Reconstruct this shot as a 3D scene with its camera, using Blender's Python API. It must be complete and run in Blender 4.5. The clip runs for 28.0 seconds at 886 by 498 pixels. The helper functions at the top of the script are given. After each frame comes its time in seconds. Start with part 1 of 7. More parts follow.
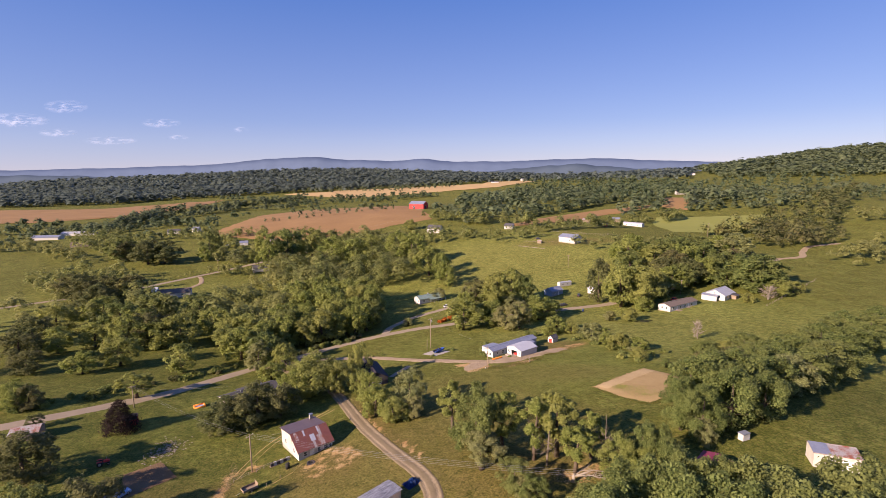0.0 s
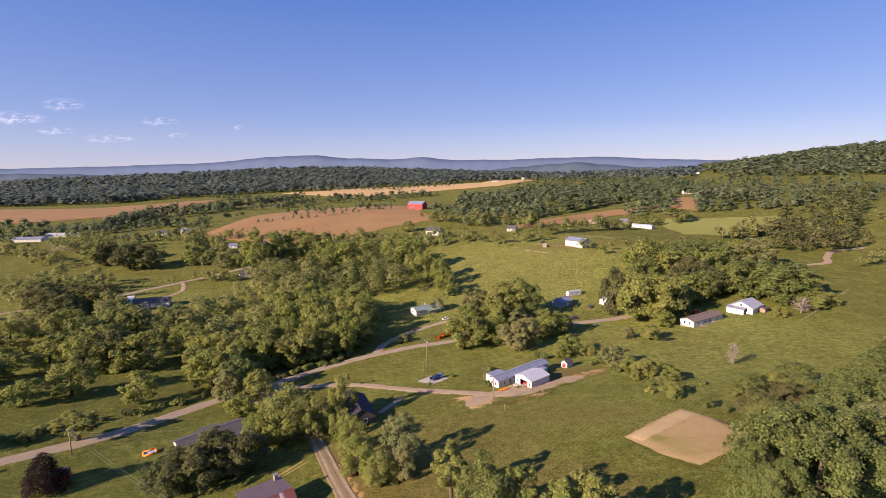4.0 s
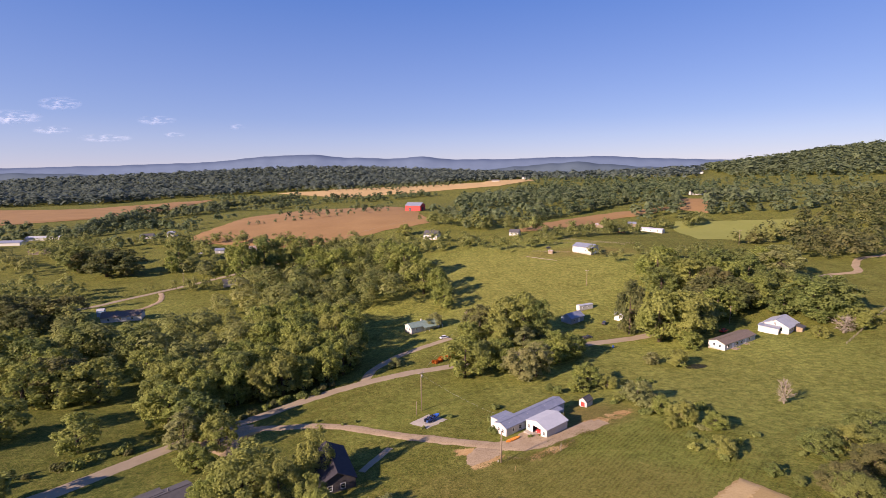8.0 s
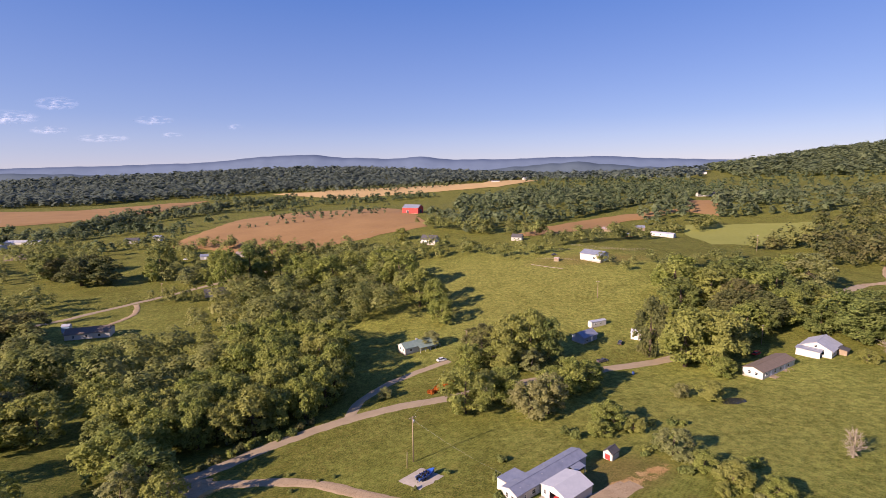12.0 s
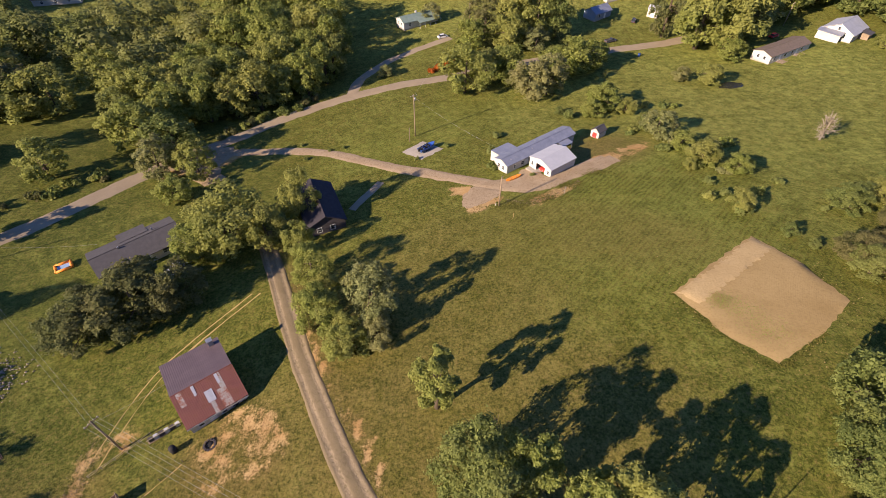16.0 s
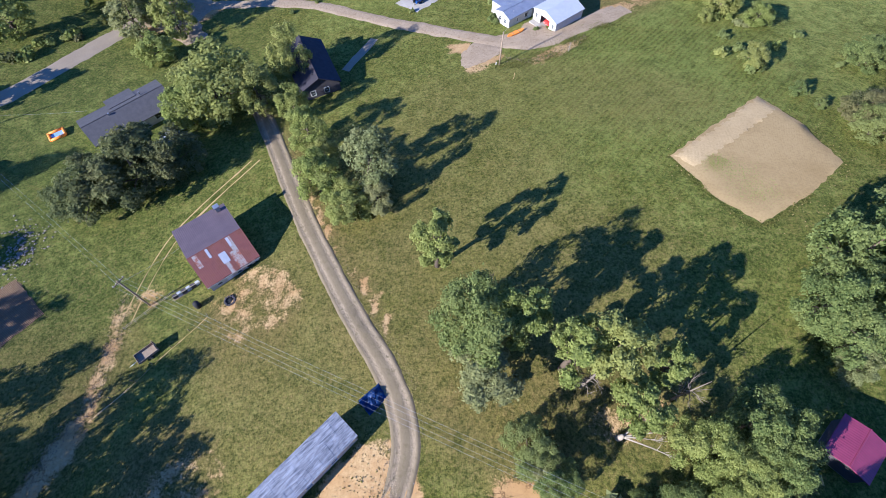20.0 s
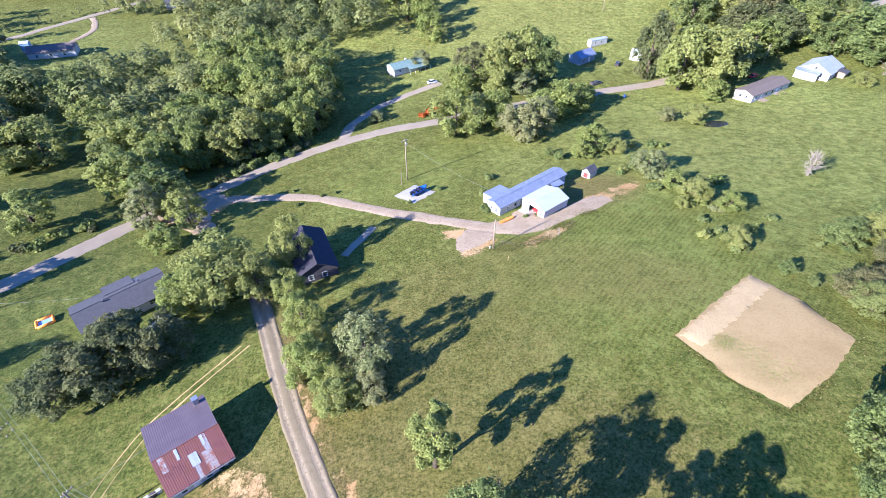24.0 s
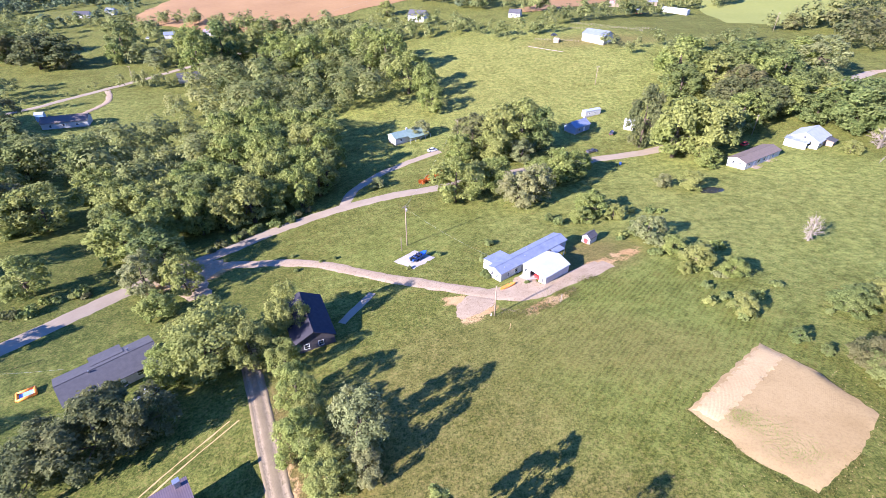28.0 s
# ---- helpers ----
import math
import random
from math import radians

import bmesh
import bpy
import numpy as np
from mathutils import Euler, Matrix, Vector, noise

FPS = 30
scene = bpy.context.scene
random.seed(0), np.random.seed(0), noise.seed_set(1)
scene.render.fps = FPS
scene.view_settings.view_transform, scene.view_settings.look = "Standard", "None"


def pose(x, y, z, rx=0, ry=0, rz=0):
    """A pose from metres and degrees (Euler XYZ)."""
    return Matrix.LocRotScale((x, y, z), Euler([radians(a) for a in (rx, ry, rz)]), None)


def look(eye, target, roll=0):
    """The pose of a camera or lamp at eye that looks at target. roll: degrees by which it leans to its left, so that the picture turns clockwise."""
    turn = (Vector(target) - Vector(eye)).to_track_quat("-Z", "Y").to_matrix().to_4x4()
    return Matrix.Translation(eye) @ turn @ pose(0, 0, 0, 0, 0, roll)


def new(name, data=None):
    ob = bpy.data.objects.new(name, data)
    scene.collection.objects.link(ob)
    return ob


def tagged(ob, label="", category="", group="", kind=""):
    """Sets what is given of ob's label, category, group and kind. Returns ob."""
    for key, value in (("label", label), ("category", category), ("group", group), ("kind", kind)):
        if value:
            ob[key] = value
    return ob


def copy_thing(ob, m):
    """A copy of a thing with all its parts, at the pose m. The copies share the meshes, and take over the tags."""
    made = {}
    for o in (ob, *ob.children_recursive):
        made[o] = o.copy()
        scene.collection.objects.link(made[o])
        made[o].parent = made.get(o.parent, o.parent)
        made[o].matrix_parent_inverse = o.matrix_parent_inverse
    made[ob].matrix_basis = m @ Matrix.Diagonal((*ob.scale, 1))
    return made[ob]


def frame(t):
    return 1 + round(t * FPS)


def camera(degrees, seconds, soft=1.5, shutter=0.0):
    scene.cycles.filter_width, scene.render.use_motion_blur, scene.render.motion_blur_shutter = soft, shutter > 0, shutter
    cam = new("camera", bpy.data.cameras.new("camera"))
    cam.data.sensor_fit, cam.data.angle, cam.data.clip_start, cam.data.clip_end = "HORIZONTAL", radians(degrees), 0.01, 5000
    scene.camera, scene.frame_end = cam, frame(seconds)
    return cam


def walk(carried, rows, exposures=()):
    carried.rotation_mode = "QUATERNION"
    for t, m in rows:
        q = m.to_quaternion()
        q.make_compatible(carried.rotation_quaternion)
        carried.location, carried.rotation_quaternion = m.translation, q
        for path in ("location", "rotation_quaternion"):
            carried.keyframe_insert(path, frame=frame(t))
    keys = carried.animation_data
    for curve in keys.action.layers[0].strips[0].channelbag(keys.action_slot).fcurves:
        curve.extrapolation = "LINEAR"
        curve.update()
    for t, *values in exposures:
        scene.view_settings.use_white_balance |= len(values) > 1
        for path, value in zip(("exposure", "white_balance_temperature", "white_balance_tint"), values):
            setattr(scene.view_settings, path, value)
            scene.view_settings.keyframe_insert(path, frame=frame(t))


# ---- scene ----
# Seconds, then the eye in metres, then yaw, pitch and roll in degrees.
PATH = [
    (0.0, 0.09, 0.07, 69.35, -1.755, -8.806, -0.541),
    (0.5, 0.19, 3.10, 69.39, -1.753, -8.850, -0.543),
    (1.0, 0.34, 6.19, 69.43, -1.747, -8.887, -0.545),
    (1.5, 0.51, 9.34, 69.49, -1.741, -8.918, -0.542),
    (2.0, 0.68, 12.60, 69.60, -1.746, -8.950, -0.532),
    (2.5, 0.87, 15.96, 69.74, -1.758, -8.981, -0.528),
    (3.0, 1.11, 19.36, 69.88, -1.761, -8.997, -0.533),
    (3.5, 1.39, 22.75, 70.01, -1.749, -8.998, -0.543),
    (5.5, 1.99, 35.79, 70.84, -1.787, -8.949, -0.428),
    (6.0, 2.11, 39.19, 71.01, -1.812, -8.982, -0.451),
    (6.5, 2.32, 42.67, 71.16, -1.827, -9.013, -0.477),
    (7.0, 2.62, 46.27, 71.30, -1.828, -9.043, -0.504),
    (7.5, 2.97, 49.97, 71.42, -1.822, -9.065, -0.522),
    (8.0, 3.32, 53.72, 71.48, -1.820, -9.072, -0.526),
    (8.5, 3.64, 57.50, 71.48, -1.827, -9.065, -0.516),
    (9.0, 3.94, 61.27, 71.45, -1.841, -9.053, -0.502),
    (9.5, 4.21, 65.03, 71.47, -1.861, -9.043, -0.498),
    (10.0, 4.41, 68.70, 71.55, -1.886, -9.036, -0.499),
    (10.5, 4.56, 72.15, 71.74, -1.906, -9.028, -0.505),
    (11.0, 4.71, 75.22, 72.07, -1.919, -9.020, -0.533),
    (11.5, 4.86, 77.97, 72.50, -1.936, -9.019, -0.587),
    (12.0, 5.17, 79.86, 72.59, -1.882, -9.069, -0.567),
    (12.5, 5.32, 80.80, 72.63, -1.855, -9.369, -0.557),
    (13.0, 5.43, 81.45, 72.66, -1.837, -10.919, -0.550),
    (13.5, 5.48, 81.75, 72.68, -1.828, -14.451, -0.547),
    (14.0, 5.21, 80.78, 72.57, -1.842, -19.836, -0.348),
    (14.5, 4.89, 79.63, 72.55, -1.990, -26.131, -0.042),
    (15.0, 4.69, 78.56, 72.81, -2.055, -32.522, 0.289),
    (15.5, 4.72, 77.71, 73.33, -1.940, -39.099, 0.484),
    (16.0, 4.88, 77.06, 73.91, -1.912, -45.508, 0.512),
    (16.5, 5.00, 76.60, 74.52, -1.778, -52.120, 0.523),
    (17.0, 5.00, 76.24, 75.07, -1.846, -58.298, 0.608),
    (17.5, 4.92, 75.84, 75.44, -1.952, -61.711, 0.702),
    (18.0, 4.86, 75.34, 75.72, -2.118, -65.428, 0.730),
    (18.5, 4.87, 74.93, 75.93, -1.972, -68.799, 0.670),
    (19.0, 4.86, 74.92, 75.95, -2.059, -68.841, 0.587),
    (19.5, 4.80, 75.34, 75.74, -2.197, -66.071, 0.502),
    (20.0, 4.80, 76.02, 75.33, -2.377, -61.302, 0.371),
    (20.5, 4.89, 76.79, 74.84, -2.324, -55.345, 0.175),
    (21.0, 4.92, 77.56, 74.37, -2.384, -49.856, 0.014),
    (21.5, 4.82, 78.19, 74.02, -2.688, -46.089, -0.018),
    (22.0, 4.71, 78.64, 73.85, -2.823, -43.790, 0.007),
    (22.5, 4.66, 78.98, 73.78, -2.896, -42.441, 0.027),
    (24.5, 4.86, 79.46, 73.68, -2.931, -40.316, -0.137),
    (25.0, 4.84, 79.66, 73.63, -2.984, -39.042, -0.106),
    (25.5, 4.78, 79.86, 73.58, -3.061, -37.712, -0.051),
    (26.0, 4.71, 80.09, 73.50, -3.128, -36.759, -0.009),
    (26.5, 4.70, 80.39, 73.41, -3.079, -35.667, -0.020),
    (27.0, 4.71, 80.72, 73.36, -3.084, -34.694, -0.061),
    (27.5, 4.76, 80.99, 73.36, -3.062, -34.054, -0.090),
    (28.0, 4.84, 81.23, 73.37, -2.998, -33.693, -0.120),
]
cam = camera(84.58, 28.0, soft=0.6)
# -- path end --
SKY_STOPS = [(0.0, 1.12, 6400, 36), (13.0, 1.12, 6400, 36), (15.0, 1.12, 6800, 33), (17.0, 1.1, 6050, 23), (19.0, 1.28, 5050, 19), (20.5, 1.56, 4700, 22), (22.0, 1.86, 4600, 22), (25.0, 2.08, 4850, 28), (28.0, 2.16, 5000, 33)]
walk(cam, [(t, pose(x, y, z, 90 + p, 0, w) @ pose(0, 0, 0, 0, 0, r)) for t, x, y, z, w, p, r in PATH], SKY_STOPS)

# ---- light ----
SUN_AZ, SUN_EL = radians(32.8 + 180), radians(24)
world = bpy.data.worlds.new("sky")
scene.world = world
world.use_nodes = True
sky = world.node_tree.nodes.new("ShaderNodeTexSky")
sky.sky_type, sky.sun_disc = "NISHITA", False
sky.sun_elevation, sky.sun_rotation = SUN_EL, radians(90) - SUN_AZ
sky.air_density, sky.dust_density, sky.ozone_density = 1.0, 0.0, 2.5
backlight = world.node_tree.nodes["Background"]
backlight.inputs["Strength"].default_value = 0.045
deep = world.node_tree.nodes.new("ShaderNodeHueSaturation")
deep.inputs["Saturation"].default_value = 1.2
deep.inputs["Hue"].default_value = 0.508
world.node_tree.links.new(sky.outputs["Color"], deep.inputs["Color"])
even = world.node_tree.nodes.new("ShaderNodeMix")
even.data_type = "RGBA"
even.inputs[0].default_value = 0.6
height = world.node_tree.nodes.new("ShaderNodeSeparateXYZ")
place = world.node_tree.nodes.new("ShaderNodeTexCoord")
world.node_tree.links.new(place.outputs["Generated"], height.inputs[0])
fade = world.node_tree.nodes.new("ShaderNodeValToRGB")
fade.color_ramp.elements[0].position, fade.color_ramp.elements[0].color = 0.0, (5.4, 6.5, 8.4, 1)
fade.color_ramp.elements[1].position, fade.color_ramp.elements[1].color = 0.75, (0.8, 2.2, 6.0, 1)
for at, tone in ((0.10, (3.0, 4.7, 8.0, 1)), (0.32, (1.1, 2.9, 7.2, 1))):
    fade.color_ramp.elements.new(at).color = tone
world.node_tree.links.new(height.outputs["Z"], fade.inputs["Fac"])
world.node_tree.links.new(fade.outputs["Color"], even.inputs[7])
world.node_tree.links.new(deep.outputs["Color"], even.inputs[6])
world.node_tree.links.new(even.outputs[2], backlight.inputs["Color"])
lamp = bpy.data.lights.new("sun", "SUN")
lamp.energy, lamp.angle, lamp.color = 4.9, radians(0.53), (1.0, 0.85, 0.59)
sun = new("sun", lamp)
sun_dir = Vector((math.cos(SUN_AZ) * math.cos(SUN_EL), math.sin(SUN_AZ) * math.cos(SUN_EL), math.sin(SUN_EL)))
sun.matrix_world = look(sun_dir * 300, (0, 0, 0))

# ---- terrain: broad swells of the land ----
NEAR_HILLS = [(45, 115, 2.4, 55), (-40, 130, -3.3, 55), (20, 80, 1.6, 60), (80, 70, 11.3, 60), (0, 200, 1.6, 45), (-80, 240, -7.1, 70),
              (10, 290, 1.2, 70), (110, 280, -12.5, 80), (120, 200, 4.5, 70), (-140, 150, 6.0, 90), (20, 160, 0.1, 45), (-30, 90, 3.9, 40), (-42, 103, -3.2, 19)]
FAR_HILLS = [(110, 420, 20.2, 110), (0, 400, -11.0, 110), (-150, 380, -10.3, 150), (270, 400, -9.8, 130), (200, 180, 1.7, 110),
             (-20, 750, 18.7, 220), (180, 560, -11.6, 180), (-400, 450, -6.6, 260), (500, 650, 17.8, 300), (-600, 1100, -10.2, 500),
             (300, 1600, 20.2, 600), (1200, 1500, 49.4, 700), (0, 1150, -18.2, 300), (700, 1050, -6.6, 350)]
# centre, half widths and rise of the wooded ridges behind
RIDGES = [(-420, 2350, 560, 330, 62), (-1500, 2600, 700, 350, 46), (1650, 1750, 340, 420, 76), (2300, 1700, 600, 500, 48), (300, 3000, 500, 300, 14)]


def ground_z(x, y):
    x, y = np.asarray(x, float), np.asarray(y, float)
    z = np.full(np.broadcast(x, y).shape, -2.0)
    for cx, cy, h, r in NEAR_HILLS + FAR_HILLS:
        z = z + h * np.exp(-((x - cx) ** 2 + (y - cy) ** 2) / (2 * r * r))
    for cx, cy, rx, ry, h in RIDGES:
        z = z + h * np.exp(-((x - cx) / rx) ** 2 / 2 - ((y - cy) / ry) ** 2 / 2)
    return z


def gz(x, y):
    return float(ground_z(x, y))


# ---- materials ----
def nodes_of(name, rough=0.8, metal=0.0, spec=0.3):
    m = bpy.data.materials.new(name)
    m.use_nodes = True
    t = m.node_tree
    b = t.nodes["Principled BSDF"]
    b.inputs["Roughness"].default_value, b.inputs["Metallic"].default_value = rough, metal
    b.inputs["Specular IOR Level"].default_value = spec
    return m, t, b


def add(t, kind, **values):
    n = t.nodes.new(kind)
    for key, value in values.items():
        n.inputs[key.replace("_", " ")].default_value = value
    return n


def noise_at(t, scale, detail=4, vec=None, rough=0.6, distortion=0.0):
    n = add(t, "ShaderNodeTexNoise", Scale=scale, Detail=detail, Roughness=rough, Distortion=distortion)
    if vec is None:
        vec = t.nodes.get("place") or t.nodes.new("ShaderNodeTexCoord")
        vec.name = "place"
        vec = vec.outputs["Object"]
    t.links.new(vec, n.inputs["Vector"])
    return n.outputs["Fac"]


def colour_noise(t, scale):
    n = add(t, "ShaderNodeTexNoise", Scale=scale, Detail=4.0)
    t.links.new(t.nodes["place"].outputs["Object"], n.inputs["Vector"])
    return n.outputs["Color"]


def scaled(t, colour, by):
    n = t.nodes.new("ShaderNodeVectorMath")
    n.operation = "SCALE"
    n.inputs["Scale"].default_value = by
    t.links.new(colour, n.inputs[0])
    return n.outputs[0]


def ramp(t, fac, low, high):
    n = t.nodes.new("ShaderNodeMapRange")
    n.inputs["From Min"].default_value, n.inputs["From Max"].default_value = low, high
    t.links.new(fac, n.inputs["Value"])
    return n.outputs["Result"]


def blend(t, fac, a, b, mode="MIX"):
    n = t.nodes.new("ShaderNodeMix")
    n.data_type, n.blend_type = "RGBA", mode
    for value, sock in ((fac, n.inputs[0]), (a, n.inputs[6]), (b, n.inputs[7])):
        if isinstance(value, (tuple, float, int)):
            sock.default_value = (*value, 1) if isinstance(value, tuple) else value
        else:
            t.links.new(value, sock)
    return n.outputs[2]


def maths(t, op, a, b=0.0):
    n = t.nodes.new("ShaderNodeMath")
    n.operation = op
    for value, sock in ((a, n.inputs[0]), (b, n.inputs[1])):
        if isinstance(value, (float, int)):
            sock.default_value = value
        else:
            t.links.new(value, sock)
    return n.outputs[0]


def relief(t, b, fac, strength=0.4, far=0.05):
    n = add(t, "ShaderNodeBump", Strength=strength, Distance=far)
    t.links.new(fac, n.inputs["Height"])
    t.links.new(n.outputs["Normal"], b.inputs["Normal"])


def plain(name, a, c, scale=1.5, rough=0.7, metal=0.0, bump=0.2, far=0.02, fine=None, spec=0.3):
    """A surface of two close tones, patchy at a large and a fine scale."""
    m, t, b = nodes_of(name, rough, metal, spec)
    big, small = noise_at(t, scale, 3), noise_at(t, fine or scale * 9, 5)
    col = blend(t, ramp(t, big, 0.3, 0.7), a, c)
    col = blend(t, 0.45, col, blend(t, ramp(t, small, 0.25, 0.75), a, c))
    t.links.new(col, b.inputs["Base Color"])
    relief(t, b, small, bump, far)
    return m


def foliage(name, dark, light, warm, spread=0.9):
    m, t, b = nodes_of(name, 0.75, 0.0, 0.15)
    geo, ob = t.nodes.new("ShaderNodeNewGeometry"), t.nodes.new("ShaderNodeObjectInfo")
    col = blend(t, ramp(t, geo.outputs["Random Per Island"], 0.05, spread), dark, light)
    col = blend(t, ramp(t, ob.outputs["Random"], 0.35, 1.3), col, warm)
    tone = noise_at(t, 0.11, 2)
    col = blend(t, maths(t, "MULTIPLY", ramp(t, tone, 0.48, 0.66), 0.6), col, warm)
    col = blend(t, maths(t, "MULTIPLY", ramp(t, tone, 0.46, 0.34), 0.5), col, dark)
    t.links.new(col, b.inputs["Base Color"])
    trans = t.nodes.new("ShaderNodeBsdfTranslucent")
    t.links.new(col, trans.inputs["Color"])
    mix = t.nodes.new("ShaderNodeMixShader")
    mix.inputs[0].default_value = 0.5
    out = t.nodes["Material Output"]
    t.links.new(b.outputs[0], mix.inputs[1])
    t.links.new(trans.outputs[0], mix.inputs[2])
    t.links.new(mix.outputs[0], out.inputs["Surface"])
    return m


def metal_sheet(name, a, c, rust=0.0, rust_col=(0.20, 0.06, 0.03), pitch=0.25, rough=0.45, metal=0.5, axis="X"):
    """Ribbed roofing metal, streaked and in places rusted."""
    m, t, b = nodes_of(name, rough, metal, 0.5)
    big, small = noise_at(t, 0.6, 4), noise_at(t, 6, 5)
    col = blend(t, ramp(t, big, 0.3, 0.7), a, c)
    if rust:
        spot = maths(t, "ADD", maths(t, "MULTIPLY", big, 0.6), maths(t, "MULTIPLY", small, 0.4))
        col = blend(t, ramp(t, spot, 0.62 - 0.35 * rust, 0.72 - 0.3 * rust), col, blend(t, ramp(t, small, 0.3, 0.7), rust_col, tuple(v * 1.7 for v in rust_col)))
    col = blend(t, maths(t, "MULTIPLY", ramp(t, small, 0.4, 0.8), 0.25), col, (0.09, 0.085, 0.08))
    t.links.new(col, b.inputs["Base Color"])
    w = add(t, "ShaderNodeTexWave", Scale=1.0 / pitch * 0.314)
    w.bands_direction = axis
    t.links.new(t.nodes["place"].outputs["Object"], w.inputs["Vector"])
    relief(t, b, w.outputs["Fac"], 0.35, 0.03)
    return m


def furrowed(name, a, c, deg, deep):
    """Tilled soil with drawn-out furrows."""
    m, t, b = nodes_of(name, 0.95, 0.0, 0.1)
    big, small = noise_at(t, 0.15, 4), noise_at(t, 2.5, 6, rough=0.7)
    turn = add(t, "ShaderNodeMapping", Rotation=(0, 0, radians(deg)))
    t.links.new(t.nodes["place"].outputs["Object"], turn.inputs["Vector"])
    w = add(t, "ShaderNodeTexWave", Scale=1.3, Distortion=0.5, Detail=3.0, Detail_Scale=1.5)
    w.bands_direction = "Y"
    t.links.new(turn.outputs["Vector"], w.inputs["Vector"])
    col = blend(t, ramp(t, big, 0.3, 0.7), a, c)
    col = blend(t, maths(t, "MULTIPLY", ramp(t, small, 0.45, 0.75), 0.5), col, tuple(0.62 * v for v in a))
    col = blend(t, maths(t, "MULTIPLY", w.outputs["Fac"], 0.35 * deep), col, tuple(0.7 * v for v in a))
    t.links.new(col, b.inputs["Base Color"])
    relief(t, b, maths(t, "ADD", w.outputs["Fac"], small), 0.7, 0.12 * deep)
    return m


def tarred(name):
    """Old roof coating with slanting brushed streaks."""
    m, t, b = nodes_of(name, 0.55, 0.0, 0.4)
    big = noise_at(t, 0.5, 4)
    lean = add(t, "ShaderNodeMapping", Rotation=(0, 0, radians(58)), Scale=(0.45, 3.2, 1.0))
    t.links.new(t.nodes["place"].outputs["Object"], lean.inputs["Vector"])
    streak = noise_at(t, 1.1, 6, lean.outputs["Vector"], rough=0.7, distortion=0.5)
    col = blend(t, ramp(t, streak, 0.36, 0.64), (0.085, 0.090, 0.112), (0.305, 0.320, 0.365))
    col = blend(t, maths(t, "MULTIPLY", ramp(t, big, 0.45, 0.7), 0.4), col, (0.23, 0.24, 0.27))
    t.links.new(col, b.inputs["Base Color"])
    relief(t, b, streak, 0.6, 0.04)
    return m


def gravelly(name, a, c, dark, rutted=False):
    """Loose stones and trodden earth: drifts, ruts of darker soil, fine grit."""
    m, t, b = nodes_of(name, 0.95, 0.0, 0.1)
    big, mid, grit = noise_at(t, 0.3, 4), noise_at(t, 1.4, 6, rough=0.75), noise_at(t, 5.5, 6, rough=0.8)
    col = blend(t, ramp(t, maths(t, "ADD", maths(t, "MULTIPLY", big, 0.45), maths(t, "MULTIPLY", mid, 0.55)), 0.36, 0.64), a, c)
    col = blend(t, maths(t, "MULTIPLY", ramp(t, mid, 0.50, 0.62), 0.7), col, dark)
    col = blend(t, maths(t, "MULTIPLY", ramp(t, grit, 0.54, 0.66), 0.6), col, tuple(0.62 * v for v in a))
    col = blend(t, maths(t, "MULTIPLY", ramp(t, grit, 0.45, 0.36), 0.5), col, tuple(1.2 * v for v in c))
    if rutted:
        tread = t.nodes.new("ShaderNodeAttribute")
        tread.attribute_name = "tread"
        loose = ramp(t, maths(t, "ADD", tread.outputs["Fac"], maths(t, "MULTIPLY", maths(t, "SUBTRACT", mid, 0.5), 2.2)), 0.62, 0.18)
        col = blend(t, maths(t, "MULTIPLY", loose, 0.6), col, blend(t, ramp(t, grit, 0.44, 0.58), dark, tuple(0.9 * v for v in a)))
    t.links.new(col, b.inputs["Base Color"])
    relief(t, b, maths(t, "ADD", mid, grit), 0.7, 0.06)
    return m


MOW_DEG = 46


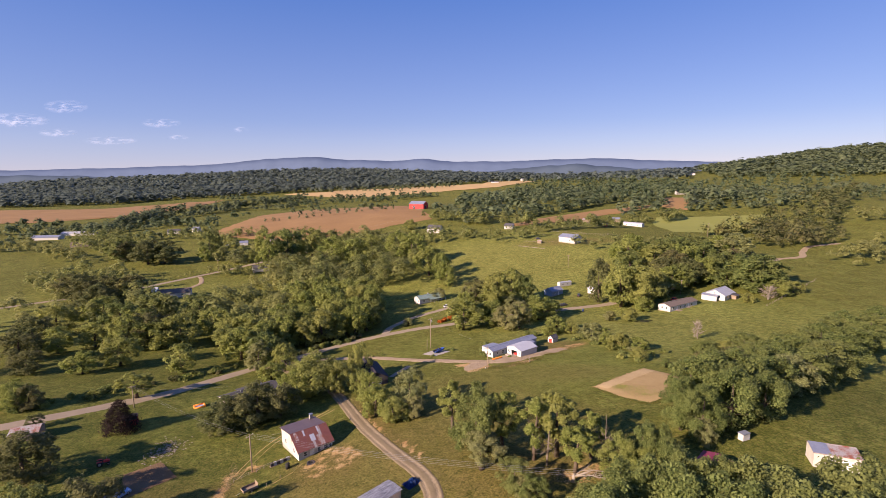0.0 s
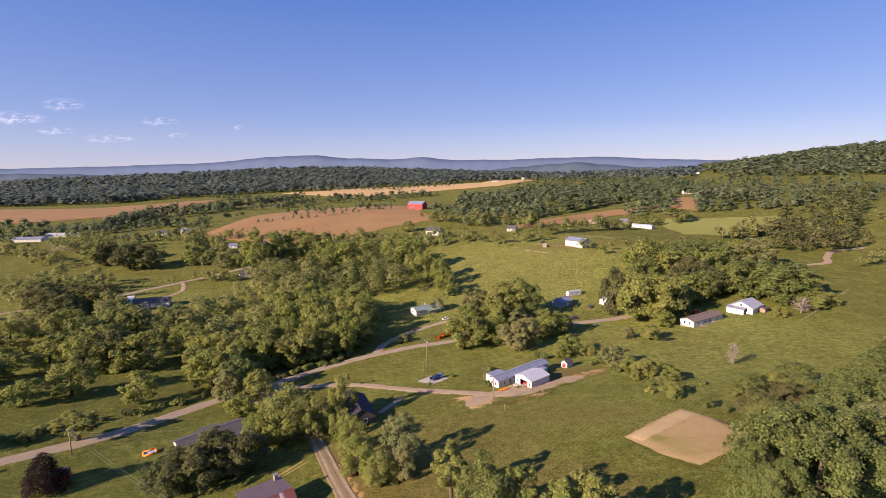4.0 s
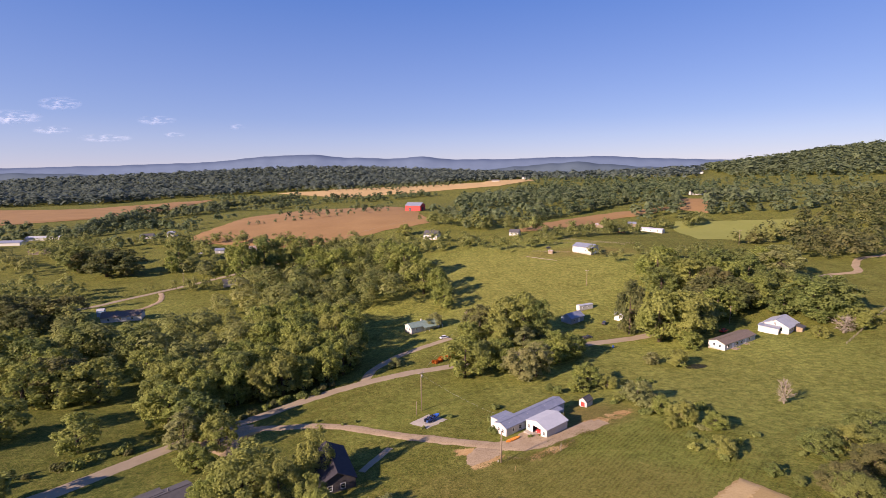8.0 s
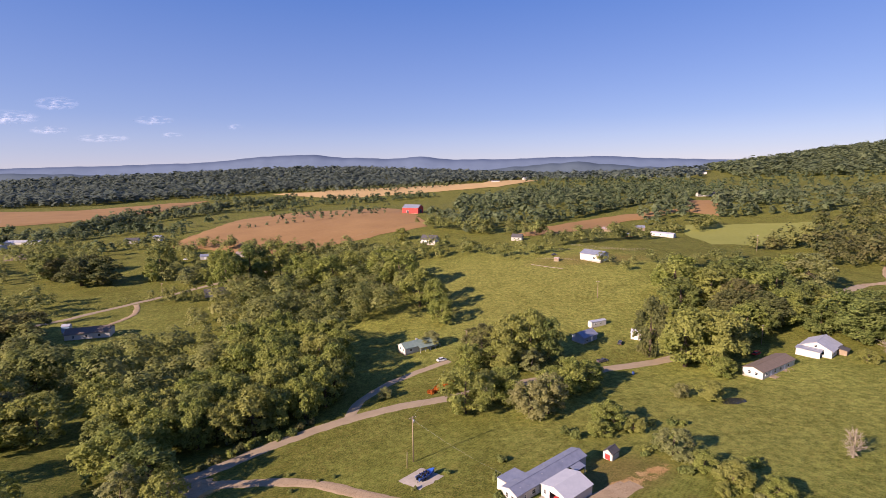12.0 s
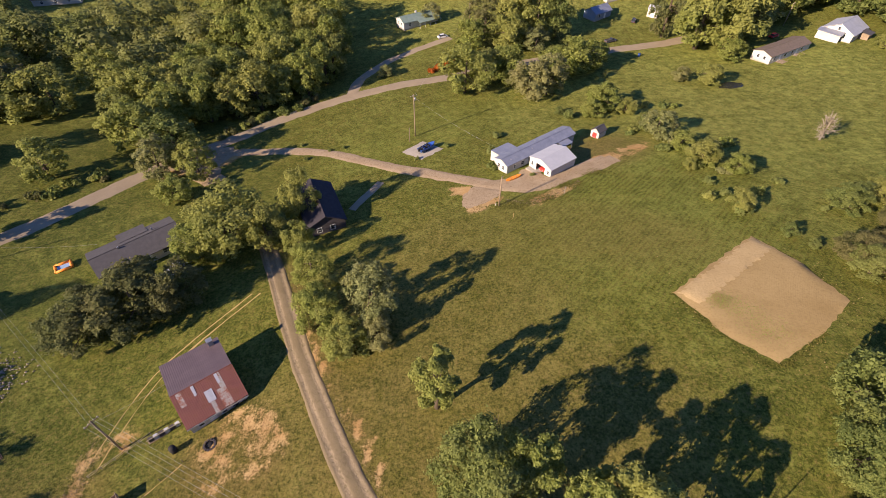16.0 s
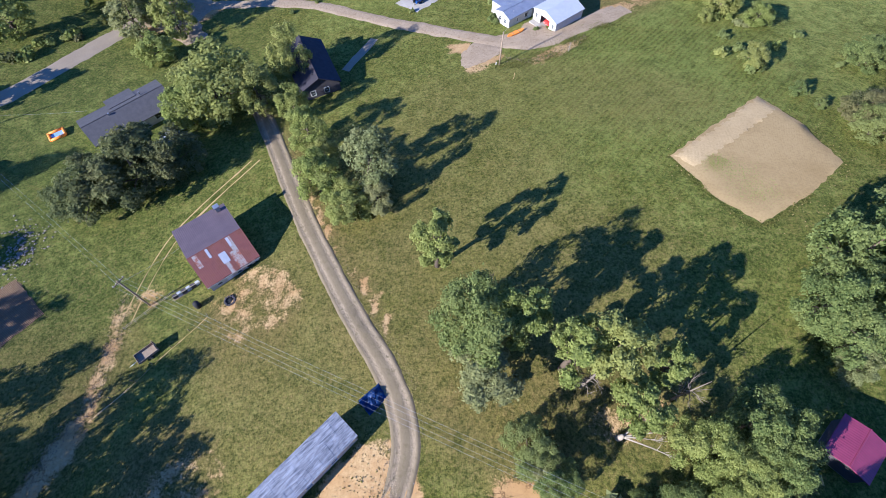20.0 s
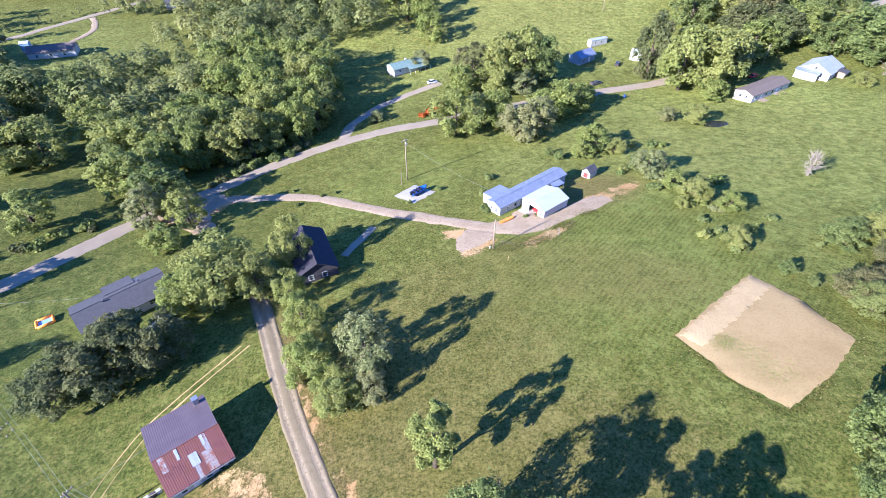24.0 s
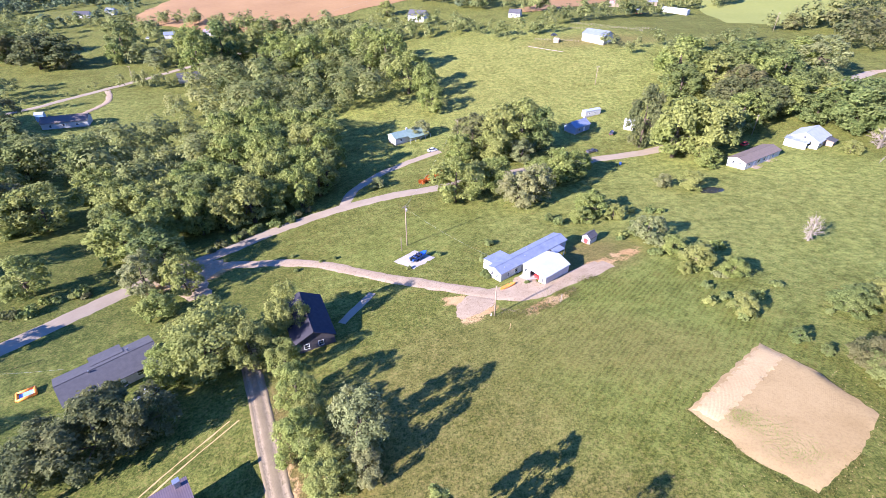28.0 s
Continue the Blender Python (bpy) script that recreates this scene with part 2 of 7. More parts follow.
def ground_material():
    m, t, b = nodes_of("grassland", 0.95, 0.0, 0.1)
    huge, big, mid, fine = noise_at(t, 0.012, 3), noise_at(t, 0.07, 4), noise_at(t, 0.5, 5), noise_at(t, 4.0, 6, rough=0.7)

    def attr(name):
        n = t.nodes.new("ShaderNodeAttribute")
        n.attribute_name = name
        return n.outputs["Fac"]

    speck = noise_at(t, 2.6, 7, rough=0.8)
    lush = blend(t, ramp(t, speck, 0.42, 0.59), (0.034, 0.043, 0.006), (0.142, 0.146, 0.022))
    dry = blend(t, ramp(t, speck, 0.36, 0.66), (0.078, 0.058, 0.018), (0.225, 0.162, 0.056))
    meadow = blend(t, ramp(t, maths(t, "ADD", maths(t, "MULTIPLY", mid, 0.45), maths(t, "MULTIPLY", speck, 0.55)), 0.42, 0.58), (0.125, 0.146, 0.028), (0.305, 0.332, 0.076))
    patch = maths(t, "ADD", maths(t, "MULTIPLY", big, 0.5), maths(t, "MULTIPLY", mid, 0.5))
    col = blend(t, maths(t, "MULTIPLY", ramp(t, patch, 0.38, 0.66), 0.55), lush, meadow)
    wave = add(t, "ShaderNodeTexWave", Scale=0.30, Distortion=2.5, Detail=3.0, Detail_Scale=1.2)
    turn = add(t, "ShaderNodeMapping", Rotation=(0, 0, radians(270 - MOW_DEG)))
    t.links.new(t.nodes["place"].outputs["Object"], turn.inputs["Vector"])
    t.links.new(turn.outputs["Vector"], wave.inputs["Vector"])
    mown = maths(t, "MULTIPLY", maths(t, "MULTIPLY", wave.outputs["Fac"], attr("mown")), 0.38)
    col = blend(t, mown, col, (0.195, 0.235, 0.045))
    # Dark lawn tone for lush grass and for tree shade painted on it.
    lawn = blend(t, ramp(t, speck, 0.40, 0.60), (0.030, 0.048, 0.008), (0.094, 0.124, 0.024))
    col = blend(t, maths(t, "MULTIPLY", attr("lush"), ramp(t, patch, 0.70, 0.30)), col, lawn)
    wild = maths(t, "MULTIPLY", attr("wild"), ramp(t, patch, 0.25, 0.6))
    col = blend(t, wild, col, meadow)
    col = blend(t, maths(t, "MULTIPLY", attr("dry"), ramp(t, patch, 0.24, 0.58)), col, dry)
    mottle = maths(t, "ADD", maths(t, "MULTIPLY", noise_at(t, 0.22, 6, rough=0.75), 0.6), maths(t, "MULTIPLY", noise_at(t, 1.1, 5, rough=0.75), 0.4))
    col = blend(t, maths(t, "MULTIPLY", ramp(t, mottle, 0.50, 0.64), 0.36), col, (0.235, 0.190, 0.048))
    col = blend(t, maths(t, "MULTIPLY", ramp(t, mottle, 0.48, 0.37), 0.48), col, (0.044, 0.056, 0.010))
    clump = noise_at(t, 1.7, 8, rough=0.85)
    uncut = maths(t, "SUBTRACT", 1.0, maths(t, "MULTIPLY", attr("mown"), 0.6))
    col = blend(t, maths(t, "MULTIPLY", maths(t, "MULTIPLY", ramp(t, clump, 0.535, 0.60), 0.62), uncut), col, (0.235, 0.172, 0.062))
    col = blend(t, maths(t, "MULTIPLY", maths(t, "MULTIPLY", ramp(t, clump, 0.485, 0.41), 0.78), uncut), col, (0.026, 0.036, 0.006))
    soil = blend(t, ramp(t, speck, 0.35, 0.65), (0.38, 0.245, 0.105), (0.54, 0.385, 0.185))
    soil = blend(t, ramp(t, noise_at(t, 0.16, 4), 0.42, 0.62), soil, (0.40, 0.245, 0.100))
    soil = blend(t, maths(t, "MULTIPLY", ramp(t, noise_at(t, 0.9, 6, rough=0.75), 0.45, 0.68), 0.55), soil, (0.27, 0.160, 0.068))
    bent = blend(t, 1.0, t.nodes["place"].outputs["Object"], blend(t, 0.55, (0.0, 0.0, 0.0), scaled(t, colour_noise(t, 0.55), 4.0)), "ADD")
    crack = t.nodes.new("ShaderNodeTexVoronoi")
    crack.feature = "DISTANCE_TO_EDGE"
    crack.inputs["Scale"].default_value = 0.42
    t.links.new(bent, crack.inputs["Vector"])
    gap = maths(t, "MULTIPLY", ramp(t, crack.outputs["Distance"], 0.030, 0.004), ramp(t, noise_at(t, 0.22, 3), 0.48, 0.66))
    soil = blend(t, gap, soil, (0.13, 0.075, 0.035))
    rough = maths(t, "ADD", maths(t, "MULTIPLY", maths(t, "SUBTRACT", mid, 0.5), 1.1), maths(t, "MULTIPLY", maths(t, "SUBTRACT", noise_at(t, 0.18, 4), 0.5), 1.3))
    rough = maths(t, "ADD", rough, maths(t, "MULTIPLY", maths(t, "SUBTRACT", speck, 0.5), 1.3))
    worn = ramp(t, maths(t, "ADD", maths(t, "MULTIPLY", attr("bare"), 1.25), rough), 0.55, 0.80)
    col = blend(t, worn, col, soil)
    t.links.new(col, b.inputs["Base Color"])
    smooth = maths(t, "SUBTRACT", 1.0, maths(t, "MULTIPLY", worn, 0.75))
    relief(t, b, maths(t, "MULTIPLY", maths(t, "ADD", maths(t, "MULTIPLY", mid, 0.6), fine), smooth), 0.6, 0.16)
    return m


M = {}
M["ground"] = ground_material()
M["asphalt"] = plain("worn_asphalt", (0.235, 0.186, 0.125), (0.335, 0.272, 0.186), 0.25, 0.9, bump=0.4, fine=5)
M["gravel"] = gravelly("pale_gravel", (0.27, 0.202, 0.125), (0.41, 0.322, 0.215), (0.20, 0.140, 0.078))
M["track"] = gravelly("rutted_earth", (0.200, 0.156, 0.098), (0.370, 0.292, 0.190), (0.115, 0.094, 0.046), True)
M["rut"] = plain("packed_pale_earth", (0.172, 0.124, 0.074), (0.34, 0.252, 0.158), 0.8, 0.95, bump=0.6, fine=5)
M["sand"] = furrowed("tilled_sandy_soil", (0.315, 0.222, 0.096), (0.405, 0.295, 0.136), 62, 0.09)
M["palesand"] = furrowed("pale_furrowed_soil", (0.40, 0.292, 0.142), (0.48, 0.358, 0.182), 32, 0.12)
M["redsoil"] = plain("ploughed_red_soil", (0.215, 0.122, 0.045), (0.30, 0.18, 0.070), 0.02, 0.95, bump=0.3, fine=0.3)
M["tansoil"] = plain("stubble_field", (0.36, 0.24, 0.10), (0.46, 0.33, 0.15), 0.02, 0.95, bump=0.2, fine=0.2)
M["orangesoil"] = plain("dug_orange_earth", (0.33, 0.18, 0.065), (0.47, 0.30, 0.13), 0.5, 0.95, bump=0.8, fine=4)
M["garden"] = furrowed("dark_garden_soil", (0.17, 0.11, 0.06), (0.25, 0.165, 0.095), 38, 0.9)
M["pasture"] = plain("far_pasture", (0.165, 0.182, 0.034), (0.235, 0.245, 0.055), 0.02, 0.95, bump=0.2, fine=0.4)
M["bark"] = plain("bark", (0.07, 0.052, 0.035), (0.13, 0.10, 0.07), 3, 0.9, bump=0.8)
M["deadwood"] = plain("bleached_wood", (0.24, 0.20, 0.15), (0.36, 0.31, 0.25), 3, 0.9, bump=0.5)
M["greywood"] = plain("grey_dead_wood", (0.12, 0.098, 0.075), (0.20, 0.165, 0.13), 3, 0.9, bump=0.5)
M["white"] = plain("white_siding", (0.43, 0.42, 0.39), (0.55, 0.54, 0.51), 0.8, 0.6, bump=0.15)
M["blueboard"] = plain("pale_blue_boards", (0.22, 0.27, 0.33), (0.30, 0.35, 0.41), 0.9, 0.7, bump=0.3)
M["cream"] = plain("weathered_boards", (0.42, 0.39, 0.33), (0.60, 0.57, 0.50), 0.9, 0.8, bump=0.3)
M["dark"] = plain("dark_boards", (0.05, 0.045, 0.05), (0.09, 0.08, 0.085), 0.9, 0.8, bump=0.3)
M["shingle"] = plain("grey_shingles", (0.060, 0.058, 0.064), (0.095, 0.092, 0.098), 1.2, 0.85, bump=0.5, fine=9)
M["brownroof"] = plain("brown_shingles", (0.12, 0.095, 0.075), (0.19, 0.15, 0.125), 1.2, 0.85, bump=0.5, fine=9)
M["greenroof"] = metal_sheet("green_metal", (0.16, 0.24, 0.20), (0.24, 0.31, 0.27), rough=0.6, metal=0.1)
M["tin"] = metal_sheet("pale_tin", (0.20, 0.225, 0.295), (0.28, 0.305, 0.375), rough=0.5, metal=0.25, pitch=0.6)
M["whitetin"] = metal_sheet("white_tin", (0.36, 0.39, 0.45), (0.45, 0.47, 0.53), rough=0.5, metal=0.1, pitch=0.8)
M["smoothtin"] = plain("smooth_pale_metal", (0.40, 0.42, 0.46), (0.50, 0.51, 0.54), 0.5, 0.5, 0.1, bump=0.1, fine=3)
M["greytar"] = tarred("patched_grey_tar")
M["purplemetal"] = metal_sheet("brown_purple_metal", (0.115, 0.085, 0.095), (0.15, 0.11, 0.12), rough=0.55, metal=0.2, pitch=0.3)
M["rust"] = metal_sheet("rusted_red_sheet", (0.165, 0.052, 0.044), (0.215, 0.078, 0.064), rust=0.5, rust_col=(0.125, 0.042, 0.028), rough=0.7, metal=0.1, pitch=0.3)
M["maroon"] = metal_sheet("maroon_metal", (0.22, 0.035, 0.08), (0.28, 0.05, 0.105), rough=0.45, metal=0.2, pitch=0.3)
M["rusttin"] = metal_sheet("half_rusted_tin", (0.34, 0.33, 0.31), (0.42, 0.40, 0.38), rust=0.5, rough=0.6, metal=0.2, pitch=0.3)
M["blackroof"] = plain("black_shingles", (0.022, 0.02, 0.028), (0.045, 0.04, 0.05), 1.2, 0.8, bump=0.5)
M["red"] = plain("red_paint", (0.46, 0.035, 0.03), (0.58, 0.06, 0.05), 0.6, 0.6)
M["glass"] = plain("dark_window_glass", (0.02, 0.025, 0.03), (0.035, 0.04, 0.05), 1, 0.08, bump=0.0, spec=0.5)
M["trim"] = plain("white_trim", (0.72, 0.72, 0.70), (0.82, 0.82, 0.80), 2, 0.5, bump=0.1)
M["wood"] = plain("weathered_wood", (0.20, 0.15, 0.10), (0.32, 0.25, 0.18), 1.5, 0.85, bump=0.4)
M["concrete"] = plain("concrete", (0.29, 0.26, 0.22), (0.40, 0.37, 0.32), 0.8, 0.9, bump=0.3)
M["blue"] = plain("blue_tarpaulin", (0.012, 0.025, 0.08), (0.03, 0.09, 0.30), 0.9, 0.45, bump=0.5)
M["orange"] = plain("orange_plastic", (0.75, 0.22, 0.02), (0.85, 0.30, 0.04), 2, 0.5)
M["black"] = plain("black_rubber", (0.015, 0.015, 0.016), (0.03, 0.03, 0.03), 4, 0.8)
M["steel"] = plain("galvanised_steel", (0.35, 0.36, 0.37), (0.45, 0.46, 0.47), 3, 0.4, metal=0.7)
M["carpaint"] = plain("dark_car_paint", (0.05, 0.05, 0.06), (0.08, 0.08, 0.09), 2, 0.25, bump=0.0, spec=0.5)
M["carwhite"] = plain("white_car_paint", (0.65, 0.67, 0.70), (0.72, 0.74, 0.76), 2, 0.25, bump=0.0, spec=0.5)
M["carblue"] = plain("pale_blue_car_paint", (0.22, 0.34, 0.50), (0.28, 0.42, 0.58), 2, 0.25, bump=0.0, spec=0.5)
M["leaf_light"] = foliage("light_leaves", (0.145, 0.184, 0.042), (0.345, 0.385, 0.100), (0.335, 0.330, 0.098))
M["leaf_green"] = foliage("green_leaves", (0.098, 0.136, 0.039), (0.242, 0.290, 0.086), (0.245, 0.262, 0.083))
M["leaf_dark"] = foliage("dark_leaves", (0.082, 0.104, 0.038), (0.190, 0.206, 0.078), (0.205, 0.182, 0.076))
M["leaf_pale"] = foliage("grey_green_leaves", (0.160, 0.182, 0.070), (0.330, 0.352, 0.142), (0.320, 0.298, 0.126))
M["leaf_conifer"] = foliage("purple_dark_needles", (0.018, 0.014, 0.012), (0.045, 0.030, 0.026), (0.05, 0.03, 0.03))
M["leaf_far"] = foliage("woodland_leaves", (0.132, 0.161, 0.052), (0.288, 0.312, 0.102), (0.302, 0.294, 0.106))
# Distance haze is painted into leaf_hazy as blue-grey; leaf_mid leans slightly to blue.
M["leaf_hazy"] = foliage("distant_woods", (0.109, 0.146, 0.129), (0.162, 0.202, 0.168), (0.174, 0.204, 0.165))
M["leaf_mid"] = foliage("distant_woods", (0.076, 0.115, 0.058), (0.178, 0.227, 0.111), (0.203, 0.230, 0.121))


# ---- mesh helpers ----
def mesh_from(name, verts, faces, mat, smooth=False):
    me = bpy.data.meshes.new(name)
    me.from_pydata([tuple(v) for v in verts], [], [tuple(f) for f in faces])
    me.materials.append(mat)
    if smooth:
        me.polygons.foreach_set("use_smooth", [True] * len(me.polygons))
    me.update()
    return me


def leaf_mesh(name, verts, mat):
    """A mesh of loose leaves: verts is n x corners x 3."""
    n, k = len(verts), len(verts[0])
    me = bpy.data.meshes.new(name)
    me.vertices.add(k * n)
    me.vertices.foreach_set("co", np.asarray(verts, np.float32).ravel())
    me.loops.add(k * n)
    me.loops.foreach_set("vertex_index", np.arange(k * n, dtype=np.int32))
    me.polygons.add(n)
    me.polygons.foreach_set("loop_start", np.arange(0, k * n, k, dtype=np.int32))
    me.update(calc_edges=True)
    me.materials.append(mat)
    return me


def part(name, me, parent, label="", m=None):
    ob = new(name, me)
    ob.parent = parent
    if m is not None:
        ob.matrix_basis = m
    if label:
        tagged(ob, label)
    return ob


def thing(name, label, category, m, group="", kind=""):
    ob = new(name)
    ob.matrix_basis = m
    return tagged(ob, label, category, group, kind)


def box_bm(bm, x0, y0, z0, x1, y1, z1, bevel=0.0, m=None):
    r = bmesh.ops.create_cube(bm, size=1)
    vs = r["verts"]
    bmesh.ops.scale(bm, vec=(x1 - x0, y1 - y0, z1 - z0), verts=vs)
    bmesh.ops.translate(bm, vec=((x0 + x1) / 2, (y0 + y1) / 2, (z0 + z1) / 2), verts=vs)
    if bevel:
        es = list({e for v in vs for e in v.link_edges})
        r = bmesh.ops.bevel(bm, geom=es, offset=bevel, segments=2, affect="EDGES")
        vs = list({v for f in r["faces"] for v in f.verts} | {v for v in vs if v.is_valid})
    if m is not None:
        bmesh.ops.transform(bm, matrix=m, verts=vs)
    return vs


def done(bm, name, mat, smooth=False):
    me = bpy.data.meshes.new(name)
    bm.to_mesh(me)
    bm.free()
    me.materials.append(mat)
    if smooth:
        me.polygons.foreach_set("use_smooth", [True] * len(me.polygons))
    return me


def box(name, x0, y0, z0, x1, y1, z1, mat, parent, label="", bevel=0.0, m=None):
    bm = bmesh.new()
    box_bm(bm, x0, y0, z0, x1, y1, z1, bevel, m)
    return part(name, done(bm, name, mat), parent, label)


def tube_bm(bm, pts, radii, sides=6):
    """A tapered tube along points."""
    rings = []
    for i, p in enumerate(pts):
        p = Vector(p)
        way = (Vector(pts[min(i + 1, len(pts) - 1)]) - Vector(pts[max(i - 1, 0)])).normalized()
        side = way.orthogonal().normalized()
        up = way.cross(side)
        rings.append([bm.verts.new(p + radii[i] * (math.cos(a) * side + math.sin(a) * up)) for a in (2 * math.pi * k / sides for k in range(sides))])
    for a, b in zip(rings, rings[1:]):
        for k in range(sides):
            bm.faces.new((a[k], a[(k + 1) % sides], b[(k + 1) % sides], b[k]))
    bm.faces.new(rings[-1])
    bm.faces.new(rings[0][::-1])


def tube(name, pts, radii, mat, parent, label="", sides=6):
    bm = bmesh.new()
    tube_bm(bm, pts, radii, sides)
    return part(name, done(bm, name, mat, True), parent, label)


# ---- ground ----
def spread(lo, hi, step, end_lo, end_hi, grow):
    out = list(np.arange(lo, hi, step))
    s, v = step, out[-1]
    while v < end_hi:
        s *= grow
        v += s
        out.append(v)
    s, v = step, lo
    while v > end_lo:
        s *= grow
        v -= s
        out.insert(0, v)
    return np.array(out)


def soft_blobs(x, y, blobs):
    v = np.zeros_like(x)
    for cx, cy, rx, ry, deg, a in blobs:
        c, s = math.cos(radians(deg)), math.sin(radians(deg))
        u, w = (x - cx) * c + (y - cy) * s, -(x - cx) * s + (y - cy) * c
        d = (u / rx) ** 2 + (w / ry) ** 2
        v = np.maximum(v, a * np.clip(1.25 - 0.62 * d, 0, 1))
    return v


# centre, half sizes, turn and strength
BARE = [(-62, 194, 9, 5, 45, 0.9), (33, 164.5, 7, 1.8, 30, 0.7), (-24, 106.5, 8.0, 6.5, 30, 0.47), (-24.5, 112.4, 5, 2.2, 32, 0.5), (-15.8, 124, 13, 1.0, -64.5, 0.72), (-5.0, 105.4, 9, 1.0, -62, 0.72), (-3.5, 75, 5.5, 9, -8, 1.1), (-11, 72, 7, 4.5, 40, 1.1), (-7, 80, 2.2, 5, -42, 1.0), (15.5, 75.6, 5.5, 3.2, -32, 1.05), (22, 71.5, 7, 3.6, -35, 1.1),
        (9, 70, 7, 3, 0, 0.7), (50, 180, 6, 1.6, 5, 0.75), (56, 183, 8, 2.5, 30, 0.62), (-30, 80, 6.5, 5, 20, 0.52), (29, 86, 6, 3.5, 20, 0.5),
        (17, 163, 5, 2.6, 35, 0.8), (13, 168.5, 4.5, 2.2, -25, 0.85), (-56, 195, 8, 4, 40, 0.85), (-47.2, 100.6, 1.8, 13, 3, 0.55), (-44, 109, 4, 2.5, 40, 0.5), (-49, 85, 2.5, 7, -25, 0.7)]
DRY = [(-24, 105, 9, 9, 20, 1.0), (-32, 82, 9, 8, 0, 0.9), (17, 88, 16, 9, 0, 0.9), (-48, 90, 6, 14, -10, 0.8), (-12.5, 119, 30, 3.0, -64.5, 1.0), (8, 132, 20, 20, 20, 0.45), (-4, 106, 12, 24, 25, 0.7), (-24, 100, 10, 10, 0, 0.7), (24, 108, 16, 12, 0, 0.6), (35, 150, 24, 10, -20, 0.45), (-14, 92, 16, 14, 0, 0.55), (-20, 105, 14, 14, 0, 0.6), (2, 118, 14, 26, 20, 0.55), (20, 150, 22, 10, 0, 0.4), (50, 185, 14, 8, 20, 0.8), (20, 90, 20, 12, 0, 0.7),
       (90, 215, 50, 26, 10, 0.15), (60, 380, 60, 60, 0, 0.25), (120, 420, 40, 12, 0, 0.8), (-60, 90, 14, 14, 0, 0.6)]
WILD = [(60, 375, 95, 80, 10, 1.0), (100, 225, 65, 40, 10, 0.9), (150, 180, 60, 50, 0, 0.7), (0, 330, 60, 50, 0, 0.8), (-200, 300, 90, 80, 0, 0.7)]
# Greener lawn; the blob at (95, 85) paints in missing tree shade.
LUSH_AND_SHADE = [(-38, 105, 7, 4.5, 40, 1.0), (-72, 142, 34, 46, -35, 1.0), (-85, 110, 40, 40, 0, 1.0), (-48, 118, 14, 26, -30, 0.8), (95, 85, 60, 34, 15, 0.7), (60, 108, 14, 12, 0, 0.6), (-110, 195, 60, 40, 40, 0.7)]
MOWN = [(50, 160, 30, 34, 0, 1.0), (95, 205, 50, 40, 0, 0.6), (-70, 140, 26, 16, 40, 0.5), (5, 205, 28, 14, 30, 0.7), (140, 235, 60, 30, 10, 0.5)]


def build_ground():
    xs, ys = spread(-125, 200, 1.8, -5200, 5200, 1.075), spread(62, 330, 1.8, -600, 5300, 1.055)
    gx, gy = np.meshgrid(xs, ys)
    z = ground_z(gx, gy)
    near = np.exp(-((gx - 20) ** 2 + (gy - 180) ** 2) / (2 * 160.0**2))
    z = z + near * (0.04 * np.sin(gx * 0.9 + gy * 0.35) * np.sin(gy * 0.7 - gx * 0.2))
    nx, ny = len(xs), len(ys)
    idx = np.arange(nx * ny).reshape(ny, nx)
    faces = np.stack([idx[:-1, :-1], idx[:-1, 1:], idx[1:, 1:], idx[1:, :-1]], -1).reshape(-1, 4)
    me = bpy.data.meshes.new("ground")
    me.vertices.add(nx * ny)
    me.vertices.foreach_set("co", np.stack([gx, gy, z], -1).astype(np.float32).ravel())
    me.loops.add(faces.size)
    me.loops.foreach_set("vertex_index", faces.astype(np.int32).ravel())
    me.polygons.add(len(faces))
    me.polygons.foreach_set("loop_start", np.arange(0, faces.size, 4, dtype=np.int32))
    me.polygons.foreach_set("use_smooth", np.ones(len(faces), bool))
    me.update(calc_edges=True)
    for name, blobs in (("bare", BARE), ("dry", DRY), ("wild", WILD), ("mown", MOWN), ("lush", LUSH_AND_SHADE)):
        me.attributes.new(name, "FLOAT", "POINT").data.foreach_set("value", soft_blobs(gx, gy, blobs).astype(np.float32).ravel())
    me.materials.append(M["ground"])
    tagged(new("ground", me), "rolling green pasture and mown lawn with dry patches", "ground", kind="structure")


build_ground()


def along(pts, step):
    """Points at even steps on a smooth line through the given ones."""
    p = np.array(pts, float)
    p = np.vstack([2 * p[0] - p[1], p, 2 * p[-1] - p[-2]])
    out = []
    for i in range(1, len(p) - 2):
        n = max(2, int(np.linalg.norm(p[i + 1] - p[i]) / step))
        for u in np.linspace(0, 1, n, endpoint=False):
            a, b, c, d = p[i - 1], p[i], p[i + 1], p[i + 2]
            out.append(0.5 * (2 * b + (c - a) * u + (2 * a - 5 * b + 4 * c - d) * u * u + (3 * b - a - 3 * c + d) * u**3))
    out.append(p[-2])
    return np.array(out)


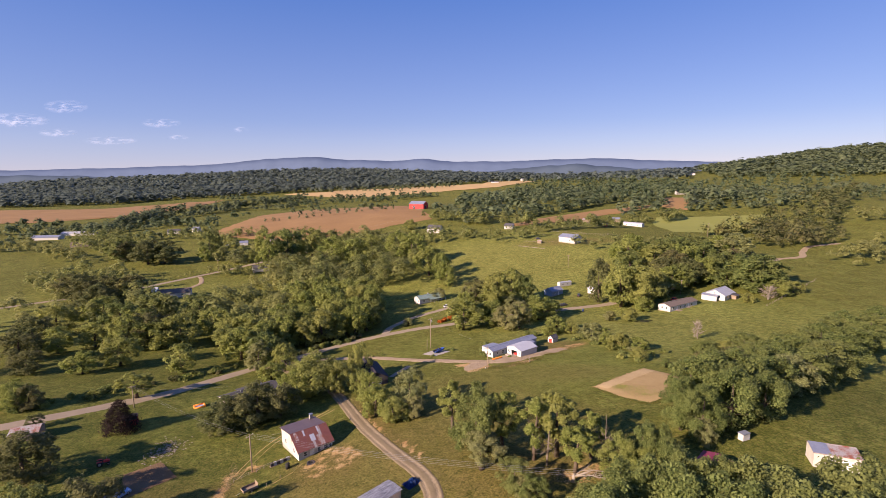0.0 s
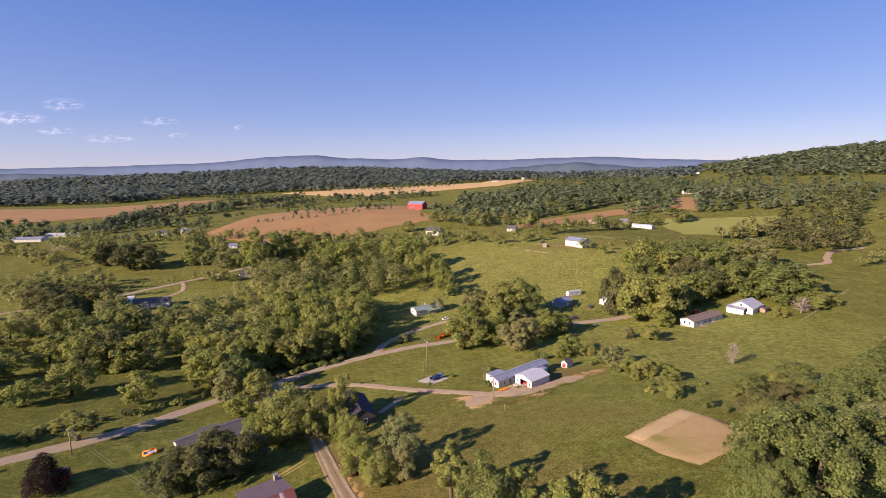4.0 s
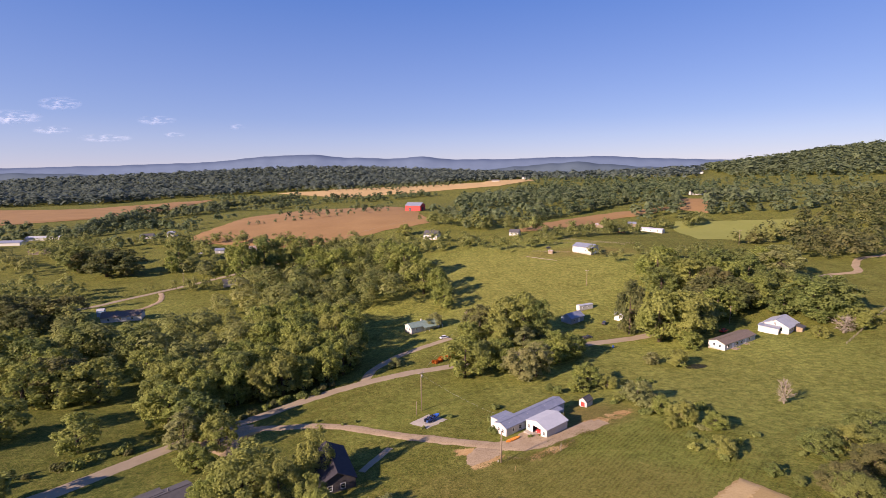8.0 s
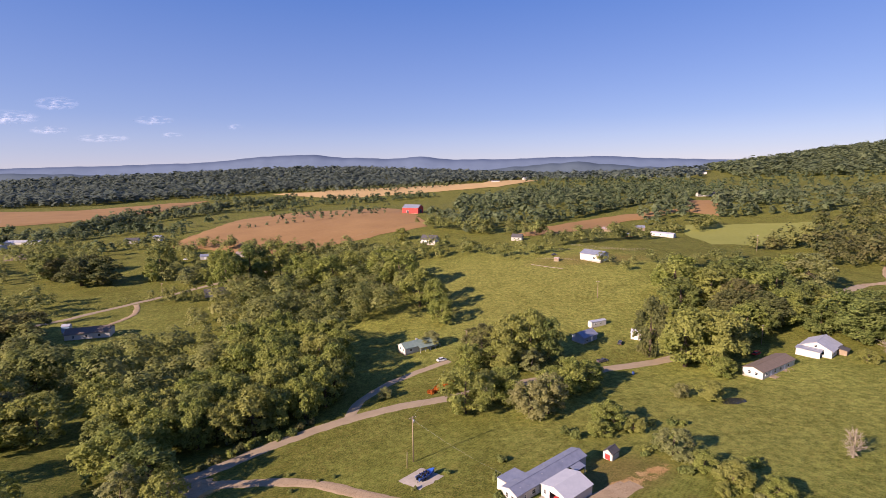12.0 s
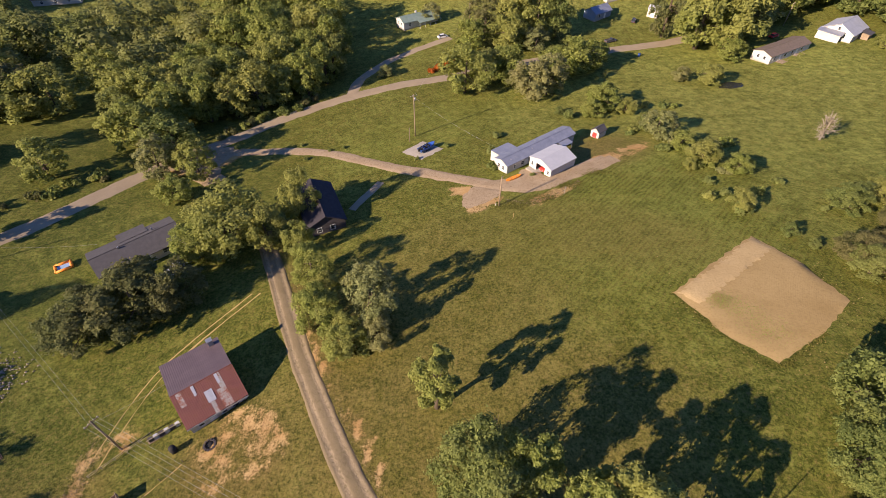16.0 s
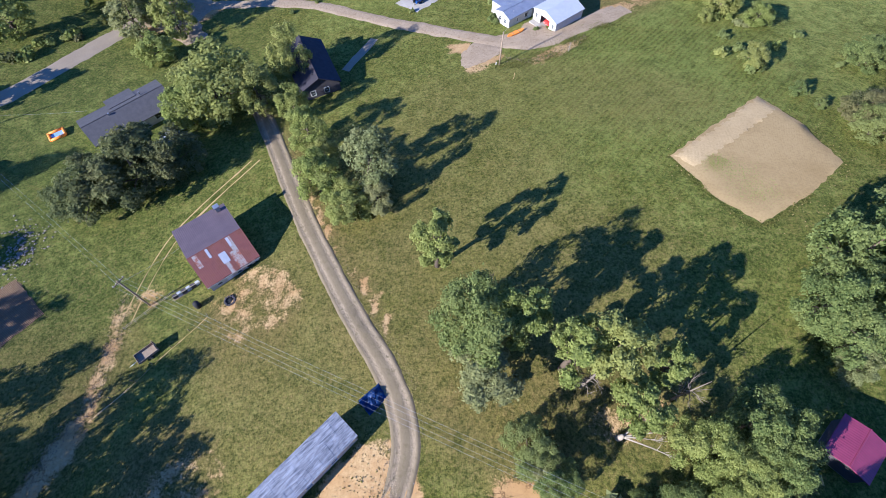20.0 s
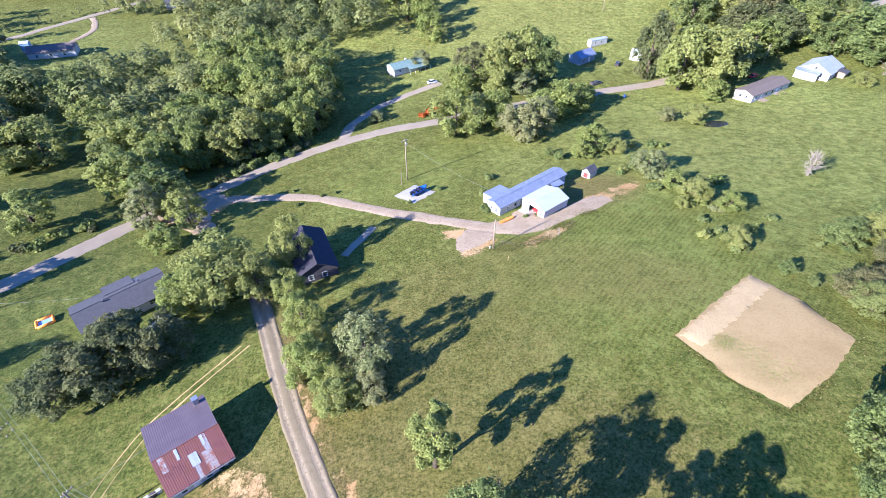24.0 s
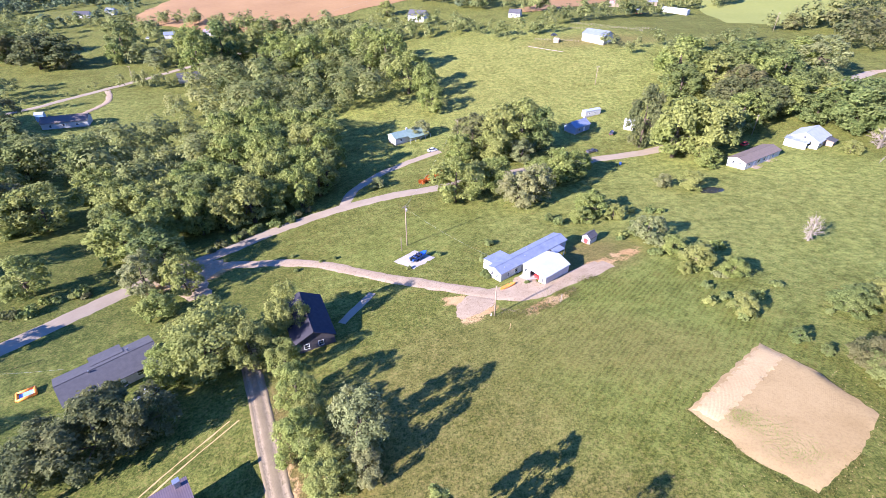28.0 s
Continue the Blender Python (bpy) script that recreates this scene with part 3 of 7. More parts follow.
def strip(name, pts, width, mat, label, category, lift=0.07, step=1.5, rag=0.3, kind="structure", across=7, ruts=0.0, fade=0):
    line = along(pts, step)
    way = np.gradient(line, axis=0)
    side = np.stack([-way[:, 1], way[:, 0]], -1) / np.linalg.norm(way, axis=1)[:, None]
    rng = np.random.default_rng(len(name) + len(pts))
    wob = [np.convolve(rng.normal(0, rag, len(line) + 8), np.ones(3) / 3, "same")[4:-4] for _ in range(2)]
    verts, faces, tread = [], [], []
    for i, (p, s) in enumerate(zip(line, side)):
        gone = 0.24 * max(0.0, 1 - (len(line) - 1 - i) / fade) if fade else 0.0
        for k in range(across):
            u = -1 + 2 * k / (across - 1)
            w = width / 2 + (wob[0][i] if u < 0 else wob[1][i]) * abs(u)
            q = p + s * u * w
            edge = -0.16 if abs(u) == 1 else 0.0
            dip = -ruts * math.exp(-(((abs(u) - 0.5) / 0.18) ** 2))
            verts.append((q[0], q[1], gz(*q) + lift + edge + dip + 0.02 * rng.random() - gone * (0.75 + 0.5 * rng.random())))
            tread.append(math.exp(-(((abs(u) - 0.5) / 0.2) ** 2)))
    for i in range(len(line) - 1):
        for k in range(across - 1):
            a = i * across + k
            faces.append((a, a + across, a + across + 1, a + 1))
    me = mesh_from(name, verts, [f[::-1] for f in faces], mat, True)
    me.attributes.new("tread", "FLOAT", "POINT").data.foreach_set("value", tread)
    return tagged(new(name, me), label, category, kind=kind)


def drape(name, poly, step, lift, mat, label, category="field", kind="structure", rag=0.0, thick=0.0):
    """A sheet of ground cover inside an outline, laid on the land."""
    line = [Vector((*p, 0)) for p in poly]
    if rag:
        rng = random.Random(len(name))
        fine = []
        for a, b in zip(line, line[1:] + line[:1]):
            n = max(1, int((b - a).length / (4 * rag)))
            fine += [a.lerp(b, k / n) + Vector((rng.uniform(-rag, rag), rng.uniform(-rag, rag), 0)) * (k > 0) for k in range(n)]
        line = fine
    bm = bmesh.new()
    bm.faces.new([bm.verts.new(v) for v in line])
    lo, hi = np.min([v[:2] for v in line], 0), np.max([v[:2] for v in line], 0)
    for axis in (0, 1):
        no = Vector((1, 0, 0)) if axis == 0 else Vector((0, 1, 0))
        for v in np.arange(lo[axis] + step, hi[axis], step):
            bmesh.ops.bisect_plane(bm, geom=bm.verts[:] + bm.edges[:] + bm.faces[:], plane_co=no * float(v), plane_no=no)
    for v in bm.verts:
        edge = any(len(e.link_faces) < 2 for e in v.link_edges)
        v.co.z = gz(v.co.x, v.co.y) + (lift if not edge else lift * 0.3 - thick)
    bmesh.ops.recalc_face_normals(bm, faces=bm.faces)
    if sum(f.normal.z for f in bm.faces) < 0:
        bmesh.ops.reverse_faces(bm, faces=bm.faces)
    me = done(bm, name, mat, True)
    return tagged(new(name, me), label, category, kind=kind)


ROAD = [(-190, 92), (-150, 117), (-122, 137), (-104, 151.5), (-92.7, 161.5), (-85.6, 171.2), (-77.7, 183), (-67.9, 196), (-55.2, 208.2), (-40.7, 222), (-23.6, 233.3), (-4.3, 241), (9.8, 244), (28, 250.3), (51.2, 258), (75.3, 263.8), (106, 270.5), (140, 287), (170, 304), (218, 328), (262, 352)]
strip("road", ROAD, 6.2, M["asphalt"], "worn grey country road with dusty edges", "road", lift=0.10, rag=0.25)
strip("lane", [(262, 352), (285, 358), (300, 376), (322, 396), (352, 402)], 4.5, M["gravel"], "pale gravel lane winding up the hillside", "lane", lift=0.25, rag=0.4)
strip("lane", [(-300, 270), (-262, 318), (-232, 352), (-215.8, 371.5), (-207.5, 386), (-193.5, 406.8), (-180, 424.7), (-160, 450), (-120, 490)], 4.6, M["asphalt"], "narrow grey lane beyond the wood", "lane", lift=0.2, rag=0.3)
strip("drive", [(-190.5, 404), (-184, 393), (-180, 380.4), (-183, 362)], 3.4, M["gravel"], "pale drive curving to the far white house", "driveway", lift=0.25, rag=0.3)
strip("drive", [(-22, 236), (-20.5, 248), (-16, 257), (-10.5, 264.5), (-2, 272), (6.6, 278.7), (14, 284)], 4.2, M["asphalt"], "grey drive to the green-roofed house", "driveway", lift=0.11)
strip("drive", [(-60, 199.5), (-53, 199), (-47.7, 199), (-35.9, 197.9), (-25.6, 195.2), (-15.4, 189.7), (-3, 182.4), (6.1, 178), (14.3, 173.6), (22.1, 169.9), (28.7, 169), (36.6, 171.4), (45.4, 175.7), (52, 179.6)], 4.2, M["gravel"],
      "pale gravel driveway to the mobile home", "driveway", lift=0.12, rag=0.25)
drape("junction", [(-70.1, 189.6), (-68.3, 196.6), (-62.3, 201), (-54, 203), (-52.2, 197.5), (-54.8, 191.5), (-50.4, 184), (-55.2, 181), (-60.6, 185.5), (-65.7, 190.3)], 1.5, 0.15, M["gravel"], "dusty gravel junction of road and driveway", "junction", rag=0.5)
drape("apron", [(12.0, 162.4), (12.4, 166.8), (15.2, 170.6), (21.8, 168.4), (20.8, 165.4), (17.4, 162.8), (13.4, 161.2)], 1.3, 0.09, M["gravel"], "worn bare turning place beside the driveway", "driveway", rag=0.14)
TRACK = [(-33.6, 159), (-30.5, 152), (-25.9, 141.8), (-22.1, 132.8), (-17.8, 123), (-13.3, 113.9), (-7.6, 103.1), (-2.6, 94.5), (-0.3, 88.9), (0.5, 84), (-0.1, 80), (-1.4, 76.6), (-3.0, 73.4)]
strip("track", TRACK, 3.9, M["track"], "rutted earth track between grass fields", "track", lift=0.12, step=0.8, rag=0.09, across=15, ruts=0.09, fade=9)
for off in (0, 1.7):
    strip("wheel_track", [(-30.6 + off, 138.9), (-38.9 + off, 127.9), (-43.4 + off, 120.4), (-46.0 + off, 110.6), (-46.8 + off, 105.5)], 0.6, M["tansoil"], "narrow wheel track worn in the lawn", "track", lift=0.05, rag=0.2, across=3)
drape("forecourt", [(15, 171.5), (20, 168), (27, 165.8), (33, 166.6), (40, 171), (46, 175), (51, 178.6), (49, 181.5), (42, 177.6), (37, 174), (33.2, 172.4), (30.6, 178.2), (27.4, 176.4), (26, 173.4), (21, 172.6)], 1.5, 0.13, M["gravel"], "pale gravel forecourt before the garage", "forecourt", rag=0.14)
M["water"] = plain("dark_pond_water", (0.018, 0.020, 0.022), (0.030, 0.030, 0.028), 1.0, 0.12, bump=0.1, spec=0.5)
drape("pond", [(100.2, 224.6), (104, 223.6), (108.6, 225.2), (109.2, 228), (105.5, 229.4), (101, 228)], 1.2, 0.06, M["water"], "small dark pond under a tree in rough pasture", "pond", rag=0.3)
drape("sand_field", [(46.3, 129.4), (67.3, 144), (71.4, 136.2), (73.6, 125.3), (65.4, 118.9), (55.2, 113.5), (50.7, 118.8)], 1.5, 0.18, M["sand"], "tilled sandy garden plot in the lawn", "garden plot", rag=0.25)
drape("tilled_strip", [(46.9, 129.2), (67.2, 143.4), (69.2, 139.4), (58.5, 131.8), (49.2, 125.6)], 1.2, 0.30, M["palesand"], "paler freshly furrowed strip of the sandy plot", "garden plot", rag=0.15)
drape("garden_bed", [(-73.2, 108.8), (-67.4, 114.6), (-60.2, 107.8), (-68, 97.6)], 1.2, 0.14, M["garden"], "dark tilled vegetable bed in the lawn", "garden bed", rag=0.15)
drape("red_field", [(-261, 591), (-273, 637), (-278, 740), (-296, 879), (-241, 1060), (-75, 1040), (2, 670), (6, 624), (-33, 600), (-67, 572), (-109, 542), (-153, 541)], 25, 0.8, M["redsoil"], "ploughed red-brown field", "field", rag=3)
drape("far_field", [(-689, 862), (-900, 870), (-1180, 1060), (-1010, 1180), (-785, 1203), (-678, 1368), (-591, 1441), (-568, 1153), (-583, 981)], 40, 1.5, M["redsoil"], "distant red-brown ploughed field", "field", rag=4)
drape("far_field", [(-464, 1595), (-282, 1651), (67, 1654), (215, 1656), (219, 1494), (59, 1469), (-238, 1405)], 40, 2.5, M["tansoil"], "distant tan stubble field", "field", rag=4)
drape("far_field", [(205, 1480), (150, 1560), (200, 1700), (330, 1720), (360, 1640), (290, 1560)], 30, 3.0, M["tansoil"], "far orange-tan stubble field on a rise", "field", rag=4)
drape("pasture", [(279, 584), (395, 554), (338, 490), (290, 478), (246, 479), (250, 530)], 15, 0.6, M["pasture"], "smooth light green hay field", "field", rag=2)
drape("far_field", [(83, 525), (131, 589), (172, 620), (217, 653), (277, 677), (322, 692), (329, 676), (278, 646), (214, 606), (176, 570), (117, 528)], 20, 0.8, M["redsoil"], "red-brown field behind the farm", "field", rag=3)
drape("far_field", [(382, 772), (412, 752), (337, 622), (322, 664)], 20, 0.8, M["redsoil"], "red-brown field below the hill house", "field", rag=3)

# ---- trees ----
rng = np.random.default_rng(7)


def leaves(centres, radii, n, size, flat=0.42, seed=0):
    """n leaf sprays on the outer skins of round clumps: n x 3 x 3."""
    r = np.random.default_rng(seed)
    k = r.choice(len(centres), n, p=radii**2 / (radii**2).sum())
    away = centres - (centres[:, :].mean(0) - (0, 0, 0.12 * np.ptp(centres[:, 2])))
    away /= np.linalg.norm(away, axis=1)[:, None] + 1e-6
    d = r.normal(size=(n, 3)) + 0.75 * away[k]
    d /= np.linalg.norm(d, axis=1)[:, None]
    d[:, 2] = np.where(d[:, 2] < -0.55, -d[:, 2], d[:, 2])
    p = centres[k] + d * (radii[k] * (0.86 + 0.30 * np.abs(r.normal(size=n)) - 0.30 * r.random(n)))[:, None]
    nrm = 0.75 * d + 0.3 * away[k] + r.normal(0, 0.5, (n, 3)) + (0, 0, flat)
    nrm /= np.linalg.norm(nrm, axis=1)[:, None]
    a = np.cross(nrm, r.normal(size=(n, 3)))
    a /= np.linalg.norm(a, axis=1)[:, None]
    b = np.cross(nrm, a)
    s = (size * r.uniform(0.6, 1.35, n))[:, None]
    e = s * r.uniform(0.55, 0.9, (n, 1))
    return np.stack([p + a * s - nrm * s * 0.2, p - a * 0.7 * s + b * e, p - a * 0.7 * s - b * e], 1)


def crown_clumps(h, w, shape, seed):
    """Lobes over an uneven egg-shaped crown, each with smaller leaf clumps about it."""
    r = np.random.default_rng(seed)
    if shape == "c":
        n = 40
        f = np.linspace(0.06, 0.96, n)
        rad = 0.5 * w * (1 - f) ** 0.6 * r.uniform(0.28, 0.5, n) + 0.2
        ang = 2.4 * np.arange(n) + r.uniform(-0.4, 0.4, n)
        off = 0.5 * w * (1 - f) ** 0.7 * r.uniform(0.55, 0.85, n)
        return np.stack([off * np.cos(ang), off * np.sin(ang), f * h], -1), rad
    low = 0.30 if shape in "tu" else 0.10
    many = 17 if shape in "tu" else 25
    turn, sway = r.uniform(0, 6.28, 3), r.uniform(0.5, 1.0, 3)
    lobes = []
    for i in range(many):
        f = (i + r.uniform(0.2, 0.8)) / many
        ang = 2.4 * i + r.uniform(-0.5, 0.5)
        uneven = 1 + 0.13 * sway[0] * math.sin(ang + turn[0]) + 0.11 * sway[1] * math.sin(2 * ang + turn[1])
        wide = math.sin(math.pi * (0.16 + 0.74 * f)) ** 0.75 * uneven
        off = 0.37 * w * wide * (1 if i % 4 else r.uniform(0.2, 0.6))
        lobes.append((off * math.cos(ang), off * math.sin(ang), h * (low + 0.05 + (0.84 - low) * f + r.uniform(-0.03, 0.03))))
    c, rad = [], []
    for p in lobes:
        c.append(p)
        rad.append(w * r.uniform(0.095, 0.15))
    mid = np.array((0, 0, h * 0.5))
    for p, q in zip(lobes, list(rad)):
        for _ in range(4):
            d = r.normal(size=3) + 0.8 * (np.array(p) - mid) / (np.linalg.norm(np.array(p) - mid) + 1e-6)
            d *= q * r.uniform(0.85, 1.2) / np.linalg.norm(d)
            c.append((p[0] + d[0], p[1] + d[1], min(p[2] + d[2], h * 0.97)))
            rad.append(q * r.uniform(0.35, 0.6))
    return np.array(c), np.array(rad)


def build_trunk(h, w, centres, seed, bare=""):
    r = random.Random(seed)
    bm = bmesh.new()
    top = h * (0.75 if not bare else 0.9)
    lean = (r.uniform(-0.05, 0.05) * h, r.uniform(-0.05, 0.05) * h)
    r0 = 0.022 * h + 0.06
    tube_bm(bm, [(0, 0, -0.4), (0.1 * lean[0], 0.1 * lean[1], h * 0.2), (0.5 * lean[0], 0.5 * lean[1], h * 0.5), (lean[0], lean[1], top)], [r0 * 1.25, r0, r0 * 0.65, r0 * 0.15], 7)
    for c in centres[: 9 if not bare else 34 if bare == "y" else 15]:
        z0 = h * r.uniform(0.18, 0.5)
        s = Vector((lean[0] * z0 / h, lean[1] * z0 / h, z0))
        e = Vector(c)
        tube_bm(bm, [s, s.lerp(e, 0.5) + Vector((0, 0, 0.04 * h)), e], [r0 * (0.26 if bare == "y" else 0.42), r0 * 0.2, r0 * 0.06], 5)
        for _ in range(9 if bare == "y" else 4 if bare else 1):
            g = e + Vector((r.uniform(-1, 1), r.uniform(-1, 1), r.uniform(0.0, 1))) * 0.16 * w
            m = s.lerp(e, r.uniform(0.5, 0.8))
            tube_bm(bm, [m, m.lerp(g, 0.5) + Vector((0, 0, 0.01 * h)), g], [r0 * 0.2, r0 * 0.12, r0 * 0.03], 4)
    return done(bm, "trunk", M["greywood"] if bare == "x" else M["deadwood"] if bare else M["bark"], True)


TREE_LABEL = {"l": "broadleaf tree with light green uneven crown", "g": "tall broadleaf tree with dense green crown", "d": "dark spreading tree with brownish leaves",
              "b": "small tree with pale grey-green leaves", "c": "dark pointed conifer standing in lawn", "t": "tall tree with bare lower trunk and light green crown", "u": "tall tree with bare lower trunk and pale leaves", "x": "dead tree with grey bare branches", "y": "wide dead tree with bleached bare branches"}
TREE_LEAF = {"l": "leaf_light", "g": "leaf_green", "d": "leaf_dark", "b": "leaf_pale", "c": "leaf_conifer", "t": "leaf_light", "u": "leaf_pale"}
protos = {}


def proto(kind, fine, k):
    """The pattern tree, 10 m high."""
    key = (kind, fine, k)
    if key not in protos:
        seed = hash_of(key)
        wide = 5.2 if kind in "tu" else 8
        c, rad = crown_clumps(10, wide, kind, seed)
        ob = tagged(new("tree" if kind not in "xy" else "dead_tree"), TREE_LABEL[kind], "tree", "trees")
        part("trunk", build_trunk(10, wide, c, seed, kind if kind in "xy" else ""), ob)
        if kind not in "xy":
            dense = 0.5 if kind in "tu" else 1.0
            n, size = {3: (17000, 0.125), 2: (9000, 0.165), 1: (4600, 0.23), 0: (2600, 0.32)}[fine]
            part("crown", leaf_mesh("crown", leaves(c, rad, int(n * dense), size, seed=seed), M[TREE_LEAF[kind]]), ob)
        protos[key] = [ob, False, wide]
    return protos[key]


def hash_of(key):
    return sum(ord(ch) * (i + 3) for i, ch in enumerate(str(key))) % 9973


def tree(x, y, h, w, kind="l", fine=1, sunk=0.15):
    if kind not in "xyc":
        w, h = min(1.22 * w, 1.45 * h), 1.1 * h
    if w > 1.7 * h and kind not in "xyd":
        for k in range(3):
            a = 2.1 * k + x
            tree(x + 0.24 * w * math.cos(a), y + 0.24 * w * math.sin(a), h * (0.9, 0.8, 0.85)[k], w * 0.55, kind, fine, sunk)
        return None
    p = proto(kind, fine, int(rng.integers(0, 4 if fine < 3 else 2)))
    m = Matrix.Translation((x, y, gz(x, y) - sunk)) @ Matrix.Rotation(rng.uniform(0, 6.28), 4, "Z") @ Matrix.Diagonal((w / p[2], w / p[2], h / 10, 1))
    if p[1]:
        own = p[0].scale
        return copy_thing(p[0], m @ Matrix.Diagonal((1 / own[0], 1 / own[1], 1 / own[2], 1)))
    p[0].matrix_basis, p[1] = m, True
    return p[0]


YARD_TREES = [(-39.2, 155.5, 12.6, 15.5, "l"), (-44.9, 151.5, 9.1, 9.1, "l"), (-50.2, 134.5, 10.8, 13.5, "d"), (-58.2, 130.2, 9.4, 11.5, "d"), (-44.6, 137.0, 9.4, 9.0, "d"), (-52.5, 139.5, 9.0, 9.0, "d"), (-24.9, 162.2, 13.0, 7.4, "l"), (-22.9, 150.7, 8.2, 5.4, "l"), (-18.6, 141.3, 9.2, 6.6, "l"),
              (-15.4, 129.2, 8.6, 7.4, "l"), (-5.6, 129.6, 11.2, 8.4, "b"), (-9.8, 122.9, 5.9, 7.0, "l"), (-4.4, 123.6, 5.5, 4.7, "b"), (-14.8, 135.2, 6.5, 5.0, "l"), (-59.5, 175.3, 6.4, 7.7, "l"), (-30.8, 154.7, 10.0, 7.4, "l"), (5.4, 110.4, 12.4, 6.2, "t"),
              (10.2, 97.6, 14.2, 9.6, "g"), (15.5, 97.9, 13.0, 6.6, "t"), (10.4, 91.7, 8.2, 7.6, "u"), (12.4, 103.5, 10.9, 4.5, "x"), (21.4, 92.7, 13.2, 6.2, "t"), (26.2, 92.8, 13.6, 7.2, "t"), (23.5, 90.1, 10.9, 6.4, "x"), (28.1, 86.3, 8.8, 5.8, "t"),
              (34.4, 87.9, 12.0, 4.5, "x"), (32.6, 90.5, 9.5, 4.6, "t")]
SHADE_TREES = [(14, 51, 15, 11, "g"), (18, 55, 14, 10, "g"), (26, 45, 16, 12, "g"), (33, 47, 16, 12, "g"), (41, 46, 16, 12, "g"), (10, 44, 16, 12, "g"), (48, 51, 16, 12, "g"), (22, 49, 15, 11, "g"), (29, 54, 15, 11, "g"), (37, 52, 15, 11, "g"), (25, 59.5, 16, 11, "g"), (34, 61, 16, 11, "g"), (29.5, 63, 15, 10, "g"), (39, 64, 15, 10, "g"), (20, 57, 16, 11, "g"), (45, 65.5, 13, 9, "g"), (44, 58, 14, 11, "g"), (39, 58, 16, 12, "g"), (47, 58, 16, 12, "g"), (53, 54, 16, 12, "g"), (59, 59, 15, 11, "g"), (-60, 79, 14, 11, "d"), (-56, 66, 15, 12, "d"), (-50, 60, 15, 11, "g"), (-64, 50, 16, 12, "g"), (-78, 60, 14, 11, "g"), (-70, 55, 14, 11, "g"), (-62, 58, 14, 11, "g"), (-55, 52, 14, 11, "g"), (-48, 56, 13, 10, "g"), (-74, 72, 13, 10, "g"), (-82, 66, 14, 11, "g"), (-93, 88, 15, 12, "g"), (-52, 64, 12, 9, "g")]
HEDGE_TREES = [(34.7, 81.6, 8.6, 5.8, "l"), (39.3, 78.6, 7.3, 5.1, "l"), (40.0, 83.8, 9.6, 6.2, "g"), (43.2, 82.6, 8.6, 5.8, "g"), (41.5, 79.1, 8.2, 5.6, "g"), (15.6, 82.5, 6.4, 5.6, "g"), (18.4, 78.9, 5.0, 4.4, "g"), (27.8, 75.4, 3.6, 4.2, "g"),
               (32.2, 75.1, 4.5, 5.7, "g"), (17.2, 80.5, 4.4, 4.0, "b"), (36.6, 76.6, 5.5, 5.5, "l")]
BIG_TREES = [(59.8, 103.3, 13.6, 9.6, "g"), (54.8, 97.8, 10.9, 7.4, "g"), (56.6, 93.0, 10.9, 7.2, "g"), (56.0, 90.4, 5.5, 3.9, "b"), (66, 106, 13.8, 11.5, "g"), (65.5, 97.5, 12.6, 10.5, "g"), (73.5, 108, 13.2, 11.5, "g"), (75.5, 101, 10, 9.5, "g"),
             (83, 112, 10.5, 11, "g"), (92, 115, 10, 10.5, "b"), (88, 121, 10.5, 11, "g"), (102, 121, 10.5, 11.5, "g"), (100, 130, 10, 11, "g"), (116, 132, 10, 12, "g"), (112, 141, 10, 12, "g"), (130, 144, 10, 12.5, "g"), (126, 152, 9.5, 12, "g"),
             (144, 155, 10, 13, "g"), (140, 163, 9.5, 12, "g"), (158, 165, 9.5, 13, "g"), (154, 173, 9.5, 12, "g"), (172, 177, 9.5, 13, "g"), (167, 184, 9.5, 12, "g"), (186, 190, 9.5, 13, "g")]
LEFT_TREES = [(-88.2, 132.2, 10, 8.8, "c"), (-94.9, 107.1, 10.9, 12.5, "d"), (-130.8, 148.5, 8.2, 8.6, "l"), (-126.1, 148.1, 7.3, 6.7, "d"), (-114.6, 135.4, 3.6, 3.9, "d"), (-99.3, 158.6, 8.2, 9.5, "t"),
              (-76, 84, 12, 9, "g"), (-54, 74, 12, 9, "g")]
SAVANNA = [(-97.8, 186.5, 10.9, 10.5, "l"), (-134.6, 183.9, 8.2, 9.8, "l"), (-127.1, 195, 11.8, 12.5, "l"), (-130, 222.4, 12.7, 15, "l"), (-57.2, 185, 10.9, 8.4, "l"), (-66.8, 195.8, 12.7, 12, "g"), (-81.9, 205.1, 13.6, 14, "l"), (-112.6, 157.6, 3.2, 4.9, "l"),
           (-156.5, 223.9, 10.9, 15, "l"), (-164.6, 212, 10.9, 14, "l"), (-171.4, 199.7, 11.8, 15, "d"), (-154.7, 182.9, 8.2, 11.2, "d"), (-68, 186.2, 10.9, 9, "b"), (-133.5, 227.9, 15, 16, "d"), (-118.8, 226.4, 15, 14, "l"), (-140.6, 220.9, 15, 14, "l"),
           (-99.2, 233.7, 15, 15, "l"), (-130.9, 274.2, 17, 17, "g"), (-155.5, 272.7, 17, 18, "g"), (-204, 296, 16, 16, "d"), (-233, 326, 17, 18, "d"), (-213, 321, 17, 18, "d"), (-201, 327, 17, 16, "d"), (-198, 292, 17, 16, "d"), (-222, 312, 17, 16, "d"), (-238, 325, 17, 16, "d"),
           (-178, 263, 16, 18, "l"), (-76, 212, 13, 12, "l"), (-92, 220, 12, 11, "g"), (-145, 240, 15, 14, "l"), (-160, 250, 16, 15, "g"), (-110, 245, 15, 14, "l"), (-185, 225, 13, 15, "d"), (-190, 245, 14, 15, "l"), (-176, 180, 9, 11, "d")]
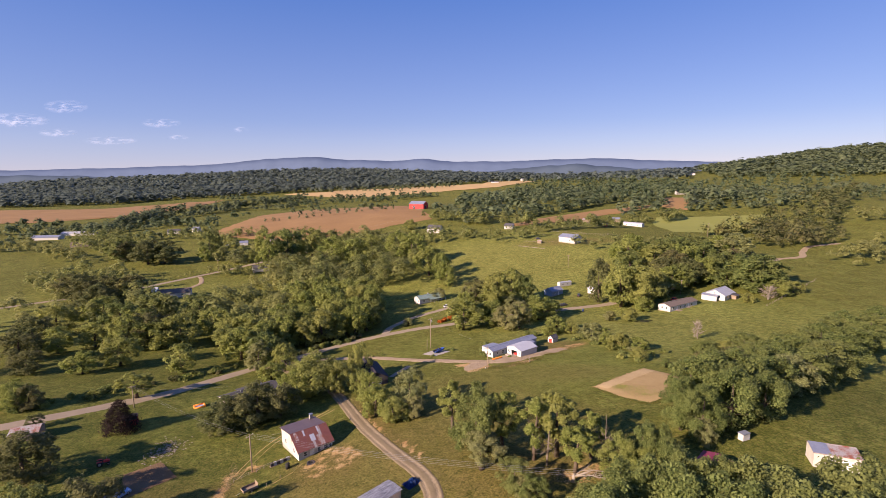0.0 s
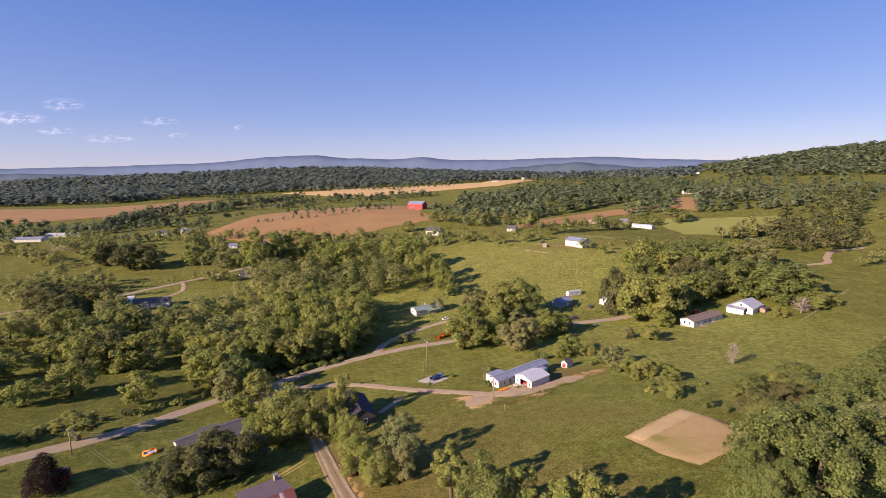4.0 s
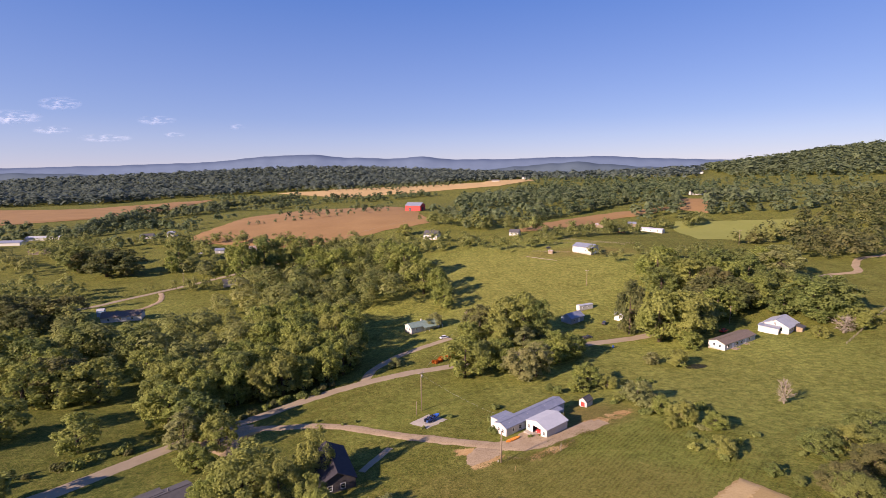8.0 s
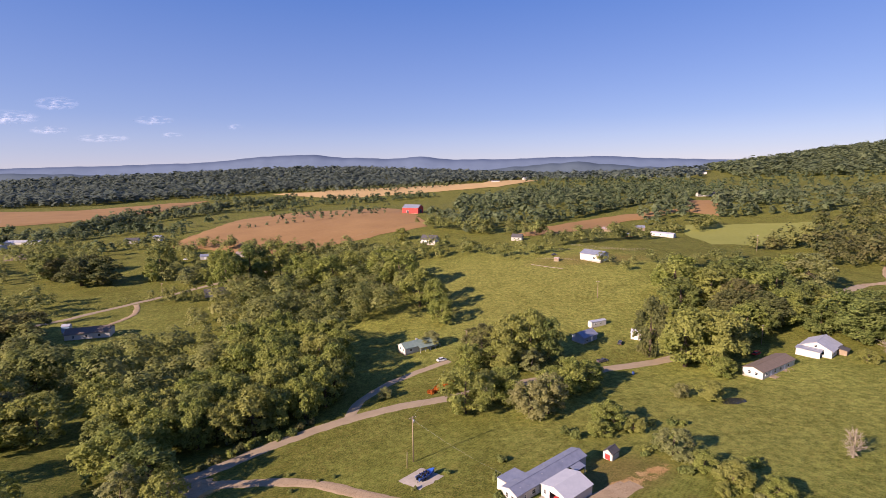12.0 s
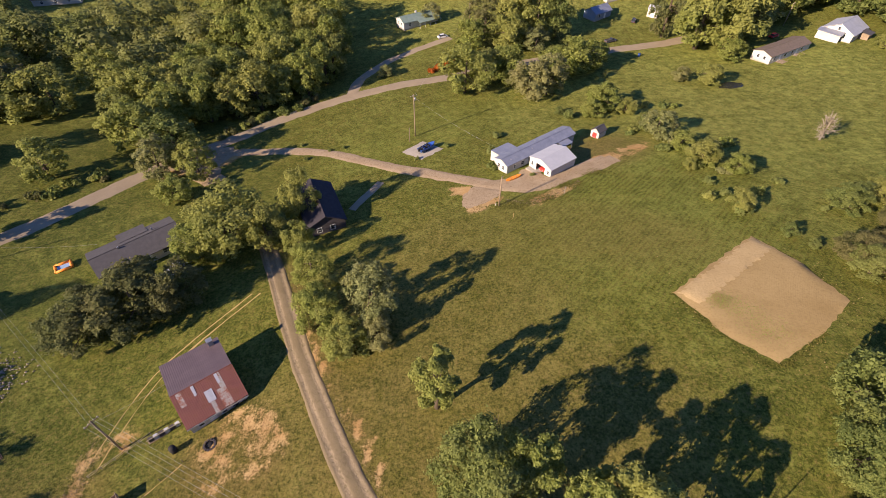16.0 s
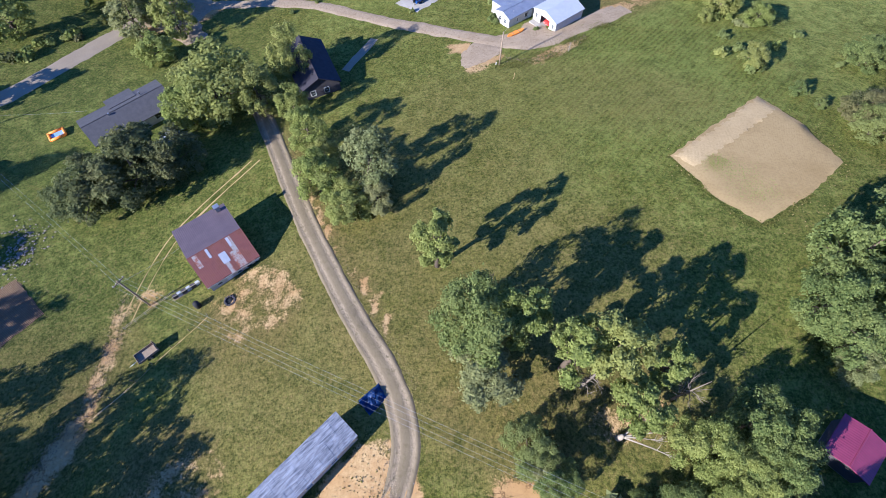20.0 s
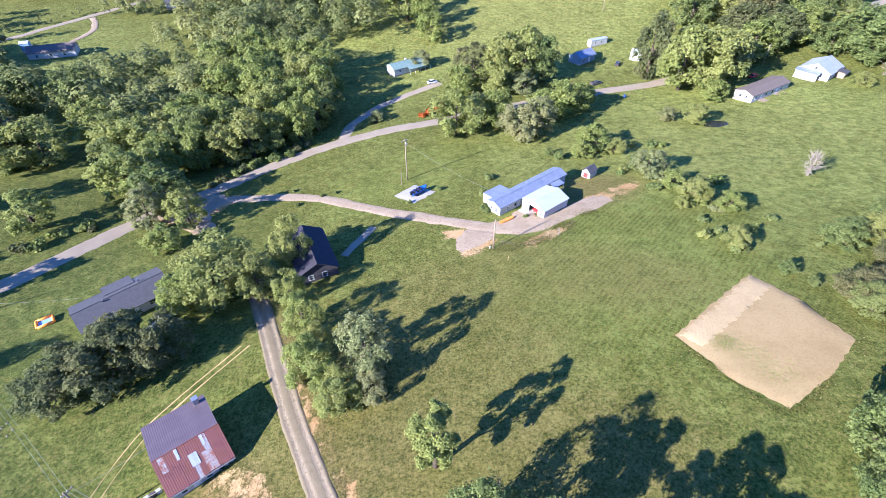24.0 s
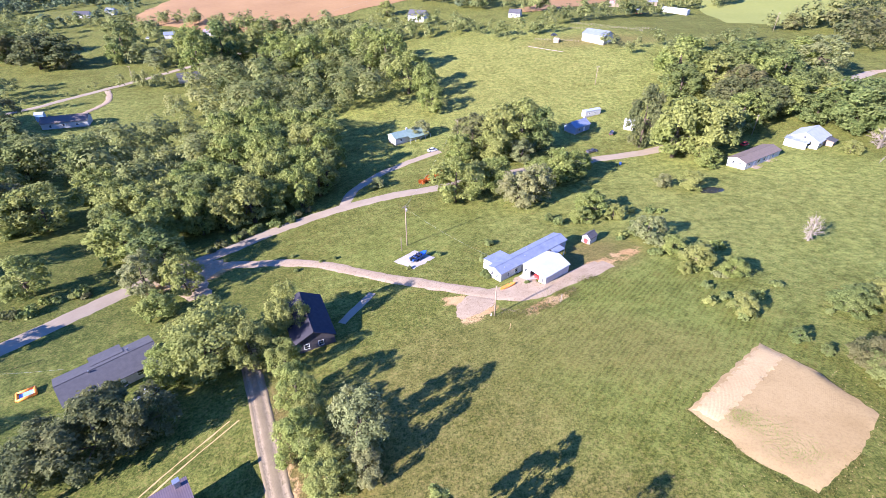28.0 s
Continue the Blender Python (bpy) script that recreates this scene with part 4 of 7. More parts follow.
SCRUB = [(66.9, 191.7, 6.8, 9.2, "b"), (70.2, 183.8, 4.5, 7.0, "l"), (72, 175.6, 5.5, 8.4, "l"), (67.9, 172.4, 2.7, 4.8, "l"), (77.6, 169.7, 4.5, 6.0, "l"), (70.1, 153.8, 4.1, 5.0, "l"), (57.9, 212.4, 7.3, 10, "l"), (63.8, 208.1, 4.5, 7, "l"), (53, 206, 5, 6, "l"),
         (91.4, 152.7, 5.9, 9.6, "g"), (99.9, 155.1, 5.5, 8, "l"), (81.5, 135.8, 6.4, 7.1, "d"), (80.4, 131.1, 6.4, 6.4, "g"), (74.3, 143.8, 2.7, 2.9, "g"), (77, 139.9, 1.8, 2.0, "g"), (44, 209.4, 2.3, 3.4, "g"), (104, 149, 6, 9, "g"), (110, 160, 7, 10, "g"), (96, 144, 6, 9, "d"), (74.5, 178.5, 4.5, 6, "g")]
ROAD_TREES = [(33, 236.3, 8.2, 9, "l"), (60.9, 255.3, 7.3, 11, "l"), (52.6, 251.9, 6.4, 9, "l"), (37.1, 271.9, 9.1, 12, "l"), (46.5, 265.7, 8.2, 11, "b"), (114.4, 248.8, 7.3, 9, "l"), (172.5, 251.2, 5, 8, "l"), (189.8, 274.1, 12.7, 17, "g"), (16.7, 230.1, 14.5, 14, "l"), (24.7, 237.3, 11, 10, "l"), (31.8, 239.4, 11.5, 11, "l"), (37.1, 223.9, 11, 11.5, "b"), (43.3, 225.3, 12, 10.5, "b"), (56.7, 242.3, 12, 13, "l"), (65, 248.4, 8.5, 8.5, "l"), (28.4, 281.4, 15, 13, "d"), (40, 277.6, 19, 14.5, "l"), (49, 281, 20, 16, "l"), (57, 279.1, 17, 11, "g"), 
              (108.3, 185.8, 8.5, 6.5, "y"), (99.3, 274.5, 24, 13, "d"), (107.5, 261.3, 22, 18, "l"), (118.5, 261, 21, 18, "l"), (112, 269, 20, 16, "g"), (98.1, 228.2, 6.4, 7.4, "l"), (90, 232, 4.5, 6, "b"), (129.3, 270.5, 16, 16, "g"), (147, 285, 15, 14, "l"), (157, 290, 15, 14, "g"), (165, 296, 16, 15, "d"), (175, 299, 16, 14, "l"), (186, 306, 16, 14, "g"), (198, 311, 15, 14, "g"), (136, 279, 13, 12, "g"), (150, 301, 17, 16, "d"), (160, 310, 19, 17, "d"), (172, 318, 20, 17, "l"), (190, 327, 19, 16, "g"), (48, 240, 9, 9, "l"), (36, 268, 13, 12, "l"), (22, 270, 11, 11, "l")]
BACK_TREES = [(147.4, 347.3, 21, 24, "l"), (158.2, 332, 17, 23, "l"), (172.1, 343.3, 18, 22, "g"), (186.7, 350, 17, 22, "g"), (203.5, 355, 16, 22, "g"), (218.5, 358, 16, 20, "l"), (224, 347, 19, 22, "b"), (139, 326, 16, 17, "g"), (190.9, 277.6, 20, 23, "g"), (202, 276.9, 18, 21, "g"), (198.6, 297.4, 13.5, 16, "l"), (181.9, 285, 11.5, 14, "g"), (196, 259, 9, 12, "l"), (207, 262.6, 7, 10, "l"),
              (186, 254, 9, 12, "y"), (12.2, 334, 13.5, 12.5, "l"), (0.3, 365, 21, 17, "l"), (9.2, 350.5, 19, 12, "l"), (-12.1, 395.5, 26, 22, "l"), (-25.7, 416, 26, 20, "l"), (-50, 425.4, 24, 20, "l"), (-62, 415.2, 24, 20, "l"), (-82.3, 421, 27, 22, "l"), (-109.2, 457.8, 27, 23, "l"), (-128.5, 444.6, 29, 22, "g"), (-141.5, 430.5, 30, 21, "l"),
              (-217.1, 487.8, 22, 20, "g"), (-296.9, 474.7, 21, 25, "g"), (-259.8, 453.5, 20, 24, "d"), (-246, 456, 20, 23, "d"), (6.6, 304, 7, 10, "b"), (-11, 250, 4, 5, "b")]
for group in (YARD_TREES, SHADE_TREES, HEDGE_TREES, BIG_TREES, LEFT_TREES, SAVANNA, SCRUB):
    for x, y, h, w, kind in group:
        tree(x, y, h, w, kind, 3 if y < 113 and -30 < x < 58 else 2 if y < 175 else 1)
for group in (ROAD_TREES, BACK_TREES):
    for x, y, h, w, kind in group:
        tree(x, y, h, w, kind, 1 if y < 440 else 0)


def inside(poly, x, y):
    hit = False
    for (x0, y0), (x1, y1) in zip(poly, poly[1:] + poly[:1]):
        if (y0 > y) != (y1 > y) and x < (x1 - x0) * (y - y0) / (y1 - y0) + x0:
            hit = not hit
    return hit


def scatter(poly, gap, seed, most=100000):
    """Uneven places at least gap apart inside an outline."""
    r = random.Random(seed)
    lo, hi = np.min(poly, 0), np.max(poly, 0)
    cells, out = {}, []
    for _ in range(int((hi - lo).prod() / gap**2 * 4)):
        x, y = r.uniform(lo[0], hi[0]), r.uniform(lo[1], hi[1])
        if not inside(poly, x, y):
            continue
        i, j = int(x // gap), int(y // gap)
        if all((x - a) ** 2 + (y - b) ** 2 > gap * gap for u in (-1, 0, 1) for v in (-1, 0, 1) for a, b in cells.get((i + u, j + v), ())):
            cells.setdefault((i, j), []).append((x, y))
            out.append((x, y))
            if len(out) >= most:
                break
    return out


def grove(poly, gap, h0, h1, kinds, seed, fine=1):
    r = random.Random(seed + 50)
    for x, y in scatter(poly, gap, seed):
        h = r.uniform(h0, h1)
        tree(x, y, h, h * r.uniform(0.62, 0.9), r.choice(kinds), fine)


# the wood beside the road, thinning towards the meadow
grove([(-66, 214), (-50, 226), (-35, 238), (-27, 247), (-26, 258), (-45, 262), (-75, 250), (-95, 236), (-95, 222)], 7.0, 12, 17, "llgll", 3)
grove([(-28, 262), (-48, 266), (-75, 258), (-90, 300), (-62, 318), (-36, 300)], 9.5, 15, 20, "llgl", 6)
GROVES = [([(-151, 240), (-235, 335), (-215, 340), (-180, 315), (-161, 306), (-136, 252)], 13, 14, 20),
          ([(-34, 335), (-14, 345), (-8, 380), (-10, 420), (-25, 425), (-34, 400)], 10, 13, 20),
          ([(-75, 258), (-97, 240), (-118, 255), (-125, 300), (-100, 345), (-62, 335), (-36, 302), (-62, 318), (-90, 300)], 7.6, 15, 21),
          ([(-125, 265), (-126, 310), (-150, 318), (-186, 282), (-205, 258), (-170, 245)], 10.5, 13, 19),
          ([(-33, 345), (-60, 338), (-100, 352), (-120, 395), (-60, 420), (-25, 410)], 8.0, 14, 21),
          ([(-70, 440), (-40, 440), (-18, 470), (20, 478), (25, 488), (-30, 490), (-90, 480)], 9, 12, 18),
          ([(-100, 352), (-116, 390), (-124, 430), (-90, 450), (-130, 425), (-130, 345)], 10, 13, 20)]


def far_trees(name, label, places, h0, h1, cards, mat, seed, wide=0.8, up=0.9, even=0.6):
    """Many far trees as one leafy mass, each of several round lobes."""
    r = np.random.default_rng(seed)
    n, k = len(places), 6
    p = np.array(places, float)
    z = ground_z(p[:, 0], p[:, 1])
    h = r.uniform(h0, h1, n) * r.uniform(even, 1.15, n)
    w = h * r.uniform(wide * 0.75, wide * 1.2, n)
    base = np.stack([p[:, 0], p[:, 1], z + h * 0.55], -1)
    a = r.uniform(0, 6.28, (n, k))
    f = r.uniform(-0.30, 0.30, (n, k))
    f[:, 0] = 0.30
    o = 0.30 * w[:, None] * np.sqrt(np.clip(1 - (f / 0.42) ** 2, 0.05, 1)) * r.uniform(0.5, 1.1, (n, k))
    lobe = base[:, None] + np.stack([o * np.cos(a), o * np.sin(a), f * h[:, None]], -1)
    size = w[:, None] * r.uniform(0.17, 0.29, (n, k))
    pick = r.integers(0, k, (n, cards))
    row = np.arange(n)[:, None]
    c, rad = lobe[row, pick].reshape(-1, 3), size[row, pick].reshape(-1, 1)
    d = r.normal(size=(n * cards, 3))
    d /= np.linalg.norm(d, axis=1)[:, None]
    d[:, 2] = np.where(d[:, 2] < -0.3, -d[:, 2], d[:, 2])
    q = c + d * rad * r.uniform(0.65, 1.25, (n * cards, 1))
    out = q - base.repeat(cards, 0)
    out /= np.linalg.norm(out, axis=1)[:, None] + 1e-6
    nrm = 0.7 * d + 0.7 * out + r.normal(0, 0.35, d.shape) + (0, 0, up)
    nrm /= np.linalg.norm(nrm, axis=1)[:, None]
    a = np.cross(nrm, r.normal(size=nrm.shape))
    a /= np.linalg.norm(a, axis=1)[:, None]
    b = np.cross(nrm, a)
    s = w.repeat(cards)[:, None] * r.uniform(0.6, 1.3, (len(a), 1)) / math.sqrt(cards) * (0.84 if cards > 100 else 0.98)
    v = np.stack([q + a * s * 1.25, q - a * s * 0.9 + b * s * 0.95, q - a * s * 0.9 - b * s * 0.95], 1)
    return tagged(new(name, leaf_mesh(name, v, mat)), label, "woods", kind="stuff")


def line_of(pts, gap, wide, seed):
    r = random.Random(seed)
    out = []
    for x, y in along(pts, gap):
        out.append((x + r.uniform(-wide, wide), y + r.uniform(-wide, wide)))
    return out
WOODS = [
    ("l", [(-560, 520), (-470, 540), (-400, 520), (-330, 455)], 8, 10, 8, 13),
    ("l", [(-640, 780), (-560, 760), (-470, 770), (-380, 740), (-300, 690)], 9, 12, 8, 14),
    ("l", [(-420, 640), (-360, 600), (-290, 590), (-240, 560), (-200, 500)], 9, 8, 7, 12),
    ("l", [(-180, 410), (-140, 415), (-120, 400)], 7, 8, 8, 13),
    ("l", [(-260, 590), (-200, 575), (-130, 540), (-60, 520), (-30, 490)], 7, 9, 8, 13),
    ("l", [(40, 560), (70, 600), (40, 650), (20, 700)], 7, 12, 8, 15),
    ("l", [(330, 470), (400, 500), (460, 480), (540, 470)], 9, 12, 8, 14),
    ("l", [(300, 330), (340, 360), (400, 380), (470, 390)], 9, 14, 8, 14),
    ("l", [(130, 400), (160, 392), (200, 400), (235, 420)], 7, 10, 7, 12),
    ("l", [(450, 720), (520, 760), (620, 760), (760, 800)], 10, 25, 8, 15),
    ("l", [(60, 760), (140, 800), (220, 830), (330, 840)], 9, 22, 8, 15),
    ("l", [(-517, 820), (-468, 839), (-453, 930), (-416, 1083), (-329, 1103), (-311, 1145)], 9, 9, 10, 16),
    ("l", [(-232, 700), (-176, 712), (-120, 735), (-51, 766)], 11, 3, 5, 9),
    ("l", [(-323, 1164), (-264, 1242), (-144, 1264), (-49, 1310), (24, 1327)], 9, 14, 9, 15),
    ("l", [(2, 622), (31, 596), (65, 562), (112, 522)], 6.5, 11, 9, 16),
    ("l", [(-28, 482), (5, 476), (40, 476), (60, 444), (86, 440), (102, 458)], 6.0, 6, 8, 14),
    ("a", [(-320, 487), (-283, 490), (-309, 558), (-420, 616), (-410, 560)], 10, 0, 9, 15),
    ("a", [(-255, 335), (-212, 352), (-240, 400), (-300, 420), (-300, 360)], 9, 0, 10, 16),
    ("l", [(-700, 690), (-539, 684), (-449, 672), (-426, 684), (-346, 769)], 9, 12, 8, 14),
    ("l", [(122, 606), (193, 669), (281, 742), (379, 775)], 6, 10, 9, 15),
    ("l", [(222, 545), (262, 547), (298, 568)], 6, 9, 8, 15),
    ("l", [(271, 458), (299, 462), (328, 468)], 6, 5, 7, 12),
    ("A", [(275, 400), (300, 385), (340, 395), (380, 425), (370, 470), (310, 455)], 10, 0, 10, 17),
    ("l", [(268, 1117), (396, 1031), (435, 835), (434, 666)], 8, 22, 9, 16),
    ("a", [(-1250, 1470), (-1017, 1545), (-780, 1567), (-495, 1640), (-91, 1540), (120, 1600), (120, 1720), (-500, 1760), (-1300, 1700)], 19, 0, 10, 17),
    ("l", [(80, 870), (233, 1020), (327, 997)], 8, 20, 9, 16),
    ("l", [(331, 615), (387, 608), (438, 604), (500, 640)], 8, 9, 8, 14),
    ("l", [(-284, 653), (-312, 606), (-333, 579)], 9, 8, 6, 11),
    ("a", [(130, 850), (420, 900), (560, 860), (520, 1150), (250, 1300), (120, 1150)], 16, 0, 9, 16),
    ("a", [(440, 650), (700, 560), (800, 760), (560, 880)], 20, 0, 8, 15),
    ("l", [(-118, 395), (-80, 440), (-60, 480), (-100, 520)], 8, 10, 8, 14),
    ("l", [(-190, 470), (-140, 500), (-110, 530), (-60, 545)], 8, 9, 8, 13),
    ("a", [(-250, 240), (-195, 245), (-200, 320), (-262, 345)], 11, 0, 8, 14),
    ("l", [(-700, 560), (-560, 600), (-480, 590)], 12, 15, 8, 14),
    ("a", [(40, 600), (125, 600), (160, 693), (200, 745), (309, 836), (300, 1000), (150, 1200), (70, 1100)], 17, 0, 13, 20),
    ("a", [(309, 836), (412, 800), (633, 1165), (563, 1450), (302, 1536), (200, 1250)], 25, 0, 13, 20),
    ("a", [(476, 830), (1008, 1098), (970, 1236), (801, 1237), (633, 1165)], 30, 0, 12, 18),
    ("A", [(284, 416), (283, 392), (324, 400), (363, 420), (645, 717), (491, 604), (383, 533)], 12, 0, 12, 20),
    ("a", [(233, 581), (289, 598), (322, 642), (367, 751), (314, 724), (256, 643)], 13, 0, 13, 20),
    ("a", [(332, 623), (384, 625), (454, 719), (418, 768)], 13, 0, 12, 18),
    ("a", [(410, 648), (452, 655), (523, 758), (499, 774)], 15, 0, 10, 16),
    ("l", [(-448, 716), (-478, 826), (-507, 955), (-465, 1015), (-441, 1145), (-402, 1212), (-344, 1339)], 10, 10, 15, 22),
    ("l", [(-213, 786), (-167, 805), (-111, 783), (-60, 884)], 11, 3, 9, 14),
    ("l", [(-345, 783), (-324, 812), (-316, 882)], 12, 6, 9, 13),
    ("l", [(269, 458), (289, 463), (313, 472), (334, 480)], 9, 4, 11, 16),
    ("l", [(-28, 524), (26, 501), (39, 469)], 9, 5, 8, 13),
    ("l", [(112, 470), (140, 482), (170, 494), (205, 505)], 7, 8, 9, 15),
    ("l", [(-516, 656), (-490, 675), (-470, 695), (-435, 696)], 9, 9, 10, 15),
    ("l", [(-591, 1441), (-344, 1339), (-201, 1361), (-81, 1357), (-5, 1346)], 12, 12, 12, 18),
    ("l", [(-236, 366), (-223, 378), (-213, 390), (-199, 411), (-186, 429), (-168, 452)], 6, 2, 2.5, 5),
]
for n, (pts, gap, h0, h1) in enumerate(GROVES):
    far_trees("tree_belt", "grove of broadleaf trees beyond the road", scatter(pts, gap, n + 5), h0, h1, 420, M["leaf_far"], n + 40, 0.85)
for n, (mode, pts, gap, wide, h0, h1) in enumerate(WOODS):
    places = line_of(pts, gap, wide, n) + (line_of(pts, gap * 1.1, wide, n + 90) if wide > 6 else []) if mode == "l" else scatter(pts, gap, n)
    near = min(p[1] for p in pts) < 560
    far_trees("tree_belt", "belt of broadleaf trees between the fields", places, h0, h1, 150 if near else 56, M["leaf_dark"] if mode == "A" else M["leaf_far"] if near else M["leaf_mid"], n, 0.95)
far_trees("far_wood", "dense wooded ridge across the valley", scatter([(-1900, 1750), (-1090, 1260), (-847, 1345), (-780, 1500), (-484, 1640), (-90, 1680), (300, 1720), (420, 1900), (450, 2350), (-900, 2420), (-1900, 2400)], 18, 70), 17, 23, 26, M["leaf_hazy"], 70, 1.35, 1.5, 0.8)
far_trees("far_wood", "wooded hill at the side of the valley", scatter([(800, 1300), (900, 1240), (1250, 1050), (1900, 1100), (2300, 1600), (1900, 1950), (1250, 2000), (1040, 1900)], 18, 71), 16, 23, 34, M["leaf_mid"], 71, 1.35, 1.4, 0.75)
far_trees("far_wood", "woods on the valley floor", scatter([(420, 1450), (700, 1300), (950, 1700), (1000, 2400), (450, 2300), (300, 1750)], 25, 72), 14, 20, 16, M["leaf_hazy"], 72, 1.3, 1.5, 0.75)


def mountains(name, label, far, crest, colour, glow, seed):
    """A far range, hazed in colour and glow: crest gives angles across and heights."""
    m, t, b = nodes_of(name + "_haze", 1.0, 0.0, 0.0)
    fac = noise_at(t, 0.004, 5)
    # Air haze is painted: blue-grey base colour that also gives off light.
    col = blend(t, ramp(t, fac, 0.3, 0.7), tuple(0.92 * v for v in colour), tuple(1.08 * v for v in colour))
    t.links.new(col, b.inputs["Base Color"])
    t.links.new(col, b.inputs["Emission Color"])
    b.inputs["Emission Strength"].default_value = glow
    r = np.random.default_rng(seed)
    az = np.linspace(-60, 60, 400)
    h = np.interp(az, *zip(*crest))
    wob = sum(r.uniform(2, 6) * np.sin(az * k + r.uniform(0, 6)) for k in (0.5, 0.9, 1.7, 3.1)) / 3
    verts, faces = [], []
    rows = ((0.90, -0.4), (0.93, 0.35), (0.97, 0.8), (1.0, 1.0), (1.02, 0.5))
    for k, (d, f) in enumerate(rows):
        for a, hh, w in zip(az, h, wob):
            rr = far * d / max(0.55, math.cos(radians(a)))
            verts.append((min(d * far, 4700) * math.tan(radians(a)), min(far * d, 4700), -20 + (hh + w * (1 if k < 4 else 0.3)) * f))
    n = len(az)
    for k in range(len(rows) - 1):
        for i in range(n - 1):
            faces.append((k * n + i, k * n + i + 1, (k + 1) * n + i + 1, (k + 1) * n + i))
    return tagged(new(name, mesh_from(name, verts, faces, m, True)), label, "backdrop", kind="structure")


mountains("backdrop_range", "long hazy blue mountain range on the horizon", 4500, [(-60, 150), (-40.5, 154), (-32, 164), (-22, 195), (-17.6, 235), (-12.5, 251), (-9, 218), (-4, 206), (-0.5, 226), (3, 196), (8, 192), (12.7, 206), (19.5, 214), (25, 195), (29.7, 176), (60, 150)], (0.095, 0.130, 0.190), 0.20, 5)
mountains("backdrop_foothills", "low hazy blue-green foothills before the mountains", 3300, [(-60, 96), (-40, 104), (-30, 88), (-10, 60), (3, 75), (9, 112), (13, 128), (17, 150), (20, 128), (24, 108), (30, 90), (60, 60)], (0.07, 0.095, 0.12), 0.22, 6)


# ---- buildings ----
def prism(bm, pts, push):
    a = [bm.verts.new(p) for p in pts]
    b = [bm.verts.new(Vector(p) + Vector(push)) for p in pts]
    bm.faces.new(a[::-1])
    bm.faces.new(b)
    for i in range(len(a)):
        j = (i + 1) % len(a)
        bm.faces.new((a[i], a[j], b[j], b[i]))


def prism_part(name, pts, push, mat, parent, label=""):
    bm = bmesh.new()
    prism(bm, pts, push)
    bmesh.ops.recalc_face_normals(bm, faces=bm.faces)
    return part(name, done(bm, name, mat), parent, label)


def opening(parent, side, L, W, pos, z, w, h, kind="window", mat=None, frame_mat=None):
    """A window or a door, set proud on one wall."""
    m = {"f": pose(pos, 0, z), "b": pose(pos, W, z, 0, 0, 180), "l": pose(0, pos, z, 0, 0, -90), "r": pose(L, pos, z, 0, 0, 90)}[side]
    bm = bmesh.new()
    t = 0.09
    for x0, z0, x1, z1 in ((-w / 2 - t, -t, w / 2 + t, 0), (-w / 2 - t, h, w / 2 + t, h + t), (-w / 2 - t, 0, -w / 2, h), (w / 2, 0, w / 2 + t, h)):
        box_bm(bm, x0, -0.05, z0, x1, 0.04, z1)
    if kind == "window":
        box_bm(bm, -w / 2, -0.035, h / 2 - 0.03, w / 2, 0.02, h / 2 + 0.03)
    ob = part(kind, done(bm, kind, frame_mat or M["trim"]), parent, "", m)
    bm = bmesh.new()
    box_bm(bm, -w / 2, -0.02, 0, w / 2, 0.03, h)
    part("pane" if kind == "window" else "door_leaf", done(bm, "pane", mat or (M["glass"] if kind == "window" else M["trim"])), ob)
    if kind == "door":
        bm = bmesh.new()
        box_bm(bm, w / 2 - 0.16, -0.08, h * 0.45, w / 2 - 0.08, -0.02, h * 0.52)
        part("handle", done(bm, "handle", M["steel"]), ob)
    return ob


def house(name, label, x, y, deg, L, W, h, rise, wall, roof, wins=(), ridge=0.5, back=None, over=0.4, gable_mat=None, group="", roof2=None, category="house", floor=None):
    """A gabled building from its corner: L along its turn, W to the left of it. h front eave, back the other eave."""
    back = h if back is None else back
    c, s = math.cos(radians(deg)), math.sin(radians(deg))
    corners = [(x, y), (x + L * c, y + L * s), (x + L * c - W * s, y + L * s + W * c), (x - W * s, y + W * c)]
    z = max(gz(*p) for p in corners) - 0.25 if floor is None else floor
    z = (z + np.mean([gz(*p) for p in corners])) / 2
    ob = thing(name, label, category, pose(x, y, z, 0, 0, deg), group)
    low = min(gz(*p) for p in corners) - z - 0.4
    top = max(h, back) + rise
    t = 0.16
    box("foundation", 0.05, 0.05, low, L - 0.05, W - 0.05, 0.12, M["concrete"], ob)
    prism_part("wall", [(0, 0, 0.1), (L, 0, 0.1), (L, 0, h), (0, 0, h)], (0, t, 0), wall, ob)
    prism_part("wall", [(0, W, 0.1), (L, W, 0.1), (L, W, back), (0, W, back)], (0, -t, 0), wall, ob)
    for xe, push in ((0, t), (L, -t)):
        prism_part("gable_wall", [(xe, t, 0.1), (xe, W - t, 0.1), (xe, W - t, back), (xe, W * ridge, top - 0.05), (xe, t, h)], (push, 0, 0), gable_mat or wall, ob)
    yr = W * ridge
    for ya, ha, mat in ((0, h, roof), (W, back, roof2 or roof)):
        k = (top - ha) / (yr - ya)
        ye = ya - math.copysign(over, yr - ya)
        ze = ha + (ye - ya) * k
        prism_part("roof", [(-over, ye, ze + 0.02), (L + over, ye, ze + 0.02), (L + over, yr, top + 0.02), (-over, yr, top + 0.02)], (0, 0, 0.13), mat, ob)
    bm = bmesh.new()
    tube_bm(bm, [(-over, yr, top + 0.14), (L + over, yr, top + 0.14)], [0.11, 0.11], 6)
    part("ridge_cap", done(bm, "ridge_cap", roof), ob)
    for w in wins:
        opening(ob, w[0], L, W, *w[1:])
    return ob


